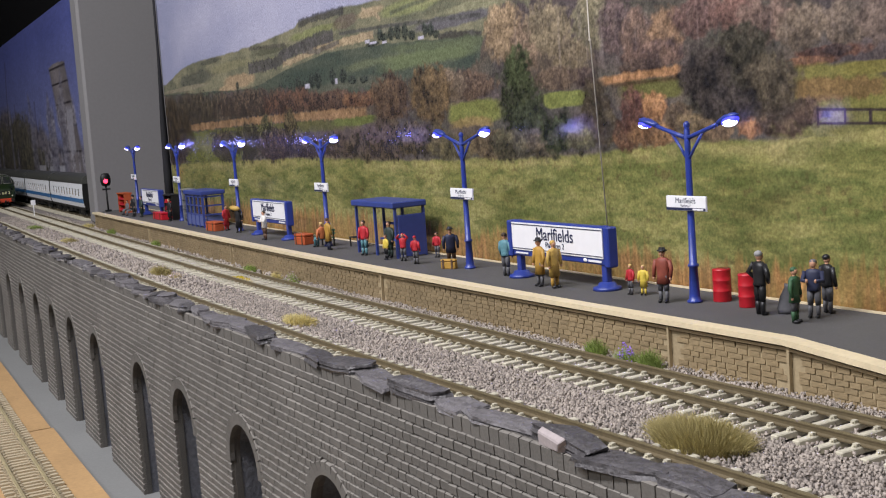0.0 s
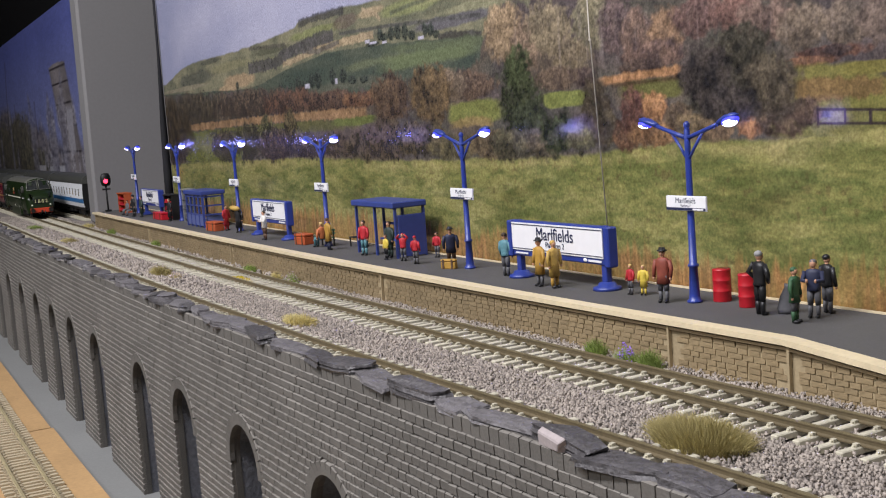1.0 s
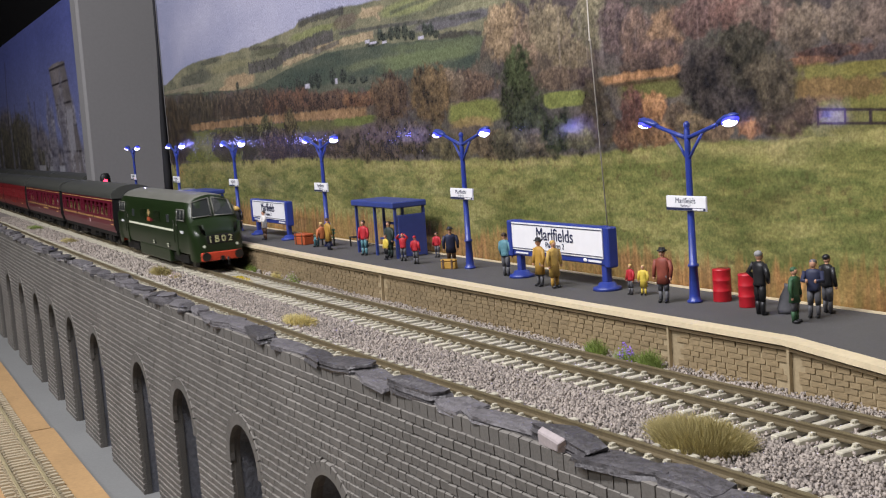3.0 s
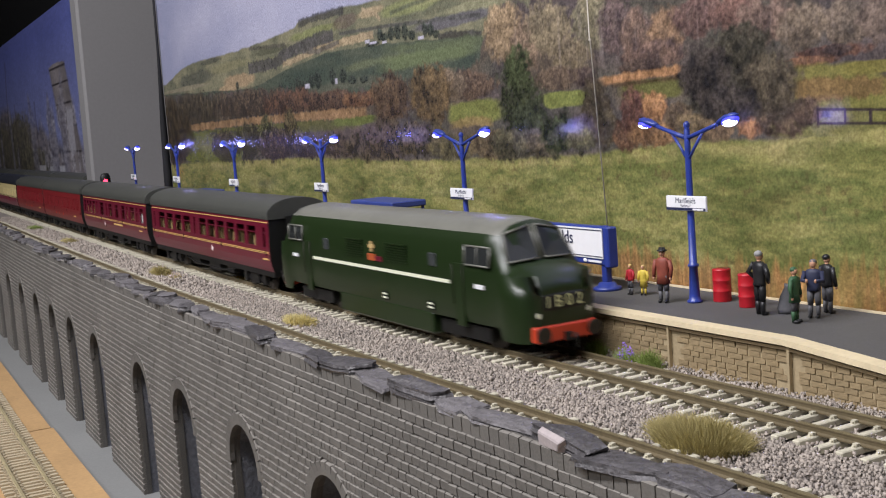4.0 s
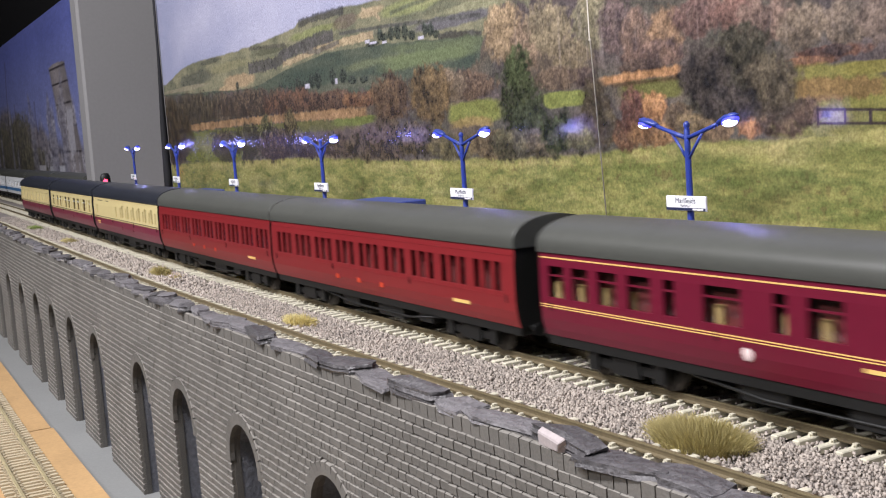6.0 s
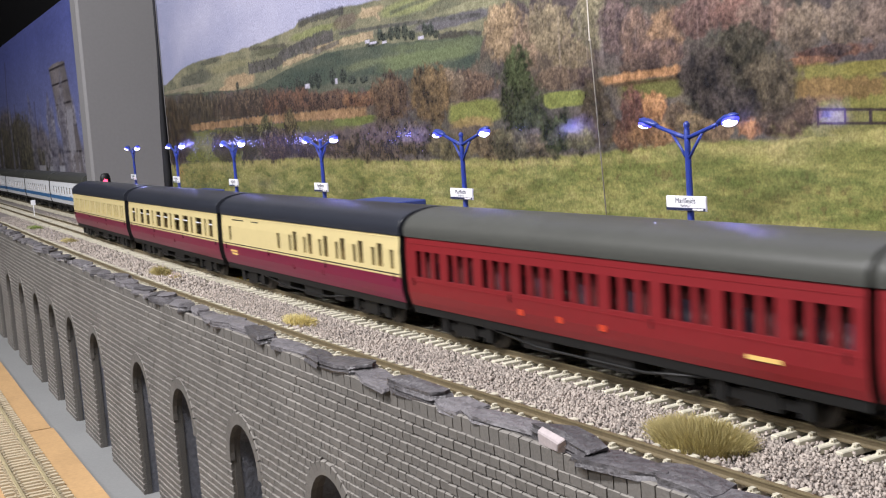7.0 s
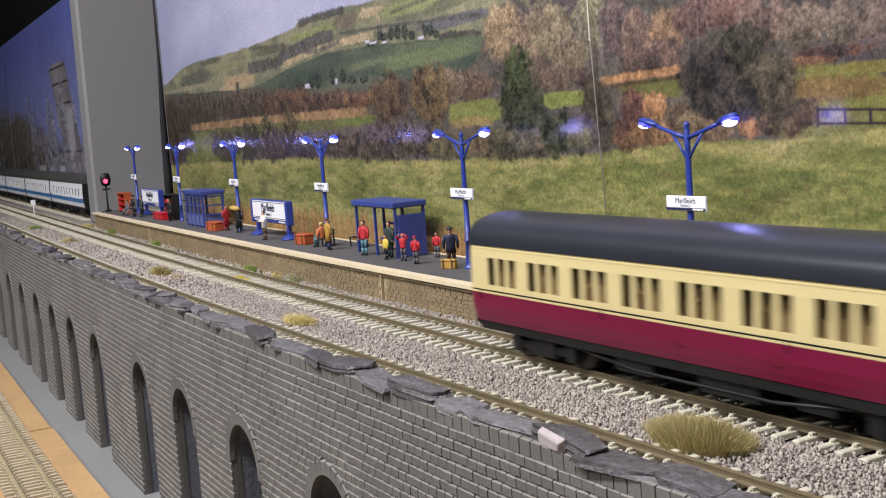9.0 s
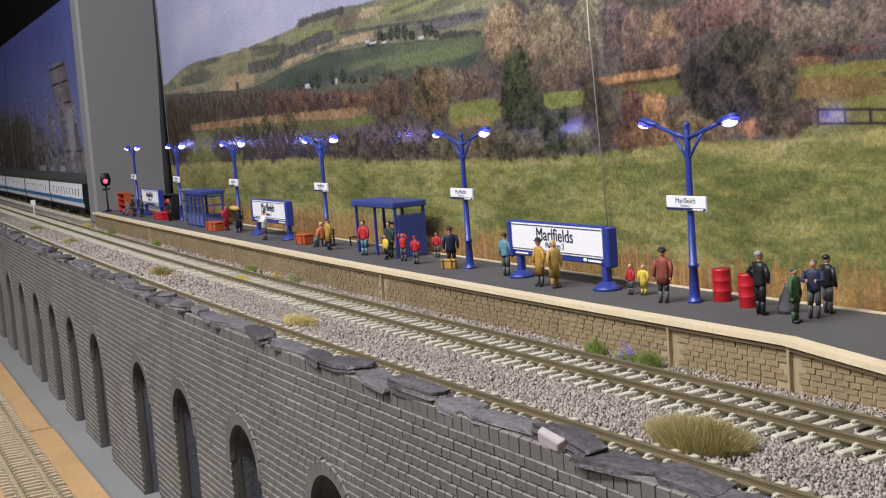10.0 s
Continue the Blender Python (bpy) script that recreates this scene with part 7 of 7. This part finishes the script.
def print_sheet(name, label, xs, zs, y0, paint, material, bows=True):
    X, Z = np.meshgrid(np.array(xs), np.array(zs))
    nx, nz = len(xs), len(zs)
    Y = y0 + BOW * (np.sqrt((X + 0.45) ** 2 + BEND ** 2) - BEND)
    co = np.stack([X, Y, Z], -1).reshape(-1, 3)
    idx = np.arange(nx * nz).reshape(nz, nx)
    quads = np.stack([idx[:-1, :-1], idx[:-1, 1:], idx[1:, 1:], idx[1:, :-1]], -1).reshape(-1, 4)
    me = bpy.data.meshes.new(name)
    me.vertices.add(len(co))
    me.vertices.foreach_set("co", co.ravel())
    me.loops.add(quads.size)
    me.loops.foreach_set("vertex_index", quads.ravel().astype(np.int32))
    me.polygons.add(len(quads))
    me.polygons.foreach_set("loop_start", (np.arange(len(quads)) * 4).astype(np.int32))
    me.update(calc_edges=True)
    img = np.clip(paint(X, Z), 0.0, 1.0)
    rgba = np.concatenate([img, np.ones((*img.shape[:2], 1))], -1).reshape(-1, 4)
    at = me.color_attributes.new("picture", "FLOAT_COLOR", "POINT")
    at.data.foreach_set("color", rgba.ravel().astype(np.float32))
    me.materials.append(material)
    me.polygons.foreach_set("use_smooth", np.ones(len(quads), dtype=bool))
    return tagged(new(name, me), label, "backdrop", kind="structure")


def paint_city(X, Z):
    fine = (fbm(X * 120, Z * 300, 3) - 0.5)
    k = np.clip((Z - 0.03) / 0.24, 0, 1)[..., None]
    img = col(128, 134, 170) * (1 - k) + col(84, 92, 152) * k
    img = img * (0.85 + 0.3 * fbm(X * 8, Z * 12, 3)[..., None])
    # trees and mist at the foot
    top = 0.075 + 0.05 * fbm(X * 14, X * 0, 4) + np.clip((-1.95 - X) * 0.10, 0, 0.09)
    img = blend(img, edge_step(top - Z, 0.02) * 0.85, mottled(X, Z, col(58, 56, 60), col(136, 126, 120), 60, 150, 5))
    for spot in ((-2.4278, 0.0931, 0.1946, 0.0667), (-2.6594, 0.0833, 0.1681, 0.0608), (-2.2506, 0.0600, 0.2155, 0.0273)):
        img = crown(img, X, Z, spot, col(46, 48, 48), col(104, 98, 80), 0.6, 130)
    # bare mast lines
    for a, b in (((-2.4409, 0.1774), (-2.4361, 0.0142)), ((-2.1604, 0.1705), (-2.1592, 0.1004)), ((-2.5181, 0.2666), (-2.6270, 0.0104))):
        t = np.clip((a[1] - Z) / (a[1] - b[1]), 0, 1)
        img = blend(img, edge_step(0.006 - np.abs(X - (a[0] + (b[0] - a[0]) * t)), 0.006) * (Z < a[1]) * 0.6, col(70, 62, 70))
    # the ribbed tank tower, leaning a little in the print
    a, b = (-1.8768, 0.2144), (-1.7984, 0.0697)
    t = (a[1] - Z) / (a[1] - b[1])
    mid = a[0] + (b[0] - a[0]) * t
    half = 0.0775
    u = (X - mid) / half
    inside = edge_step(1 - np.abs(u), 0.15) * (Z < a[1] + 0.003 * (1 - u ** 2)) * (Z > b[1] - 0.03)
    tone = (col(122, 116, 118) * (0.72 + 0.5 * np.clip(1 - np.abs(u + 0.25), 0, 1))[..., None])
    tone = tone * (0.9 + 0.2 * vnoise(X * 300, Z * 60)[..., None])
    img = blend(img, inside, tone)
    for f in (0.03, 0.20, 0.42, 0.66, 0.93):
        img = blend(img, inside * edge_step(0.0016 - np.abs(t - f) * (a[1] - b[1]), 0.0012), col(52, 48, 52))
    img = blend(img, inside * edge_step(0.10 - np.abs(u + 0.15), 0.1) * (t > 0.25), col(168, 160, 160))
    # pipework, sheds and pale blocks
    pipes = np.clip((vnoise(X * 70, Z * 30) - 0.45) * 4, 0, 1) * edge_step(0.150 - Z, 0.03) * edge_step(X - (-2.1109, 0.0997)[0], 0.1)
    img = blend(img, pipes * 0.75, mottled(X, Z, col(70, 66, 70), col(168, 166, 176), 160, 200, 3))
    for spot, c in (((-1.7896, 0.0443, 0.0348, 0.0034), (190, 190, 196)), ((-1.9163, 0.0518, 0.0339, 0.0054), (160, 160, 168)), ((-2.0171, 0.0511, 0.0373, 0.0048), (150, 150, 156)), ((-2.1406, 0.0523, 0.0417, 0.0050), (150, 148, 152)), ((-1.8014, 0.1122, 0.0251, 0.0334), (150, 148, 156))):
        cx, cz, rx, rz = spot
        img = blend(img, edge_step(1 - np.maximum(np.abs(X - cx) / rx, np.abs(Z - cz) / rz), 0.3), col(*c))
    spires = np.clip((vnoise(X * 26, X * 0 + 5.0) - 0.62) * 8, 0, 1) * edge_step(0.05 + 0.16 * vnoise(X * 26 + 3, X * 0) - Z, 0.01)
    img = blend(img, spires * 0.7, mottled(X, Z, col(70, 68, 84), col(140, 138, 150), 50, 200, 4))
    return img * 1.08 * (1 + fine[..., None] * 0.5)


def geometric(a, b, n):
    return [-(abs(a) * (abs(b) / abs(a)) ** (i / (n - 1))) for i in range(n)]


print_sheet("backdrop", "glossy photographic print of green meadow, autumn woods and hills", geometric(-1.166, -0.240, 880) + span(-0.22, 1.2, 60), span(-0.004, 0.150, 500) + span(0.1506, 0.262, 150), Y_PRINT, paint_valley, M["paper"])
print_sheet("backdrop", "dim photographic print of a works tower under blue sky", span(-4.6, -1.50, 420), span(-0.004, 0.300, 220), 0.3290, paint_city, M["paper2"])


# ---- what moves: the train, all at one steady pace along the platform line ----
SPEED = 0.402


def run(ob, x6):
    rows = []
    for k in range(41):
        t = k * 0.25
        slip = {7.5: -0.010, 9.0: 0.008}.get(t, 0.0)   # small jerks of the motor
        rows.append((t, on_line(x6 + SPEED * (t - 6.0) + slip, Y_TRAIN, 0.0)))
    walk(ob, rows)


def motions():
    run(ENGINE, ENGINE_X)
    for ob, x in zip(COACHES, COACH_X):
        run(ob, x)


lay_blocks()
lay_bricks()
motions()
